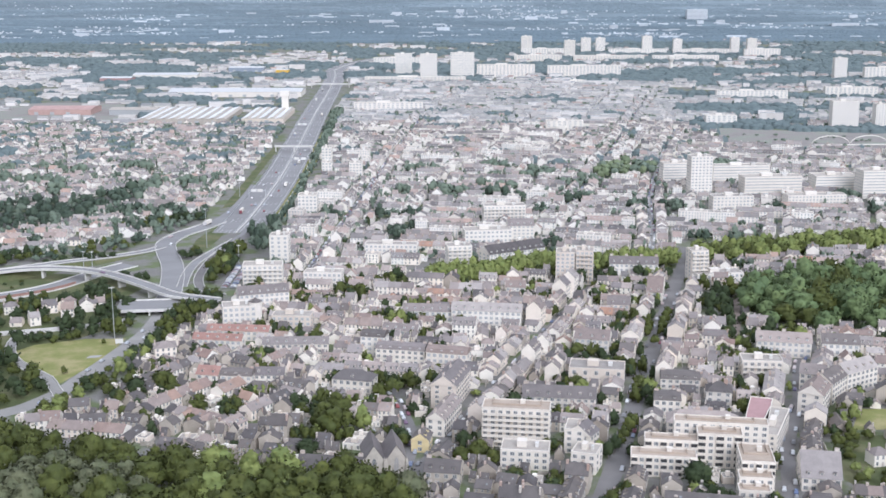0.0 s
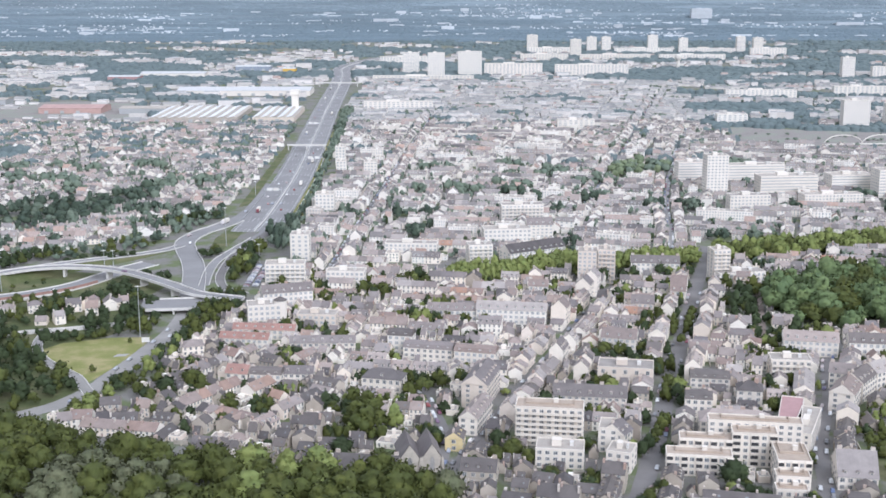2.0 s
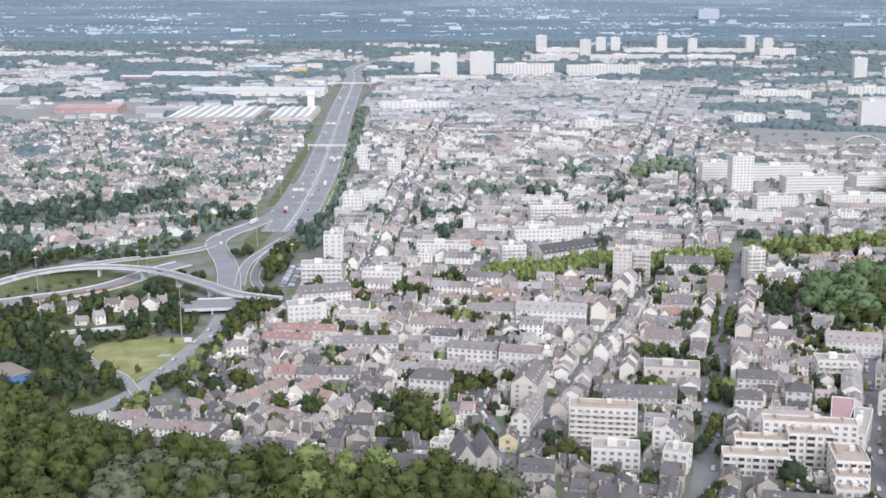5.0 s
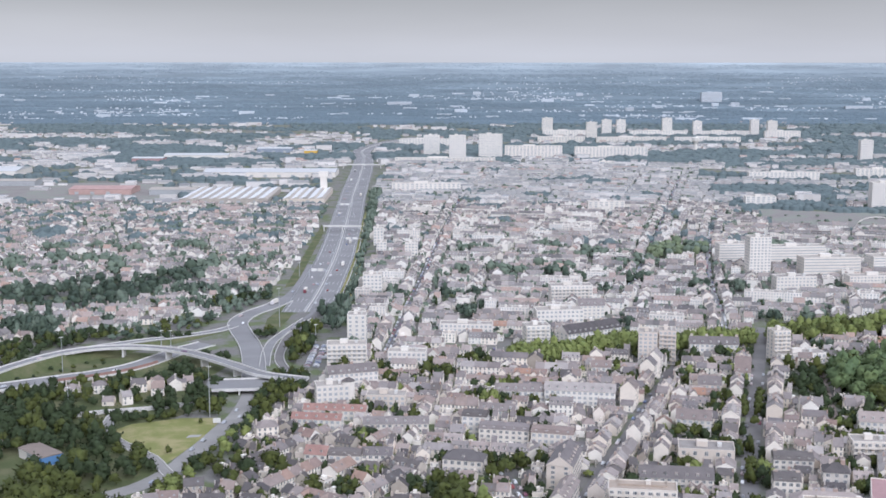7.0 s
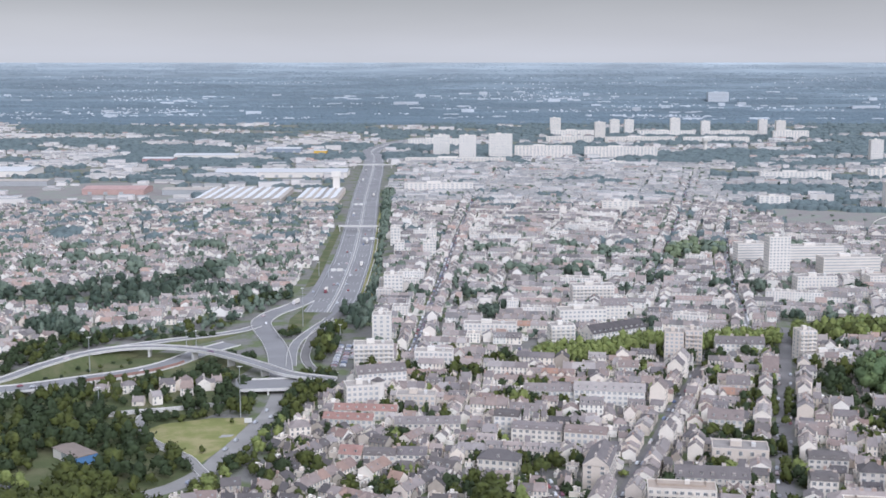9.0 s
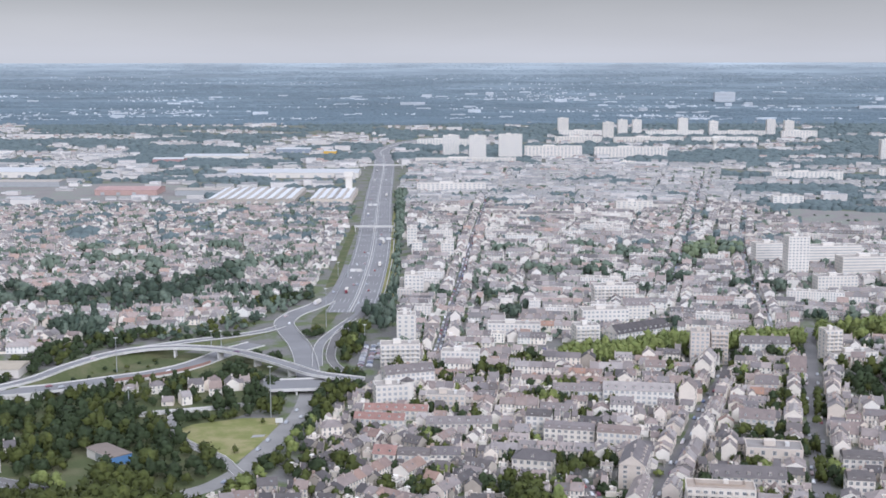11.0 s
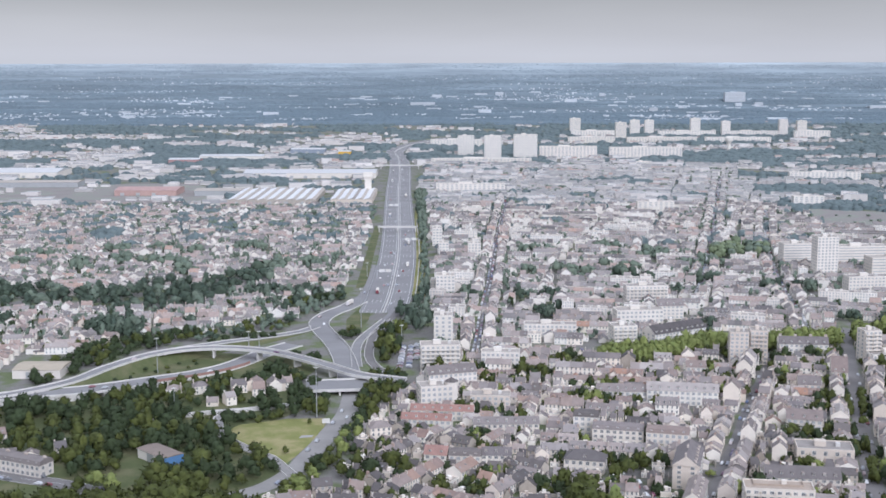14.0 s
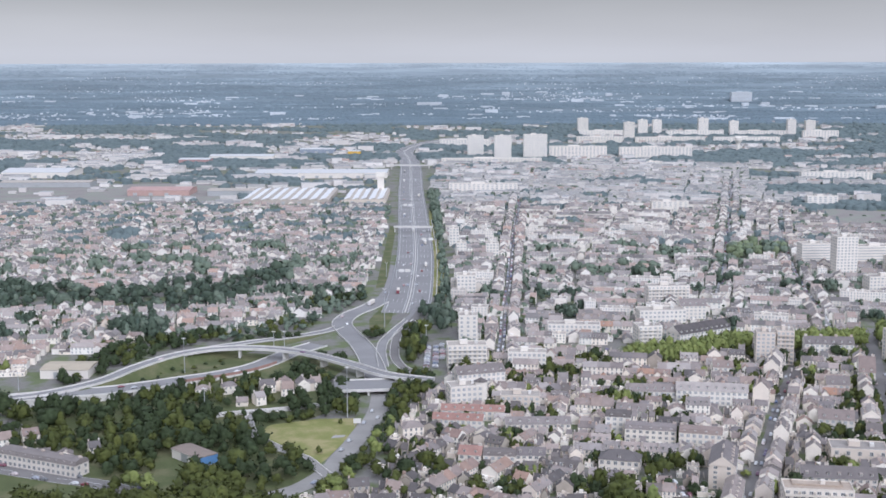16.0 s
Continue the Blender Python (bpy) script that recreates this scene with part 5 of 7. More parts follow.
block("terrace", "long pale stone terrace with slate mansards", -348, 612, 52, 10, 6.5, -25, 2, M_STONEWALL, "mansard", M_SLATE, category="houses")
block("town_house", "ochre-fronted gabled house with dark slate roof", -6, 532, 10, 8, 6, 80, 2, M_OCHRE, "gable", M_OLD, category="house")
block("terrace", "long low hall under dark slate", -49, 497, 28, 11, 5, -8, 2, M_OLDWALL, "gable", M_OLD, category="hall")
block("terrace", "old house with steep dark slate roof", -1, 489, 15, 11, 6.5, -10, 2, M_OLDWALL, "gable", M_OLD, category="house")
block("terrace", "long terrace of houses under salmon clay tiles", -121, 702, 37, 8, 6, -6, 2, M_CREAM, "gable", M_SALMON, category="houses")
block("terrace", "short terrace of houses under salmon clay tiles", -130, 684, 29, 8, 6, -9, 2, M_WHITE, "gable", M_SALMON, category="houses")
block("terrace", "long terrace under grey slate with cream walls", -84, 677, 37, 9, 5.5, 2, 2, M_CREAM, "gable", M_SLATE, category="houses")
block("town_house", "long white house with grey slate roof", -92, 623, 16, 9, 5, -2, 2, M_WHITE, "gable", M_SLATE, category="house")
block("town_house", "pink-roofed house with cream walls", -124, 621, 12, 10, 6, -12, 2, M_CREAM, "gable", M_SALMON, category="house")
block("town_house", "white house with dormers in slate roof", -108.5, 619, 17, 9, 6, -6, 2, M_WHITE, "mansard", M_SLATE, category="house")
block("terrace", "long building under grey slate with skylights", 56.5, 580, 36, 12, 7.5, -8, 3, M_STONEWALL, "gable", M_SLATE, category="houses")
block("town_house", "beige house with broad slate gable", 110, 756, 14, 12, 7, -10, 2, M_BEIGE, "gable", M_SLATE, category="house")
block("town_house", "white gabled hall behind the boulevard", 48, 804, 13, 10, 6, -6, 2, M_WHITE, "gable", M_SLATE, category="house")
block("terrace", "white terrace with grey slate roof and dormers", 121, 606, 20, 11, 8, -8, 3, M_STONEWALL, "mansard", M_OLD, category="houses")
block("town_house", "white three-storey house with slate roof", 136, 584, 12.5, 11, 9, -11, 3, M_STONEWALL, "hip", M_OLD, category="house")
block("town_house", "white house with mansard beside the avenue", 108, 570, 13, 11, 9.5, -9, 3, M_CREAM, "mansard", M_OLD, category="house")
block("terrace", "pale terrace with slate roof and dormers", -24, 656, 28, 10, 8.5, -12, 3, M_CREAM, "mansard", M_SLATE, category="houses")
block("terrace", "tall pale terrace with slate roof and dormers", 1.5, 646, 23, 10, 9.5, -14, 3, M_CREAM, "mansard", M_SLATE, category="houses")
block("town_house", "long low white house with slate roof", -26, 704, 21, 9, 5.5, -14, 2, M_WHITE, "gable", M_SLATE, category="house")
block("apartment_block", "cream warehouse with flat roof", 80, 622, 29, 16, 8, -10, 2, M_BEIGE, "windows", M_FLAT, cols=5)
block("apartment_block", "white gabled block beside the avenue", 58.5, 526, 9, 14, 11, -12, 4, M_WHITE)
block("apartment_block", "white corner block beside the avenue", 68, 528, 10, 12, 9, 60, 3, M_CREAM, "gable", M_SLATE)
block("apartment_block", "white house block with blank front wall", 60, 503, 11, 13, 9, -20, 3, M_WHITE)
block("apartment_block", "long house under big grey slate roof", 157, 483, 16, 22, 6, -10, 2, M_CREAM, "gable", M_SLATE)
block("apartment_block", "long white building with flat roof", -40, 922, 40, 12, 9, -4, 3, M_WHITE)

# groves and big garden trees between the houses
grove = random.Random(23)
GROVES = []
OAKS = [(-52, 571, 7.5, 14), (-46, 552, 6.5, 12), (-58, 562, 6, 11), (-26, 604, 6, 11), (-33, 600, 5, 10), (-60, 520, 6, 11), (-43, 507, 5.5, 10), (14, 519, 4.5, 9), (9, 534, 4, 9), (22, 513, 4.5, 8),
        (30, 494, 4.5, 8), (-7, 559, 4.5, 10), (-121, 582, 6, 10), (-146, 616, 6.5, 11), (-156, 600, 6, 12), (-139, 607, 5, 10), (-17, 612, 5.5, 12), (106, 486, 6.5, 14), (-99, 640, 5, 9), (-92, 634, 4.5, 9)]
for ox, oy, orad, _ in OAKS:
    paint(rect(ox, oy, 1.5 * orad, 1.5 * orad, 0), 2)
for count, (xa, xb, ya, yb), (ra, rb) in ((46, (-160, 330, 560, 860), (6, 12)), (110, (-130, 700, 920, 1700), (6, 14)), (40, (-160, 800, 1700, 2350), (12, 28)), (125, (-800, -225, 900, 1740), (8, 19))):
    for _ in range(count):
        gx, gy, gr = grove.uniform(xa, xb), grove.uniform(ya, yb), grove.uniform(ra, rb)
        if plan_at(gx, gy) == 0 and in_view(gx, gy):
            ring = [(gx + gr * grove.uniform(0.6, 1.5) * math.cos(2 * math.pi * k / 7), gy + gr * grove.uniform(0.5, 1.1) * math.sin(2 * math.pi * k / 7)) for k in range(7)]
            paint(ring, 2, False)
            GROVES.append(ring)
# ---- church ----
church = tagged(new("church"), "grey stone church with two steep gables and slate roof", "church")
church.matrix_basis = pose(-25, 499, 0, 0, 0, 8) @ Matrix.Scale(0.8, 4)
paint(rect(-26, 513, 26, 30, radians(12), 2), 3)
for k, cxx in enumerate((-6.0, 6.0)):
    gc = Geo()
    p = [(cxx - 5.5, 0, 0), (cxx + 5.5, 0, 0), (cxx + 5.5, 24, 0), (cxx - 5.5, 24, 0), (cxx - 5.5, 0, 10), (cxx + 5.5, 0, 10), (cxx + 5.5, 24, 10), (cxx - 5.5, 24, 10), (cxx, 0, 18), (cxx, 24, 18)]
    gc.solid(p, [(0, 1, 5, 8, 4), (1, 2, 6, 5), (2, 3, 7, 9, 6), (3, 0, 4, 7)])
    part("nave_wall", gc, M_STONE, church)
    gc = Geo()
    q = [(cxx - 6, 0.3, 9.4), (cxx, 0.3, 18.2), (cxx + 6, 0.3, 9.4), (cxx - 6, 24.4, 9.4), (cxx, 24.4, 18.2), (cxx + 6, 24.4, 9.4)]
    gc.solid(q + [(a, b, c + 0.35) for a, b, c in q], [(6, 7, 10, 9), (7, 8, 11, 10), (0, 6, 9, 3), (2, 5, 11, 8), (0, 1, 7, 6), (1, 2, 8, 7), (3, 9, 10, 4), (4, 10, 11, 5)])
    part("roof", gc, M_SLATE, church)
    gc = Geo()
    arc = [(cxx + 1.3 * math.cos(a), -0.12, 8.5 + 2.6 * math.sin(a)) for a in [math.pi * i / 8 for i in range(9)]]
    gc.face([(cxx - 1.3, -0.12, 3.2), (cxx + 1.3, -0.12, 3.2), *arc])
    for i in (-1, 0, 1):
        gc.box(cxx + i * 0.85 - 0.1, cxx + i * 0.85 + 0.1, -0.2, 0, 3.2, 10.4, 1)
    part("traceried_window", gc, [M_GLASS, M_STONE], church, "tall pointed window with stone tracery")
    for u in (-5.6, 5.6):
        gc = Geo()
        gc.box(cxx + u - 0.7, cxx + u + 0.7, -1.4, 0.2, 0, 9)
        gc.solid([(cxx + u - 0.7, -1.4, 9), (cxx + u + 0.7, -1.4, 9), (cxx + u + 0.7, 0.2, 9), (cxx + u - 0.7, 0.2, 9), (cxx + u, -0.6, 12)], [(0, 1, 4), (1, 2, 4), (2, 3, 4), (3, 0, 4)])
        part("buttress", gc, M_STONE, church)

# ---- the town, row by row ----
rng = random.Random(7)
old_rng = random.Random(8)
PLACED = []  # kind, x, y, turn, sx, sy, sz
TREES = []   # x, y, radius, height, sort


def try_house(i, x, y, turn, w, sy=1.0, sz=1.0, gap=0.0):
    if i in OLD and old_rng.random() < 0.9 * min(1.0, max(0.72 if x < -62 - 0.3 * (y - 560) and y < 680 else 0.05, (630 - y) / 110)):
        i = OLD[i]
    if y < 548 and i in (4, 10, 17) and x > -150:
        i = 23
    kw, kd = KINDS[i][0], KINDS[i][1]
    c, s = math.cos(turn), math.sin(turn)
    kd *= sy
    for u, v in ((0, 0), (-w / 2 + 0.6, -kd / 2), (w / 2 - 0.6, -kd / 2), (w / 2 - 0.6, kd / 2 - 0.6), (-w / 2 + 0.6, kd / 2 - 0.6)):
        if plan_at(x + u * c - v * s, y + u * s + v * c) != 0:
            return False
    PLACED.append((i, x, y, turn, w / kw, sy, sz))
    return True


def rows(p0, p1, depth, kinds, lo=0.9, hi=1.25, skip=0.06, mixed=False):
    """A terrace of houses from p0 to p1, fronts to the line's right."""
    dx, dy = p1[0] - p0[0], p1[1] - p0[1]
    length = math.hypot(dx, dy)
    if length < 8:
        return
    ux, uy = dx / length, dy / length
    turn = math.atan2(uy, ux)
    s = 0.0
    while s < length - 4:
        i = rng.choice(kinds)
        back = KINDS[i][1] / 2 + rng.uniform(0, 0.8)
        deep, tall = rng.uniform(0.78, 1.02), rng.uniform(lo, hi)
        side = rng.random() < (0.36 if mixed else 0.16) and KINDS[i][0] < 13
        for _ in range(1 if side or KINDS[i][0] > 15 else rng.choice((1, 1, 2, 2, 3) if mixed else (2, 3, 4, 5, 7))):
            if s > length - 4:
                break
            w = KINDS[i][1] if side else KINDS[i][0] * rng.uniform(0.7, 1.0)
            x, y = p0[0] + ux * (s + w / 2) - uy * back, p0[1] + uy * (s + w / 2) + ux * back
            if rng.random() > skip and in_view(x, y):
                if side:
                    try_house(i, x, y, turn + math.pi / 2, KINDS[i][0], 1.0, tall)
                else:
                    try_house(i, x, y, turn, w, deep, tall)
            s += w
        s += 0.0 if rng.random() < 0.75 else rng.uniform(1.5, 5)


def quarter(inside, origin, a1, a2, n1, n2, bu, bv, street, kinds, inner, green, lo, hi, skip=0.06):
    """Blocks of terraces on a skewed street grid; yards hold low buildings and trees."""
    e1 = (math.cos(radians(a1)), math.sin(radians(a1)))
    e2 = (math.sin(radians(a2)), math.cos(radians(a2)))
    at = lambda u, v: (origin[0] + u * e1[0] + v * e2[0], origin[1] + u * e1[1] + v * e2[1])
    us, vs = [0.0], [0.0]
    while len(us) < n1:
        us.append(us[-1] + bu * rng.uniform(0.75, 1.3))
    while len(vs) < n2:
        vs.append(vs[-1] + bv * rng.uniform(0.75, 1.3))
    h = street / 2
    for u0, u1 in zip(us, us[1:]):
        for v0, v1 in zip(vs, vs[1:]):
            c = at((u0 + u1) / 2, (v0 + v1) / 2)
            if not inside(*c) or not in_view(*c, 60):
                continue
            j = [rng.uniform(-1.5, 1.5) for _ in range(4)]
            A, B, C, D = at(u0 + h, v0 + h + j[0]), at(u1 - h, v0 + h + j[1]), at(u1 - h, v1 - h + j[2]), at(u0 + h, v1 - h + j[3])
            for p, q, sk in ((A, B, skip), (C, D, skip), (B, C, 0.55), (D, A, 0.55)):
                rows(p, q, 10, kinds, lo, hi, sk)
            area = (u1 - u0 - street) * (v1 - v0 - street)
            for _ in range(int(area / inner)):
                p = at(rng.uniform(u0 + 16, u1 - 16), (v0 + v1) / 2 + rng.uniform(-3, 3))
                i = rng.choice((8, 13, 8, 0, 21, 4, 13))
                if try_house(i, *p, radians(rng.choice((a1, a1 + 90))) + rng.uniform(-0.1, 0.1), KINDS[i][0] * rng.uniform(0.6, 0.9), 0.7, rng.uniform(0.8, 1.0)):
                    PLAN_CELLS(p, 5)
            for _ in range(int(area / green)):
                p = at(rng.uniform(u0 + 13, u1 - 13), (v0 + v1) / 2 + rng.uniform(-5, 5))
                if plan_at(*p) == 0:
                    TREES.append((*p, rng.uniform(1.6, 3.6), rng.uniform(4, 8.5), rng.choice("LLLDDDG" if p[1] < 880 else "DOOO" if p[1] < 1050 else "O")))


def PLAN_CELLS(p, r):
    paint([(p[0] - r, p[1] - r), (p[0] + r, p[1] - r), (p[0] + r, p[1] + r), (p[0] - r, p[1] + r)], 3, False)


def front_edge(x):
    return 578 - 0.47 * (x + 225) if x < -130 else 520 - 0.3 * (x + 130) if x < -20 else 440


TOWN = (0, 0, 1, 1, 2, 3, 4, 1, 8, 8, 10, 14, 14, 13, 16, 17, 18, 18, 19, 20, 21, 20)
DENSE = (0, 1, 2, 3, 6, 1, 20, 14, 15, 8, 13, 1, 18, 19, 19, 20)
SUBURB = (0, 7, 7, 4, 10, 17, 8, 1, 16, 14, 16, 8, 18, 20, 13)
# along the main streets first
for L, half, kinds in ((L_ave, 6.6, (0, 1, 2, 3, 14, 19, 20, 18, 1, 0)), (L_s1, 2.9, DENSE), (L_s2, 4.8, DENSE), (L_s3, 3.3, TOWN), (L_s4, 2.8, TOWN), (L_s5, 2.8, TOWN)):
    n = sides(L)
    for k in range(0, len(L) - 7, 6):
        r0, r1 = L[k][:2] + n[k] * half, L[k + 6][:2] + n[k + 6] * half
        l0, l1 = L[k][:2] - n[k] * half, L[k + 6][:2] - n[k + 6] * half
        rows(r1, r0, 10, kinds, 0.7, 1.15, 0.06, True)
        rows(l0, l1, 10, kinds, 0.7, 1.15, 0.06, True)
for kind, x, y, turn, sx, sy, sz in PLACED:
    paint(rect(x, y, KINDS[kind][0] * sx, KINDS[kind][1] * sy, turn, 0.8), 3)

# terraces with clay tile roofs, and single coloured houses
for p, q, kinds in (((-186, 548), (-150, 541), (22, 4, 23, 14, 26)),):
    rows(p, q, 10, kinds, 0.7, 0.85, 0.0)
for hk, hx, hy, ha in ((9, -156, 668, 0.3), (7, -172, 616, 0.5), (7, -179, 580, 0.2), (10, -187, 560, 0.1), (22, -176, 557, 0.1), (26, -166, 556, 0.1), (0, -195, 558, 0.3), (4, 46, 684, 0.2), (17, -122, 620, 0.5), (10, -128, 634, 1.3), (4, -12, 742, 0.2), (10, 0, 746, 0.2)):
    try_house(hk, hx, hy, ha, KINDS[hk][0], 1.0, 0.95)
for kind, x, y, turn, sx, sy, sz in PLACED:
    paint(rect(x, y, KINDS[kind][0] * sx, KINDS[kind][1] * sy, turn, 0.8), 3)
near_in = lambda x, y: x > (-205 if y < 575 else -168 if y < 770 else -135) and y > front_edge(x) and y < 862 + 0.27 * max(0, x) and x < 420
near_w = lambda x, y: near_in(x, y) and x < -20 + 0.33 * (y - 480)
near_e = lambda x, y: near_in(x, y) and x >= -20 + 0.33 * (y - 480)
near_d = lambda x, y: near_in(x, y) and x < -62 - 0.3 * (y - 560) and y < 690
quarter(near_d, (-30, 400), 58, -58, 8, 10, 70, 36, 6, TOWN, 420, 45, 0.7, 1.0, 0.14)
quarter(lambda x, y: near_w(x, y) and not near_d(x, y), (-320, 480), -9, 8, 10, 19, 76, 37, 6, TOWN, 420, 45, 0.7, 1.05, 0.14)
quarter(near_e, (-260, 490), -12, 15, 12, 21, 76, 38, 6, TOWN, 420, 45, 0.7, 1.05, 0.14)
far_in = lambda x, y: x > (-128 if y < 1420 else -165) and y > (872 if x < -15 else 905 + 0.29 * max(0, x)) and y < 2400 and (x < 380 or y < 1650 or noise.noise(Vector((x / 170, y / 90, 5.0))) > 0.12)
OUTER = (0, 0, 1, 1, 2, 3, 14, 8, 8, 14, 14, 13, 16, 18, 18, 19, 20, 21, 20, 11, 12, 10)
mid_x = lambda y: 105 + 0.236 * (y - 1094)
sectors = ((lambda x, y: x < -80 + 0.09 * (y - 1150), (-420, 870), -4, 4), (lambda x, y: -80 + 0.09 * (y - 1150) <= x < mid_x(y) and y < 1330, (-420, 900), -8, 8),
           (lambda x, y: -80 + 0.09 * (y - 1150) <= x < mid_x(y) and y >= 1330, (-420, 1330), -12, 13), (lambda x, y: x >= mid_x(y) and y < 1400, (-300, 960), -14, 14), (lambda x, y: x >= mid_x(y) and y >= 1400, (-300, 1440), -14, 16))
for test, o, a1, a2 in sectors:
    quarter(lambda x, y, test=test: far_in(x, y) and test(x, y), o, a1, a2, 18, 50, 80, 38, 7, OUTER, 330, 90, 0.7, 1.05, 0.12)
west_in = lambda x, y: x < (-228 if y < 1080 else -205) and 885 < y < 1750 and (y > 940 or x < -280)
for k, (o, a1, a2) in enumerate((((-1000, 760), 8, -4), ((-1100, 700), -6, 10), ((-1000, 780), 17, 2))):
    quarter(lambda x, y, k=k: west_in(x, y) and int(noise.noise(Vector((x / 150, y / 190, 7.0))) * 4 + 40) % 3 == k, o, a1, a2, 20, 44, 62, 33, 7, SUBURB, 400, 48, 0.7, 0.95, 0.42)


def infill(inside, box, tries, a, kinds, lo, hi, small=1.0):
    """Single houses, sheds and back buildings on the ground that the terraces left free."""
    for _ in range(tries):
        x, y = rng.uniform(box[0], box[1]), rng.uniform(box[2], box[3])
        if not inside(x, y) or not in_view(x, y) or plan_at(x, y) != 0:
            continue
        i = rng.choice(kinds)
        turn = radians(a + rng.choice((0, 90, 0, 90, 180)) + rng.uniform(-8, 8))
        w = KINDS[i][0] * rng.uniform(0.6, 1.05) * small
        if try_house(i, x, y, turn, w, rng.uniform(0.6, 1.0) * small, rng.uniform(lo, hi)):
            paint(rect(x, y, w, KINDS[i][1] * PLACED[-1][5], turn, 0.4), 3)


for kind, x, y, turn, sx, sy, sz in PLACED:
    paint(rect(x, y, KINDS[kind][0] * sx, KINDS[kind][1] * sy, turn, 0.5), 3)
infill(near_in, (-210, 420, 440, 980), 9000, -11, (0, 1, 7, 8, 8, 13, 13, 4, 14, 16, 17, 18, 21), 0.7, 1.05)
infill(near_in, (-210, 420, 440, 980), 16000, -11, (8, 13, 8, 28, 0, 13), 0.7, 1.0, 0.62)
infill(west_in, (-820, -212, 885, 1750), 3500, 5, (0, 7, 8, 16, 14, 4), 0.7, 0.95)
infill(far_in, (-170, 900, 900, 2400), 13000, -10, (0, 1, 8, 8, 13, 13, 4, 14, 11, 12, 16, 18, 20), 0.7, 1.05)
wide_in = lambda x, y: x < -392 and 772 < y < 900 and not (x > -425 and y < 850)
quarter(wide_in, (-800, 760), 6, -4, 9, 6, 52, 30, 6, (7, 10, 13, 8, 4, 20, 13, 17), 300, 60, 0.7, 0.95, 0.2)
near_ramp = lambda x, y: -470 < x < -300 and 925 < y < 1000
quarter(near_ramp, (-520, 925), 6, -4, 6, 4, 52, 30, 6, (7, 10, 20, 18, 4), 300, 60, 0.8, 1.0, 0.1)
for hk, hx, hy, ha in ((16, -251, 766, 0.3), (17, -242, 772, 1.4), (16, -229, 770, 1.9), (0, -221, 774, 0.3), (7, -275, 764, 0.4), (0, -252, 738, 0.5), (8, -262, 736, 0.1), (4, -237, 758, 0.2), (7, -290, 756, 0.1)):
    PLACED.append((hk, hx, hy, ha, 0.9, 0.9, 0.95))
    paint(rect(hx, hy - 4, 14, 18, 0), 3)
for hk, hx, hy, ha in ((10, -368, 662, 0.5), (4, -380, 654, 0.5), (8, -352, 636, 0.3), (0, -326, 640, 0.4), (8, -340, 634, 1.8), (8, -300, 648, 0.2)):
    PLACED.append((hk, hx, hy, ha, 0.9, 0.9, 0.9))
    paint(rect(hx, hy, 14, 12, 0), 3)
PLACED.append((7, 191, 514, 0.2, 0.8, 0.8, 1.0))
for gx, gy in ((176, 492), (181, 497), (178, 504), (180, 520), (184, 530), (179, 533), (188, 540), (196, 543), (181, 545), (190, 498), (186, 488), (186, 551), (190, 560), (194, 570), (185, 562)):
    TREES.append((gx, gy, rng.uniform(2.4, 4.0), rng.uniform(4.5, 8.5), rng.choice("LLDG")))
for hx, hy, ha in ((250, 545, 0.3), (262, 520, 1.1), (280, 548, 0.2), (240, 520, 0.4)):
    PLACED.append((rng.choice((7, 9, 7)), hx, hy, ha, 0.95, 0.95, 1.0))
    paint(rect(hx, hy - 3, 14, 17, 0), 3)

# the far town thins out between woods and fields
far_rng = random.Random(11)
FAR = []
for _ in range(15000):
    y = 1 / far_rng.uniform(1 / 3900, 1 / 2350)
    x = far_rng.uniform(-134 - 0.38 * y, 0.38 * y)
    q = noise.noise(Vector((x / 260, y / 210, 3.1))) + 0.35 * noise.noise(Vector((x / 80, y / 60, 6.1)))
    town = (-0.02 if x < 350 else -0.24) if x > -150 and y < 3000 else -0.1 if y < 3300 else -0.22
    if plan_at(x, y) != 0:
        continue
    if q + town > 0.0:
        if far_rng.random() < 0.3:
            big = far_rng.random() < (0.22 if x < -150 else 0.08)
            FAR.append((far_rng.choice((11, 12, 13)) if big else far_rng.choice(SUBURB), x, y, far_rng.uniform(-0.3, 0.3) + (0 if far_rng.random() < 0.7 else 1.57), far_rng.uniform(1.2, 4.0) if big else far_rng.uniform(0.9, 1.5), far_rng.uniform(0.9, 2.0) if big else 1.0, far_rng.uniform(0.7, 1.0)))
    elif q < (0.04 if x < -150 else 0.16 if x < 350 else 0.3):
        TREES.append((x, y, far_rng.uniform(5, 10), far_rng.uniform(7, 12), "F"))
for _ in range(1500):
    y = far_rng.uniform(1760, 2400)
    x = far_rng.uniform(-134 - 0.38 * y, -250)
    q = noise.noise(Vector((x / 120, y / 60, 9.0)))
    if plan_at(x, y) == 0:
        if q > 0.12:
            TREES.append((x, y, far_rng.uniform(4, 7), far_rng.uniform(7, 12), "F"))
        elif q < -0.12 and far_rng.random() < 0.5:
            FAR.append((far_rng.choice((13, 13, 11, 8, 7)), x, y, far_rng.uniform(-0.1, 0.2), far_rng.uniform(1.0, 3.5), far_rng.uniform(0.9, 1.6), far_rng.uniform(0.8, 1.2)))
for _ in range(90):
    y = far_rng.uniform(2082, 2142)
    TREES.append((far_rng.uniform(-600, -385) - (y - 2082) * 0.4, y, far_rng.uniform(5, 8), far_rng.uniform(8, 13), "F"))
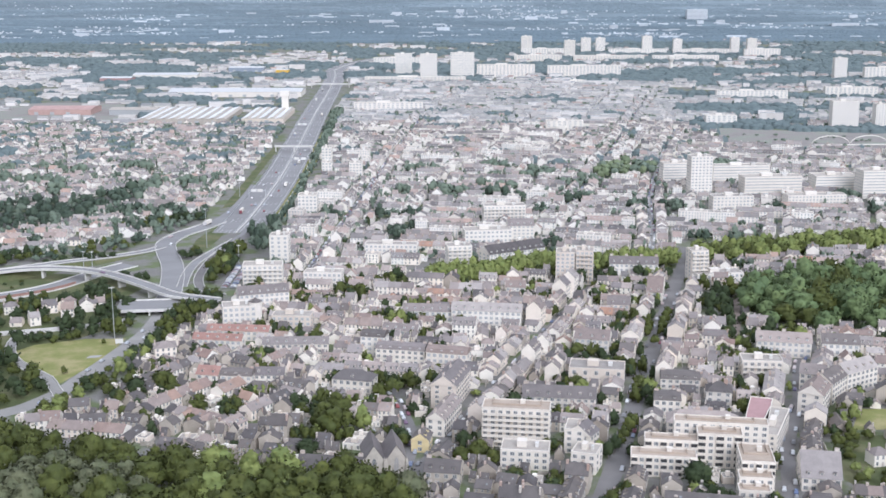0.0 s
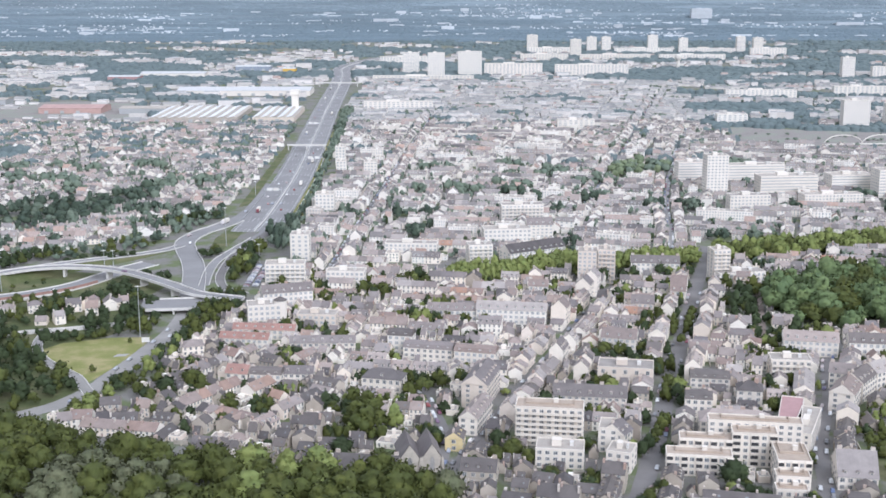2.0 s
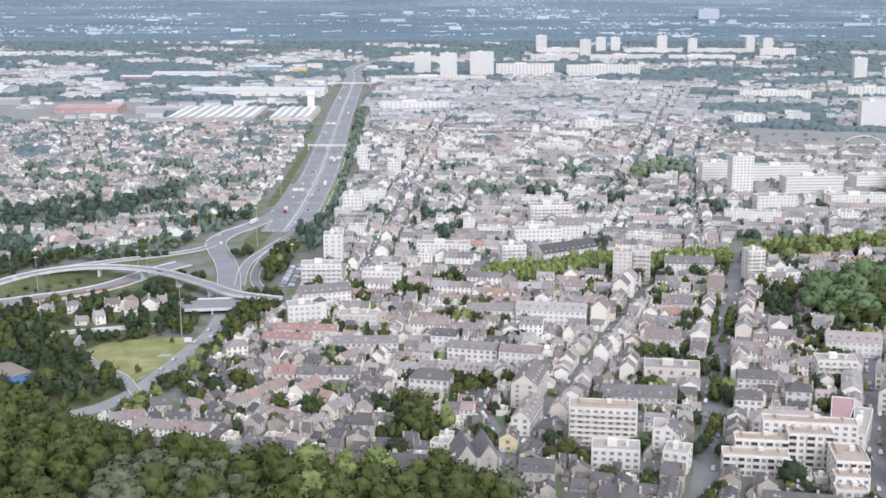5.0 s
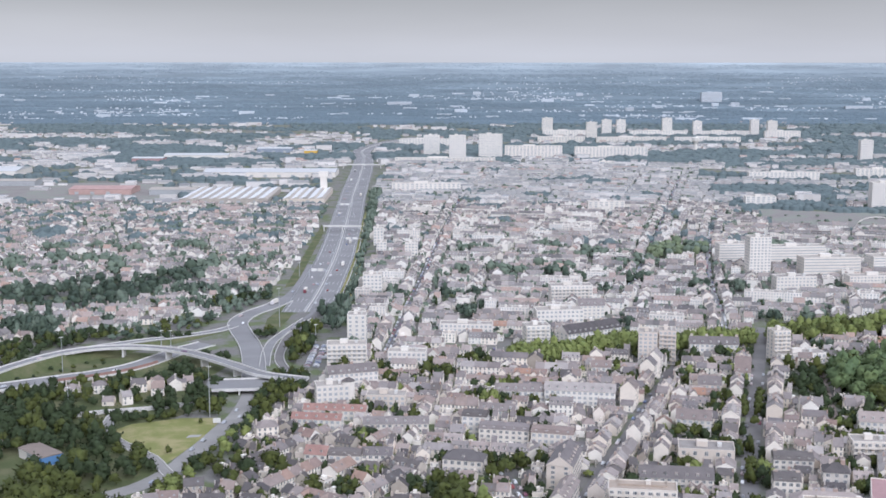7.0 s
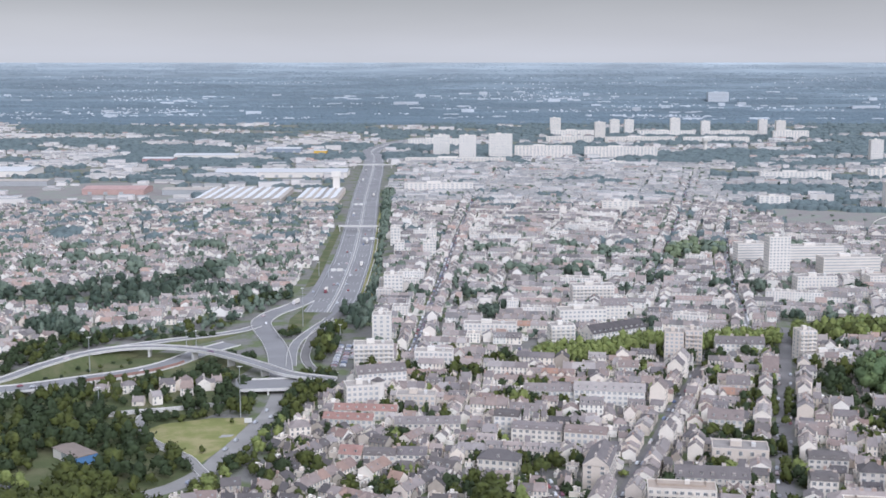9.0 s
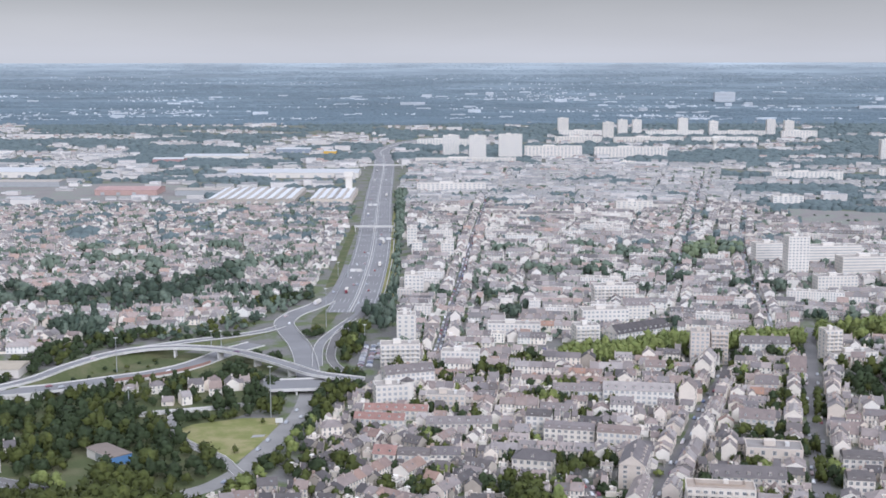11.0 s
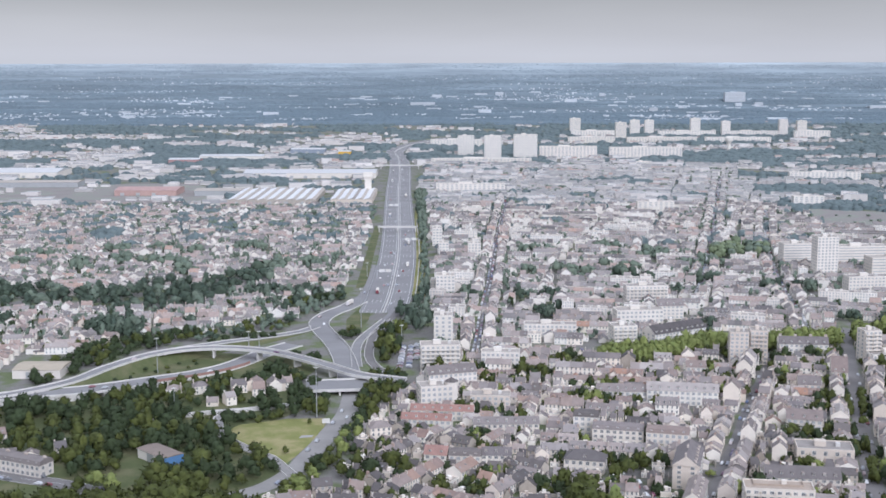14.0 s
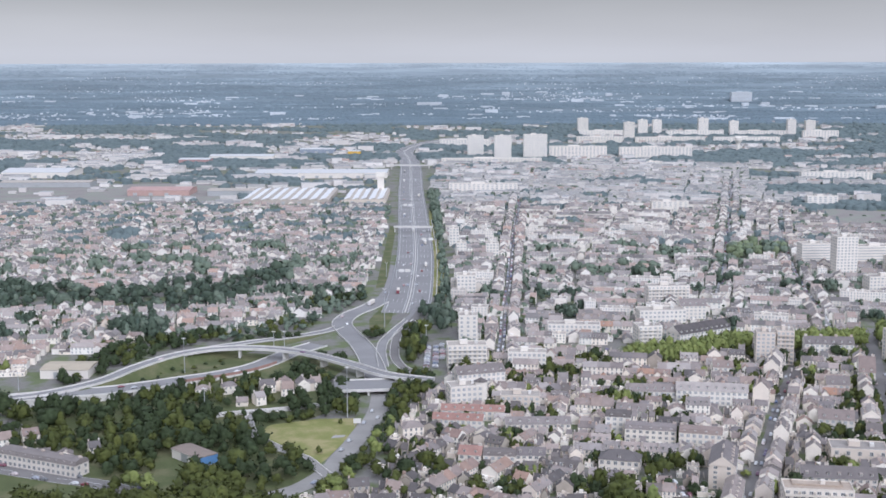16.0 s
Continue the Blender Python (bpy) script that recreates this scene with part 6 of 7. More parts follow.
for _ in range(70):
    x, y = far_rng.uniform(-870, -500), far_rng.uniform(1805, 2050)
    if noise.noise(Vector((x / 90, y / 50, 4.0))) > 0.1:
        FAR.append((far_rng.choice((13, 11, 8, 21)), x, y, far_rng.uniform(-0.1, 0.1), far_rng.uniform(0.8, 2.2), far_rng.uniform(0.8, 1.5), far_rng.uniform(0.6, 0.9)))
RISE = []
hamlet = lambda x, y: noise.noise(Vector((x / 420, y / 42, 1.0))) + 0.7 * noise.noise(Vector((x / 900, y / 90, 4.0)))
rise_at = lambda: 3920 + 800 * far_rng.random()
for _ in range(6500):
    y = rise_at()
    x = far_rng.uniform(-134 - 0.38 * y, 0.38 * y)
    if hamlet(x, y) > 0.16 + 0.3 * far_rng.random():
        k = 1.0 - 0.55 * (y - 3900) / 1050
        RISE.append((far_rng.choice((7, 10, 13, 0, 8)), x, y, land(x, y) - 0.5, far_rng.uniform(-0.3, 0.3), far_rng.uniform(0.4, 0.9) * k, 0.8, far_rng.uniform(0.4, 0.75) * k))
for _ in range(170):
    y = 3940 + 520 * far_rng.random()
    x = far_rng.uniform(-134 - 0.38 * y, 0.38 * y)
    if hamlet(x, y) > 0.0:
        RISE.append((13, x, y, land(x, y) - 0.5, far_rng.uniform(-0.1, 0.1), far_rng.uniform(1.5, 5.5), 1.0, far_rng.uniform(0.9, 1.6)))
for x, y, w in ((708, 3950, 4.5), (920, 3955, 4.5), (-207, 4250, 6.0), (0, 4120, 3.0), (1330, 4180, 6.5), (560, 4150, 2.0), (300, 4300, 3.0), (-700, 4080, 3.5), (-1150, 4020, 3.0), (860, 4230, 1.6), (930, 4240, 2.0), (-160, 4380, 2.5), (60, 4420, 2.0), (420, 4400, 1.5), (1400, 4320, 2.0)):
    RISE.append((12, x, y, land(x, y) - 1, 0.0, w, 1.2, 0.9))

PLACED.sort(key=lambda q: math.hypot(q[1] + 60, q[2]))
for q in PLACED[:340]:
    house_thing(q[0], pose(q[1], q[2], 0, 0, 0, math.degrees(q[3]) + (180 if math.cos(q[3]) < -0.2 else 0)) @ Matrix.Diagonal((q[4], q[5], q[6], 1)))
rest = [(i, x, y, 0, a, sx, sy, sz) for i, x, y, a, sx, sy, sz in PLACED[340:]]
north = lambda q: q[2] + 90 * math.sin(q[1] * 12.9 + q[2] * 7.3) > 900
scatter("terraced_houses", PROTOS, [q for q in rest if not north(q)], MATS, "rows of cream town houses under grey slate roofs", "houses")
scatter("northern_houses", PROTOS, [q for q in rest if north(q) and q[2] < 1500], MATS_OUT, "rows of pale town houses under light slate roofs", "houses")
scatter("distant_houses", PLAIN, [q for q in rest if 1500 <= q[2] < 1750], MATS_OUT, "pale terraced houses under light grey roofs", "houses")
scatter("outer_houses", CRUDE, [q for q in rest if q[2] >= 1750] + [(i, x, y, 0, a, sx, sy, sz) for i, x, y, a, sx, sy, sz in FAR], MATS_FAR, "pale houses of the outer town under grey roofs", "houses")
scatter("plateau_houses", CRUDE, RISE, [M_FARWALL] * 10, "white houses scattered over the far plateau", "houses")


# ---- trees ----
def crown_geo(seed, lobes, sub, leaves, tall=1.0, leaf=0.16):
    """A crown about the origin, radius and half-height near 1: uneven boughs under loose sprays of leaves, shaded as one soft mass."""
    r = random.Random(seed)
    out = Geo()
    out.n = []
    off = Vector((seed * 3.7, seed * 1.3, 0))
    for k in range(lobes):
        a = 2 * math.pi * (k + r.uniform(-0.3, 0.3)) / max(1, lobes - 1)
        rad = (r.uniform(0.42, 0.58) if lobes < 6 else r.uniform(0.22, 0.46)) if lobes > 1 else 0.9
        out_r = 0.48 if lobes < 6 else r.uniform(0.2, 0.66)
        a *= 1.0 if lobes < 6 else 2.4
        c = Vector((out_r * math.cos(a), out_r * math.sin(a), r.uniform(-0.38, 0.5 - 0.5 * out_r))) if k < lobes - 1 and lobes > 1 else Vector((0, 0, 0.42 if lobes > 1 else 0))
        bm = bmesh.new()
        bmesh.ops.create_icosphere(bm, subdivisions=sub, radius=1.0)
        for v in bm.verts:
            n = noise.noise(v.co * 2.3 + off + c * 5) * 0.42 + noise.noise(v.co * 6.0 + off + c * 3) * 0.3
            v.co = c + v.co * rad * (1 + n)
            v.co.z *= tall
        bm.verts.ensure_lookup_table()
        out.solid([tuple(v.co) for v in bm.verts], [tuple(v.index for v in f.verts) for f in bm.faces])
        pts = [v.co.copy() for v in bm.verts]
        bm.free()
        soft = lambda p: tuple(((p - c).normalized() * 0.5 + (p - Vector((0, 0, -0.35))).normalized() * 0.85).normalized())
        out.n.extend(soft(p) for p in pts)
        for _ in range(leaves):
            q = r.choice(pts)
            n = (Vector(soft(q)) + Vector((r.uniform(-1, 1), r.uniform(-1, 1), r.uniform(-1, 1))) * 0.55).normalized()
            p = q + (q - c).normalized() * r.uniform(-0.04, 0.24 if lobes > 6 else 0.16)
            u = n.cross(Vector((r.uniform(-1, 1), r.uniform(-1, 1), r.uniform(-1, 1)))).normalized() * leaf * r.uniform(0.6, 1.4)
            w = n.cross(u).normalized() * leaf * r.uniform(0.5, 1.1)
            quad = [p - w, p + u * 0.8 + w * 0.3, p + w, p - u]
            if (quad[1] - quad[0]).cross(quad[2] - quad[0]).dot(n) < 0:
                quad.reverse()
            out.face([tuple(a) for a in quad])
            tone = (Vector(soft(p)) + Vector((r.uniform(-1, 1), r.uniform(-1, 1), r.uniform(-1, 1))) * 0.25).normalized()
            out.n.extend([tuple(tone)] * 4)
    return out


RICH = [crown_geo(20 + i, 21, 1, 104, (1.0, 0.95, 1.15)[i % 3], 0.07) for i in range(6)]
YARD = [crown_geo(80 + i, 4, 1, 22, (1.0, 0.9, 1.2)[i % 3], 0.2) for i in range(6)]
SMALL = [crown_geo(90 + i, 2, 1, 6, (1.0, 0.9, 1.2)[i % 3], 0.3) for i in range(6)]
MID = [crown_geo(40 + i, 8, 1, 36, (1.0, 0.9, 1.2)[i % 3], 0.12) for i in range(5)]
TINY = [crown_geo(70 + i, 1, 1, 8, 0.8, 0.4) for i in range(4)]
TRUNK = Geo()
for i in range(7):
    a, b = 2 * math.pi * i / 7, 2 * math.pi * (i + 1) / 7
    for (r0, z0), (r1, z1) in (((0.075, 0), (0.05, 0.1)), ((0.05, 0.1), (0.03, 0.6))):
        TRUNK.face(((r0 * math.cos(a), r0 * math.sin(a), z0), (r0 * math.cos(b), r0 * math.sin(b), z0), (r1 * math.cos(b), r1 * math.sin(b), z1), (r1 * math.cos(a), r1 * math.sin(a), z1)))
for a in (0.4, 2.5, 4.4):
    TRUNK.solid([(0.03, 0, 0.35), (-0.03, 0, 0.35), (0, 0.03, 0.35), (0.22 * math.cos(a), 0.22 * math.sin(a), 0.75)], [(0, 1, 3), (1, 2, 3), (2, 0, 3)])
TRUNK_MESH = TRUNK.mesh("trunk", [M_BARK])
TREE_MASTER = {}
SORTS = {"H": (M_HAZEDARK, "dark green trees with dense rounded crowns"), "B": (M_PARKLEAF, "tall green park trees with rounded crowns"), "P": (M_PALELEAF, "pale green trees with light airy crowns"), "O": (M_HAZEDLEAF, "grey-green garden trees with soft crowns"), "L": (M_LEAF, "broad green tree with rounded leafy crown"), "G": (M_LIME, "bright yellow-green tree with full crown"), "W": (M_WILLOW, "silvery grey-green willow with soft crown"), "D": (M_DARK, "dark green tree with dense crown")}
CROWNS = {(s, i): q.mesh("crown", [SORTS[s][0]], True) for s in "LGWD" for i, q in enumerate(RICH)}


def tree_thing(x, y, r, h, sort, k):
    m = pose(x, y, 0, 0, 0, (k * 67) % 360) @ Matrix.Diagonal((r, r, h, 1))
    if (sort, k % 5) in TREE_MASTER:
        return copy_at(TREE_MASTER[(sort, k % 5)], m)
    ob = tagged(new("tree"), SORTS[sort][1], "tree", "trees near the river and park")
    part("trunk", TRUNK_MESH, None, ob)
    part("crown", CROWNS[(sort, k % 5)], None, ob, "", pose(0, 0, 0.58) @ Matrix.Diagonal((1, 1, 0.46, 1)))
    TREE_MASTER[(sort, k % 5)] = ob
    ob.matrix_basis = m
    return ob


def fill(poly, gap, radius, height, sorts, seed):
    r = random.Random(seed)
    p = np.array(poly)
    lo, hi = p.min(0), p.max(0)
    got = []
    for _ in range(int((hi[0] - lo[0]) * (hi[1] - lo[1]) / gap ** 2 * 5)):
        x, y = r.uniform(lo[0], hi[0]), r.uniform(lo[1], hi[1])
        odd = False
        for (ax, ay), (bx, by) in zip(poly, poly[1:] + poly[:1]):
            if (ay > y) != (by > y) and x < (bx - ax) * (y - ay) / (by - ay) + ax:
                odd = not odd
        if odd and plan_at(x, y) in (0, 2) and all((x - a) ** 2 + (y - b) ** 2 > gap * gap for a, b in got):
            got.append((x, y))
            k = r.uniform(0.75, 1.25)
            TREES.append((x, y, r.uniform(*radius) * k, r.uniform(*height) * k, r.choice(sorts)))


FILL = {}
FILL["front"] = (9.0, (6.6, 9.2), (14, 18), "LLGLGWL")
FILL["river"] = (8.5, (4.0, 6.8), (8, 14), "DDLD")
FILL["river_low"] = (9.0, (4, 6.2), (8, 13), "LDDDLDD")
FILL["mid_wood"] = (8.0, (4.0, 5.8), (8, 12), "DLDL")
FILL["terrace_side"] = (6.0, (3.6, 5.0), (8, 12), "DLL")
FILL["road_front"] = (8.5, (4.4, 6.2), (8, 12), "LGG")
FILL["pocket_mid"] = (6.5, (3.0, 4.2), (6, 9), "DDLL")
FILL["ramp_low"] = (7.0, (2.0, 3.0), (3, 5), "DDL")
FILL["loop_hedge"] = (4.5, (2.6, 3.6), (4, 6), "DLD")
FILL["tip_bush"] = (4.5, (2.8, 4.0), (4.5, 6.5), "GLG")
FILL["bank"] = (6.5, (3.5, 5), (7, 10), "LDD")
FILL["suburb"] = (9.5, (4.2, 6.8), (7, 12), "HHHO")
FILL["suburb_strip"] = (7.0, (3.6, 5.2), (7, 11), "HLO")
FILL["ramp"] = (6.5, (3.5, 5), (6, 9), "DDL")
FILL["between_ramps"] = (8.0, (1.4, 2.4), (2.0, 3.2), "DDL")
FILL["terrace_back"] = (7.0, (3.0, 4.8), (6, 10), "DLDL")
FILL["terrace_front"] = (7.0, (3.6, 5.2), (7, 11), "DDL")
FILL["lawn_front"] = (6.5, (3.4, 5.0), (6, 10), "DLD")
FILL["motorway_edge"] = (5.0, (2.4, 3.6), (6, 9), "HOO")
FILL["conifers"] = (7.5, (3.4, 4.8), (9, 15), "HHHO")
FILL["ramp_head"] = (6.0, (2.6, 4.2), (4, 7), "HOL")
FILL["slip_side"] = (6.5, (2.8, 4.4), (4, 8), "HOO")
FILL["motorway_copse"] = (7.5, (4.4, 6.2), (9, 14), "LLDG")
FILL["station_edge"] = (6.0, (3.4, 4.6), (7, 10), "LDL")
FILL["road_edge"] = (5.0, (2.6, 3.8), (5, 8), "LGD")
FILL["pocket_edge"] = (6, (3, 4.6), (6, 9), "DDL")
FILL["pocket_side"] = (5.5, (3, 4.2), (6, 9), "DL")
FILL["bank_up"] = (6.5, (3.5, 5), (6, 9), "LDD")
FILL["boulevard_west"] = (3.1, (4.6, 5.2), (11.4, 12.2), "GGG")
FILL["boulevard_mid"] = (3.1, (4.6, 5.2), (11.8, 12.6), "GGG")
FILL["boulevard_east"] = (3.7, (5.0, 6.0), (12.4, 13.6), "GGGGL")
FILL["park"] = (11.5, (7.5, 11.5), (14, 22), "BBBBL")
FILL["square"] = (9, (4.2, 5.4), (9, 12), "LD")
FILL["garden_mid"] = (9, (6, 7.5), (11, 14), "LLG")
FILL["hospital_garden"] = (9, (4.5, 6), (10, 13), "PPO")
FILL["yard_park"] = (8, (5, 7), (8, 12), "F")
FILL["far_park"] = (9, (6, 8), (9, 13), "F")
for k, (gap, rad, hgt, sorts) in FILL.items():
    fill(WOODS[k], gap, rad, hgt, sorts, len(k) * 7 + ord(k[0]))
for k, ring in enumerate(GROVES):
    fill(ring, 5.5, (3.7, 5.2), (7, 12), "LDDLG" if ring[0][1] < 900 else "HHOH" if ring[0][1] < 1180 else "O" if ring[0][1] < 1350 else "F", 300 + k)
for x, y in ((64, 464), (68, 470), (73, 520), (77, 527), (80, 533), (83, 541), (86, 550), (89, 556), (96, 594), (98, 602), (101, 612), (107, 640), (109, 650), (122, 690), (129, 712), (132, 722), (136, 736), (139, 748)):
    TREES.append((x, y, rng.uniform(2.8, 4.2), rng.uniform(7, 10), rng.choice("LLD")))
for _ in range(2600):
    y = rng.uniform(1650, 2400)
    x = rng.uniform(380, 0.38 * y)
    if plan_at(x, y) == 0 and noise.noise(Vector((x / 170, y / 90, 5.0))) < 0.0 and noise.noise(Vector((x / 120, y / 60, 15.0))) > -0.1:
        TREES.append((x, y, rng.uniform(4, 7), rng.uniform(7, 11), "F"))
for inside, box, tries in ((near_in, (-210, 420, 440, 980), 1500), (west_in, (-820, -212, 885, 1750), 2600), (far_in, (-170, 900, 900, 2400), 5200)):
    for _ in range(tries):
        x, y = rng.uniform(box[0], box[1]), rng.uniform(box[2], box[3])
        if inside(x, y) and in_view(x, y) and plan_at(x, y) == 0:
            TREES.append((x, y, rng.uniform(1.6, 3.4), rng.uniform(3.5, 8), rng.choice("LLDDG" if y < 880 else "HHHO" if y < 1150 else "O" if y < 1350 else "F")))
single = [(-190, 612, 2.4, 5), (-188, 617, 2.2, 4.6), (-186, 622, 2.4, 5), (-182, 629, 2.0, 4.2), (-181, 641, 2.6, 5), (-176, 648, 3, 5.5), (-175, 671, 2.8, 5.5), (-161, 589, 4.2, 10), (-154, 597, 3.6, 8), (-147, 614, 4, 8), (-164, 569, 3.4, 7), (-156, 573, 3.6, 7), (-205, 641, 2.0, 4.5), (-198, 695, 1.4, 3.6)]
single += [(-192, 940, 5, 6), (-189, 928, 4, 5), (-120, 560, 4, 8), (-100, 575, 4, 9), (58, 535, 4, 9), (-60, 640, 4, 9), (16, 520, 5, 10), (8, 515, 4.5, 9), (62, 560, 4, 10), (160, 650, 5, 11), (170, 655, 5, 11)]
for _ in range(60):
    x, y = rng.uniform(365, 560), rng.uniform(1510, 1640)
    if noise.noise(Vector((x / 40, y / 25, 2.0))) > 0.05:
        TREES.append((x, y, rng.uniform(1.6, 3.2), rng.uniform(2, 4), "O"))
TREES.extend((x, y, r, h, "L") for x, y, r, h in single)
TREES.extend((x, y, r, h, "LLD"[k % 3]) for k, (x, y, r, h) in enumerate(OAKS))
TREES.extend((-99 + 43 * k / 12, 803 + 15.5 * k / 12, 2.6, 6.5, "D") for k in range(13))
TREES.extend(((-247, 583, 6.5, 12, "G"), (-239, 580, 6, 11, "G"), (-255, 588, 5, 9, "L"), (-291, 587, 5.5, 10, "G"), (-283, 583, 5, 9, "G"), (-300, 584, 4, 7, "L"), (-293, 630, 3.4, 7, "D"), (-285, 632, 3.2, 8, "D"), (-279, 611, 4.4, 8, "D"), (-172, 604, 4.2, 8, "L"), (-166, 596, 4.5, 8, "D"), (-158, 612, 4, 8, "D"), (-168, 640, 3.6, 7, "D"), (-160, 650, 3.4, 6, "L"), (-150, 578, 4, 8, "D"), (-190, 586, 5, 7, "G"), (-197, 582, 4.5, 6, "L"), (-263, 600, 6.5, 12, "D")))
# bushes on the banks of the junction
for x, y, r in ((-231, 1056, 6), (-222, 1058, 6.5), (-214, 1066, 5), (-238, 1050, 5), (-197, 916, 5), (-191, 916, 4.5), (-187, 925, 4), (-214, 846, 4.5), (-210, 852, 3.5), (-231, 849, 4), (-226, 853, 4.5), (-233, 803, 6), (-238, 813, 5), (-234, 828, 4.5), (-228, 812, 5),
                (-277, 915, 4), (-270, 909, 4.5), (-263, 906, 4.5), (-256, 911, 4.5), (-250, 916, 4), (-284, 905, 4), (-292, 892, 4), (-220, 800, 4.5), (-214, 792, 4), (-226, 795, 5)):
    TREES.append((x, y, r, r * 1.6, "D"))

# trees taken out so that the hall's blue end shows to the camera
TREES = [q for q in TREES if not (-286 < q[0] < -244 and 606 < q[1] < 634)]
shade = random.Random(31)
TREES = [(x, y, r, h, (shade.choice("LLLL") if x < -178 or y > 498 else shade.choice("WWWL") if x < -134 else shade.choice("LLLLW") if x < -110 else shade.choice("LLLLGL"))) if y < 600 and plan_at(x, y) == 2 and y < front_edge(x) + 5 and x < -8 else (x, y, r, h, s) for x, y, r, h, s in TREES]
TREES.sort(key=lambda q: math.hypot(q[0] + 60, q[1]))
close, others = TREES[:360], TREES[360:]
for k, (x, y, r, h, s) in enumerate(close):
    tree_thing(x, y, r, h, s if s in "LGWD" else "D", k)
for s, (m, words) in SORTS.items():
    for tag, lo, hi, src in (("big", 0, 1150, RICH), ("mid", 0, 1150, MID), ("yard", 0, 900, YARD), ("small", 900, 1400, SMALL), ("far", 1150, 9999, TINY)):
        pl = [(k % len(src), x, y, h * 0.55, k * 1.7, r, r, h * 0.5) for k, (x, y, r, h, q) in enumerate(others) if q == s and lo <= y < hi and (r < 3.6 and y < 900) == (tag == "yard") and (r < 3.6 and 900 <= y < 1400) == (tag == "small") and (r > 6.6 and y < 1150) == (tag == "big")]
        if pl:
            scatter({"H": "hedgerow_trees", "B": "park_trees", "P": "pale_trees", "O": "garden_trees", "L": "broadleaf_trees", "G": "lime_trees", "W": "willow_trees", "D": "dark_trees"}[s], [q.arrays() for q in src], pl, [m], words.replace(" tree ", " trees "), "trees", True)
dome = Geo()
ring = lambda r, z, turn: [(r * math.cos(math.pi * (k + turn) / 3), r * math.sin(math.pi * (k + turn) / 3), z) for k in range(6)]
dome.solid(ring(1.0, 0.0, 0.0) + ring(0.8, 0.62, 0.4) + [(0.1, -0.05, 1.0)], [(k, (k + 1) % 6, 6 + (k + 1) % 6, 6 + k) for k in range(6)] + [(6 + k, 6 + (k + 1) % 6, 12) for k in range(6)])
DOME = dome.arrays()
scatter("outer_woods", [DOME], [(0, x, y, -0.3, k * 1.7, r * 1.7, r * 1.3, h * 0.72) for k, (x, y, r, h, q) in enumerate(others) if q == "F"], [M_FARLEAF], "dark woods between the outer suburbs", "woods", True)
PLAT = []
for _ in range(60000):
    y = 3780 + 1160 * far_rng.random()
    x = far_rng.uniform(-134 - 0.38 * y, 0.38 * y)
    woods = noise.noise(Vector((x / 700, y / 50, 8.0))) + 0.5 * noise.noise(Vector((x / 160, y / 22, 2.0))) - 0.6 * hamlet(x, y)
    if y < 4010 or woods > -0.05 + 0.3 * (far_rng.random() - 0.5):
        k = 1.0 - 0.6 * max(0.0, y - 3900) / 1050
        r = far_rng.uniform(4, 8) * k
        PLAT.append((0, x, y, land(x, y) - 0.4, far_rng.uniform(-0.3, 0.3), r * far_rng.uniform(1.0, 3.0), r, far_rng.uniform(2.0, 4.5) * k * (2.0 if y < 3950 else 1.0)))
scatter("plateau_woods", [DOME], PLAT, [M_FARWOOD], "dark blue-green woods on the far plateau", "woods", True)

# ---- bridges, masts, signs ----


def bridge(label, p0, p1, width, z, piers):
    line = curve_points([(*p0, z), (*p1, z)], 10.0)
    ob = tagged(new("road_bridge"), label, "bridge")
    part("deck", ribbon(line, -width / 2, width / 2, 0, 0.9), M_CONC, ob)
    part("carriageway", ribbon(line, -width / 2 + 0.8, width / 2 - 0.8, 0.05, 0.0), M_MOTOR, ob, "grey asphalt carriageway")
    for off in (-width / 2 + 0.2, width / 2 - 0.2):
        part("parapet", ribbon(line, off - 0.15, off + 0.15, 1.0, 1.05), M_CONC, ob, "pale concrete parapet")
    for q in piers:
        a = np.array(p0) + (np.array(p1) - np.array(p0)) * q
        gq = Geo()
        gq.box(-0.6, 0.6, -width / 2 + 1, width / 2 - 1, 0, z - 0.9)
        part("pier", gq, M_CONC, ob, "", pose(a[0], a[1], 0, 0, 0, math.degrees(math.atan2(p1[1] - p0[1], p1[0] - p0[0]))))
    return ob


bridge("slim concrete footbridge over the motorway", (-203, 1488), (-156, 1486), 3.6, 6.5, (0.03, 0.5, 0.97))
bridge("broad concrete deck over the sunken road", (-208, 766), (-166, 771), 26, 3.6, (0.04, 0.5, 0.96))
bridge("pale concrete bridge over the far motorway", (-250, 2330), (-170, 2326), 7, 7.0, (0.06, 0.5, 0.94))


def mast(x, y, h, label="tall galvanised motorway lighting mast", group="lighting masts", arm=1.6):
    ob = tagged(new("lighting_mast"), label, "lamp post", group)
    ob.matrix_basis = pose(x, y, 0)
    gq = Geo()
    for i in range(8):
        a, b = 2 * math.pi * i / 8, 2 * math.pi * (i + 1) / 8
        gq.face(((0.32 * math.cos(a), 0.32 * math.sin(a), 0), (0.32 * math.cos(b), 0.32 * math.sin(b), 0), (0.14 * math.cos(b), 0.14 * math.sin(b), h), (0.14 * math.cos(a), 0.14 * math.sin(a), h)))
    part("pole", gq, M_STEEL, ob)
    for i in range(4):
        gq = Geo()
        gq.box(0.1, arm, -0.25, 0.25, h - 0.35, h - 0.05)
        part("lamp_head", gq, M_FRAME, ob, "pale lamp head", pose(0, 0, 0, 0, 0, 90 * i + 20))
    return ob


for mx, my, mh in ((-314, 814, 24), (-282, 720, 15), (-195, 708, 31), (-186, 955, 31), (-264, 888, 12), (-255, 879, 14), (-411, 768, 12), (-196, 1180, 14), (-152, 900, 14)):
    mast(mx, my, mh)


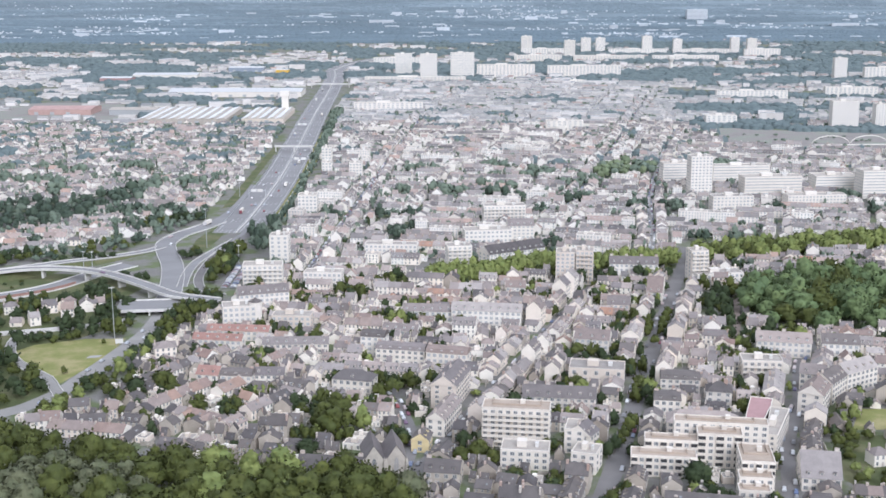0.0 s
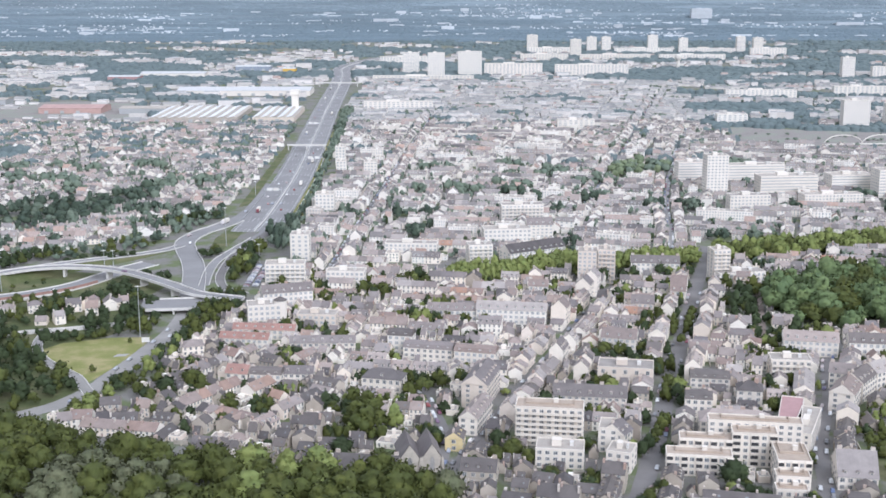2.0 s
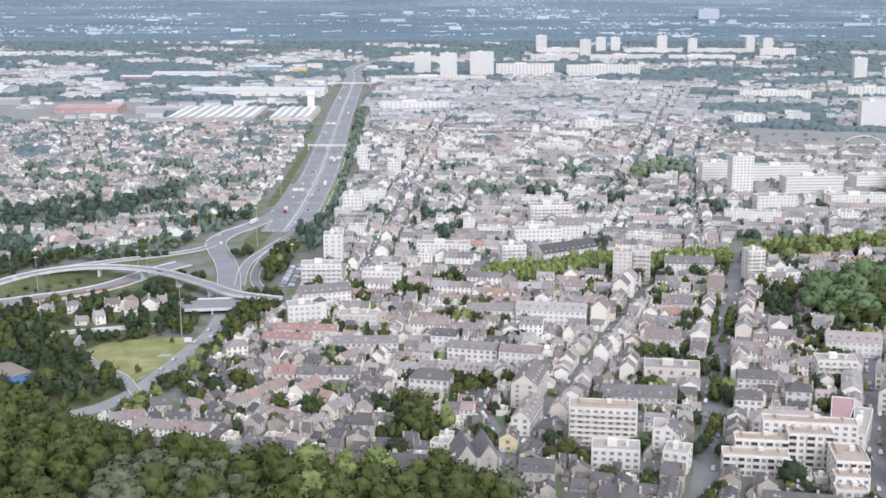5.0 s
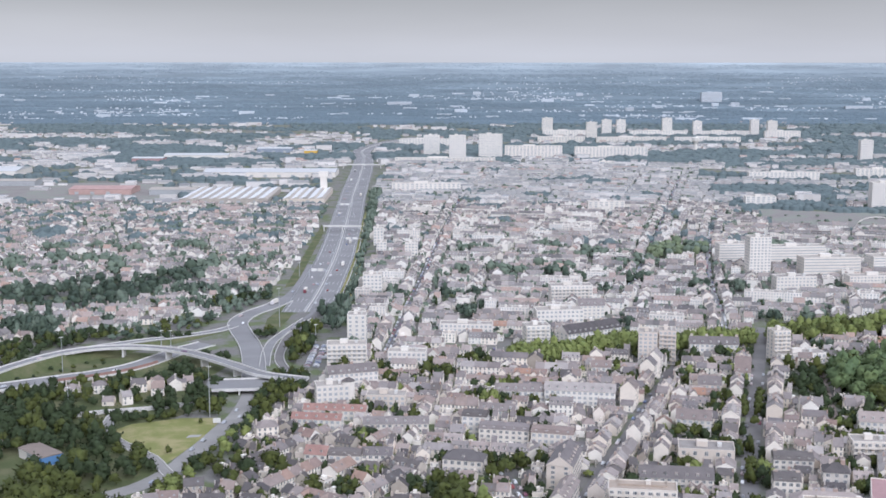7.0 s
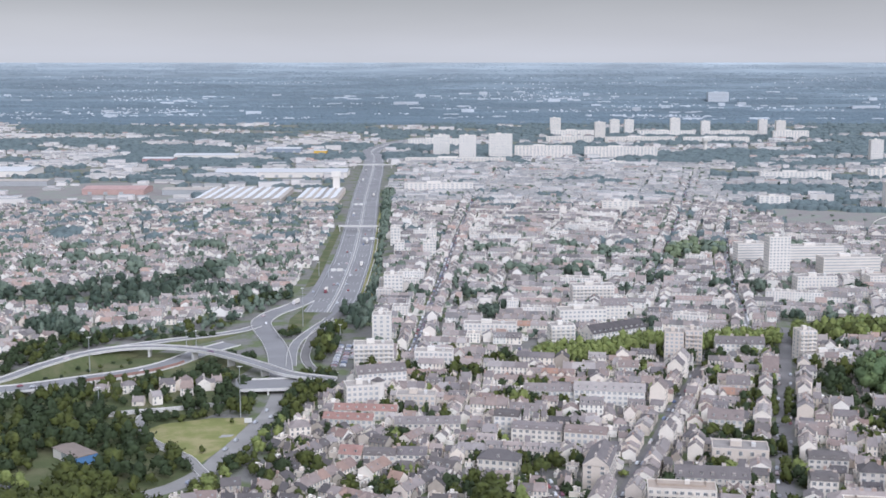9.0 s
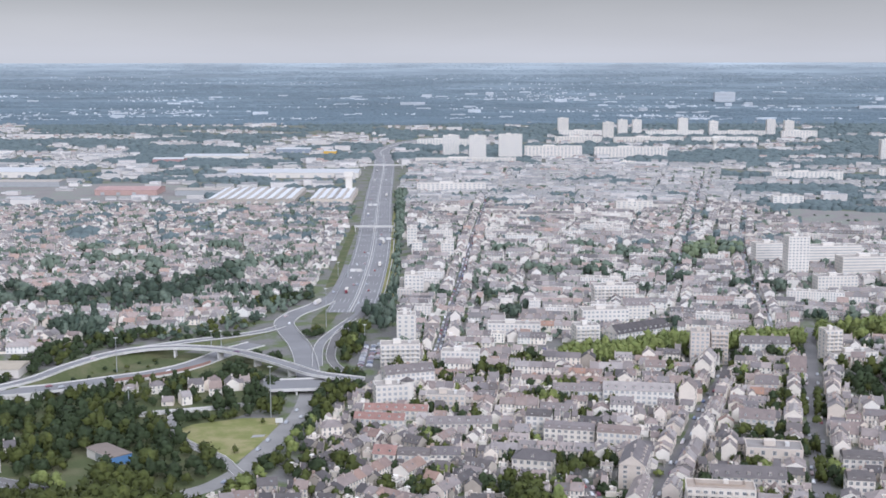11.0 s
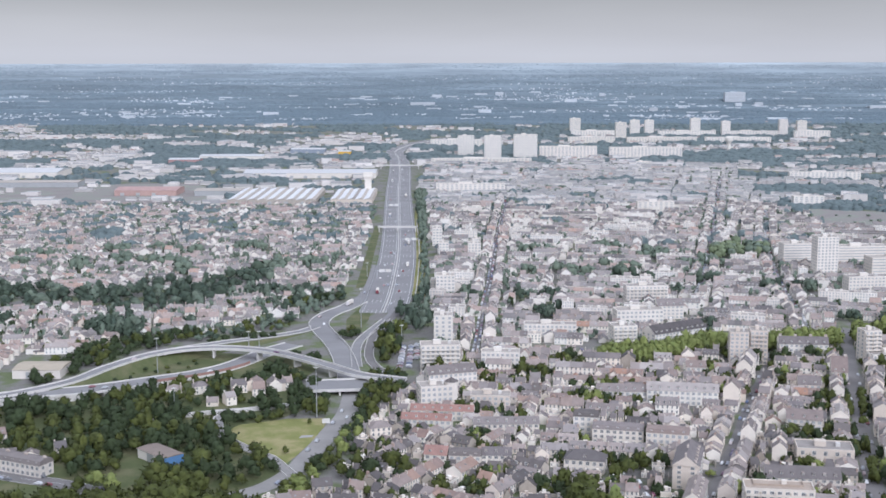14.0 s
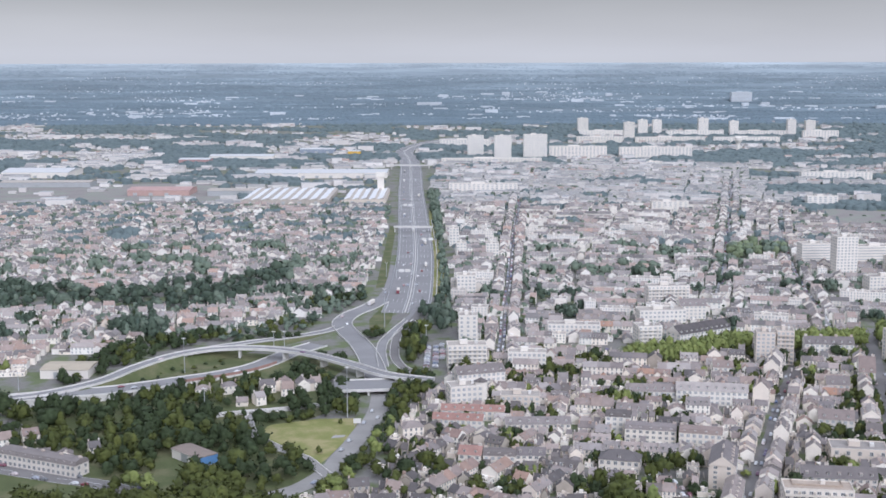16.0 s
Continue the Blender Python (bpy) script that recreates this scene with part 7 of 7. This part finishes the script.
def gantry(x0, x1, y):
    ob = tagged(new("sign_gantry"), "steel gantry with pale signs over the carriageway", "gantry")
    for x in (x0, x1):
        gq = Geo()
        gq.box(x - 0.3, x + 0.3, y - 0.3, y + 0.3, 0, 7.5)
        part("post", gq, M_STEEL, ob)
    gq = Geo()
    gq.box(x0, x1, y - 0.4, y + 0.4, 7.0, 7.8)
    part("beam", gq, M_STEEL, ob)
    for q in (0.3, 0.68):
        x = x0 + (x1 - x0) * q
        gq = Geo()
        gq.box(x - 2.6, x + 2.6, y - 0.65, y - 0.45, 6.2, 9.0)
        part("sign_panel", gq, M_FRAME, ob, "plain pale sign panel")


gantry(-186, -170, 1173)
gantry(-170, -150, 1380)
gantry(-202, -184, 1700)
gq = Geo()
gq.box(-2.2, 2.2, -0.1, 0.1, 1.6, 4.4)
sgn = tagged(new("road_sign"), "large white road sign on two posts in the meadow", "sign")
sgn.matrix_basis = pose(-188, 692, 0, 0, 0, 10)
part("panel", gq, M_FRAME, sgn)
for u in (-1.6, 1.6):
    gq = Geo()
    gq.box(u - 0.08, u + 0.08, 0.1, 0.26, 0, 4.2)
    part("post", gq, M_STEEL, sgn)

# white arched footbridge by the rail yard
sheet("rail_yard", [(350, 1513), (456, 1500), (640, 1490), (640, 1640), (470, 1677), (372, 1722)], M_YARD, 0.05, "grey-brown gravel of the rail yard", "ground")
arch = tagged(new("arched_footbridge"), "slender white double-arched footbridge over the tracks", "bridge")
arch.matrix_basis = pose(497, 1512, 0, 0, 0, 4)
for k in range(2):
    pts = [(-24 + 48 * k + 24 * math.cos(math.pi * (1 - i / 16)), 0, 4 + 11 * math.sin(math.pi * i / 16)) for i in range(17)]
    gq = Geo()
    gq.solid([(u, v, w + dz) for u, _, w in pts for v, dz in ((-0.5, -0.5), (0.5, -0.5), (0.5, 0.5), (-0.5, 0.5))],
             [(4 * i + q, 4 * i + (q + 1) % 4, 4 * i + 4 + (q + 1) % 4, 4 * i + 4 + q) for i in range(16) for q in range(4)])
    part("arch", gq, M_WHITE, arch)
gq = Geo()
gq.box(-48, 48, -1.5, 1.5, 3.4, 4.2)
part("deck", gq, M_WHITE, arch)

# ---- vehicles ----
CAR_BODY, CAR_TOP, WHEEL, VAN_BODY, TRUCK_BOX, TRUCK_CAB = Geo(), Geo(), Geo(), Geo(), Geo(), Geo()
CAR_BODY.solid([(-0.88, -2.1, 0.3), (0.88, -2.1, 0.3), (0.88, 2.1, 0.3), (-0.88, 2.1, 0.3), (-0.9, -2.1, 0.75), (0.9, -2.1, 0.75), (0.9, 2.1, 0.85), (-0.9, 2.1, 0.85), (-0.62, -0.9, 1.45), (0.62, -0.9, 1.45), (0.62, 1.2, 1.48), (-0.62, 1.2, 1.48), (-0.85, -1.5, 0.92), (0.85, -1.5, 0.92), (0.85, 1.9, 0.95), (-0.85, 1.9, 0.95)],
               [(0, 1, 5, 4), (1, 2, 6, 5), (2, 3, 7, 6), (3, 0, 4, 7), (4, 5, 13, 12), (5, 6, 14, 13), (6, 7, 15, 14), (7, 4, 12, 15), (8, 9, 10, 11), (12, 13, 9, 8), (13, 14, 10, 9), (14, 15, 11, 10), (15, 12, 8, 11)])
CAR_TOP.solid([(-0.80, -1.38, 0.98), (0.80, -1.38, 0.98), (0.80, 1.8, 1.0), (-0.80, 1.8, 1.0), (-0.66, -0.95, 1.40), (0.66, -0.95, 1.40), (0.66, 1.27, 1.42), (-0.66, 1.27, 1.42)], [(0, 1, 5, 4), (1, 2, 6, 5), (2, 3, 7, 6), (3, 0, 4, 7)])
for i in range(10):
    a, b = 2 * math.pi * i / 10, 2 * math.pi * (i + 1) / 10
    p = [(u, 0.32 * math.cos(q), 0.32 + 0.32 * math.sin(q)) for u in (-0.1, 0.1) for q in (a, b)]
    WHEEL.face((p[0], p[1], p[3], p[2]))
    WHEEL.face(((-0.1, 0, 0.32), p[0], p[1]))
    WHEEL.face(((0.1, 0, 0.32), p[3], p[2]))
TRUCK_BOX.box(-1.25, 1.25, -5.5, 4.0, 0.9, 3.9)
TRUCK_CAB.box(-1.2, 1.2, 4.2, 6.4, 0.6, 3.2)
BODY_M, TOP_M, WHEEL_M = CAR_BODY.mesh("body", [M_CAR]), CAR_TOP.mesh("car_cabin", [M_GLASS]), WHEEL.mesh("wheel", [M_RUBBER])
BOX_M, CAB_M = TRUCK_BOX.mesh("cargo_box", [M_WHITE]), TRUCK_CAB.mesh("cab", [M_CAR])
car_master = tagged(new("car"), "small passenger car on the asphalt road", "car", "cars on the roads")
part("body", BODY_M, None, car_master)
part("car_cabin", TOP_M, None, car_master, "dark glazed car cabin")
for u in (-0.82, 0.82):
    for v in (-1.3, 1.3):
        part("wheel", WHEEL_M, None, car_master, "", pose(u, v, 0))
truck_master = tagged(new("truck"), "white box lorry on the motorway", "truck", "lorries on the motorway")
part("cargo_box", BOX_M, None, truck_master)
part("cab", CAB_M, None, truck_master)
for u in (-1.05, 1.05):
    for v in (-4.0, -2.8, 5.2):
        part("wheel", WHEEL_M, None, truck_master, "", pose(u, v, 0) @ Matrix.Diagonal((1.5, 1.5, 1.5, 1)))
cars = random.Random(5)
first = {}


def vehicle(master, line, k, off, z, back=False):
    k = min(k, len(line) - 2)
    a, b = line[k], line[k + 1]
    f = cars.random()
    n = sides(line)[k]
    p = a[:2] + (b - a)[:2] * f + n * off
    m = pose(p[0], p[1], z + (a[2] if len(a) > 2 else 0), 0, 0, math.degrees(math.atan2(b[1] - a[1], b[0] - a[0])) - 90 + (180 if back else 0))
    if master.name not in first:
        first[master.name] = True
        master.matrix_basis = m
    else:
        copy_thing(master, m)


for k in range(34):
    s = cars.choice((-1, 1))
    vehicle(car_master, mline, int(cars.random() ** 1.3 * (len(mline) - 20)), s * cars.choice((4.1, 7.8, 11.5)), 0.13, s < 0)
for k in (4, 11, 19, 30, 41, 52, 60):
    s = 1 if k % 2 else -1
    vehicle(truck_master, mline, k, s * 11.5, 0.13, s < 0)
for L, n, w, z in ((L_slip, 5, 4, 0.19), (L_south, 7, 2.8, 0.22), (L_via, 4, 2, 0.07), (L_low, 6, 3, 0.07)):
    for k in range(n):
        vehicle(car_master, L, cars.randrange(len(L) - 2), cars.choice((-w, w)), z)
vehicle(truck_master, L_slip, 24, 2.5, 0.19)
for L, w, lo, hi, p in ((L_s1, 1.4, 0, 40, 0.4), (L_s2, 2.4, 4, 30, 0.6), (L_ave, 3.6, 2, 46, 0.3)):
    for k in range(lo, min(hi, len(L) - 2)):
        for s in (-1, 1):
            if cars.random() < p:
                vehicle(car_master, L, k, s * w, 0.12, s < 0)
for k in range(3, len(L_river) - 3):
    if cars.random() < 0.75:
        vehicle(car_master, L_river, k, cars.choice((-4.6, 4.6, 4.6)), 0.17)
for k in range(10):
    px, py = -140 + cars.uniform(-1, 1), 850 + 5 * k
    copy_thing(car_master, pose(px, py, 0.02, 0, 0, 80))

# cars parked along the other streets
PARKED = Geo()
PARKED.merge(CAR_BODY)
PARKED.merge(CAR_TOP)
PARKED.m = [0] * len(CAR_BODY.m) + [1] * len(CAR_TOP.m)
rows_of_cars = []
for L, w in ((L_s3, 1.6), (L_s4, 1.6), (L_s5, 1.6), (L_sq, 1.6)):
    n = sides(L)
    for k in range(1, len(L) - 2):
        for s in (-1, 1):
            if cars.random() < 0.75:
                p = L[k][:2] + n[k] * s * w + (L[k + 1] - L[k])[:2] * cars.random()
                d = L[k + 1] - L[k]
                rows_of_cars.append((0, p[0], p[1], 0.12, math.atan2(d[1], d[0]) - math.pi / 2, 1, 1, 1))
for _ in range(2600):
    x, y = cars.uniform(-200, 330), cars.uniform(480, 1050)
    if plan_at(x, y) == 0 and all(plan_at(x + u, y + v) == 0 for u, v in ((-3, 0), (3, 0), (0, 3), (0, -3))) and len(rows_of_cars) < 700:
        rows_of_cars.append((0, x, y, 0.02, cars.choice((0.1, 1.6, 1.8, 0.25)), 1, 1, 1))
for k in range(22):
    for x in (-150.5, -144.5):
        if cars.random() < 0.85:
            rows_of_cars.append((0, x + cars.uniform(-0.3, 0.3), 826 + 3.0 * k, 0.02, 1.45 + cars.uniform(-0.05, 0.05), 1, 1, 1))
scatter("parked_cars", [PARKED.arrays()], rows_of_cars, [M_CAR, M_GLASS], "cars parked along the narrow town streets", "cars")

# low walls between the gardens
slab = Geo()
slab.box(-0.5, 0.5, -0.15, 0.15, 0, 1.0)
plots = []
for _ in range(5200):
    x, y = cars.uniform(-205, 330), cars.uniform(500, 960)
    if near_in(x, y) and in_view(x, y) and len(plots) < 900:
        a = radians(cars.choice((-8, -12, 82, 78)))
        n = cars.uniform(5, 13)
        if all(plan_at(x + f * n * math.cos(a), y + f * n * math.sin(a)) == 0 for f in (-0.5, 0, 0.5)):
            plots.append((0, x, y, 0, a, n, 1.2, cars.uniform(1.4, 2.2)))
scatter("garden_walls", [slab.arrays()], plots, [M_STONE], "pale stone walls between town gardens", "walls")

# salmon-coloured site hoarding along the lower road
hoard = [q for q in L_low if -316 < q[0] < -262]
tagged(part("hoarding", ribbon(hoard, 8.45, 8.65, 2.5, 2.44), M_SALMON), "salmon-red site hoarding along the lower road", "fence")

# meadow path and gravel patch
sheet("gravel_patch", [(-201, 668), (-194, 670), (-193, 674), (-200, 673)], M_PAVE, 0.14, "pale gravel patch in the meadow", "ground")
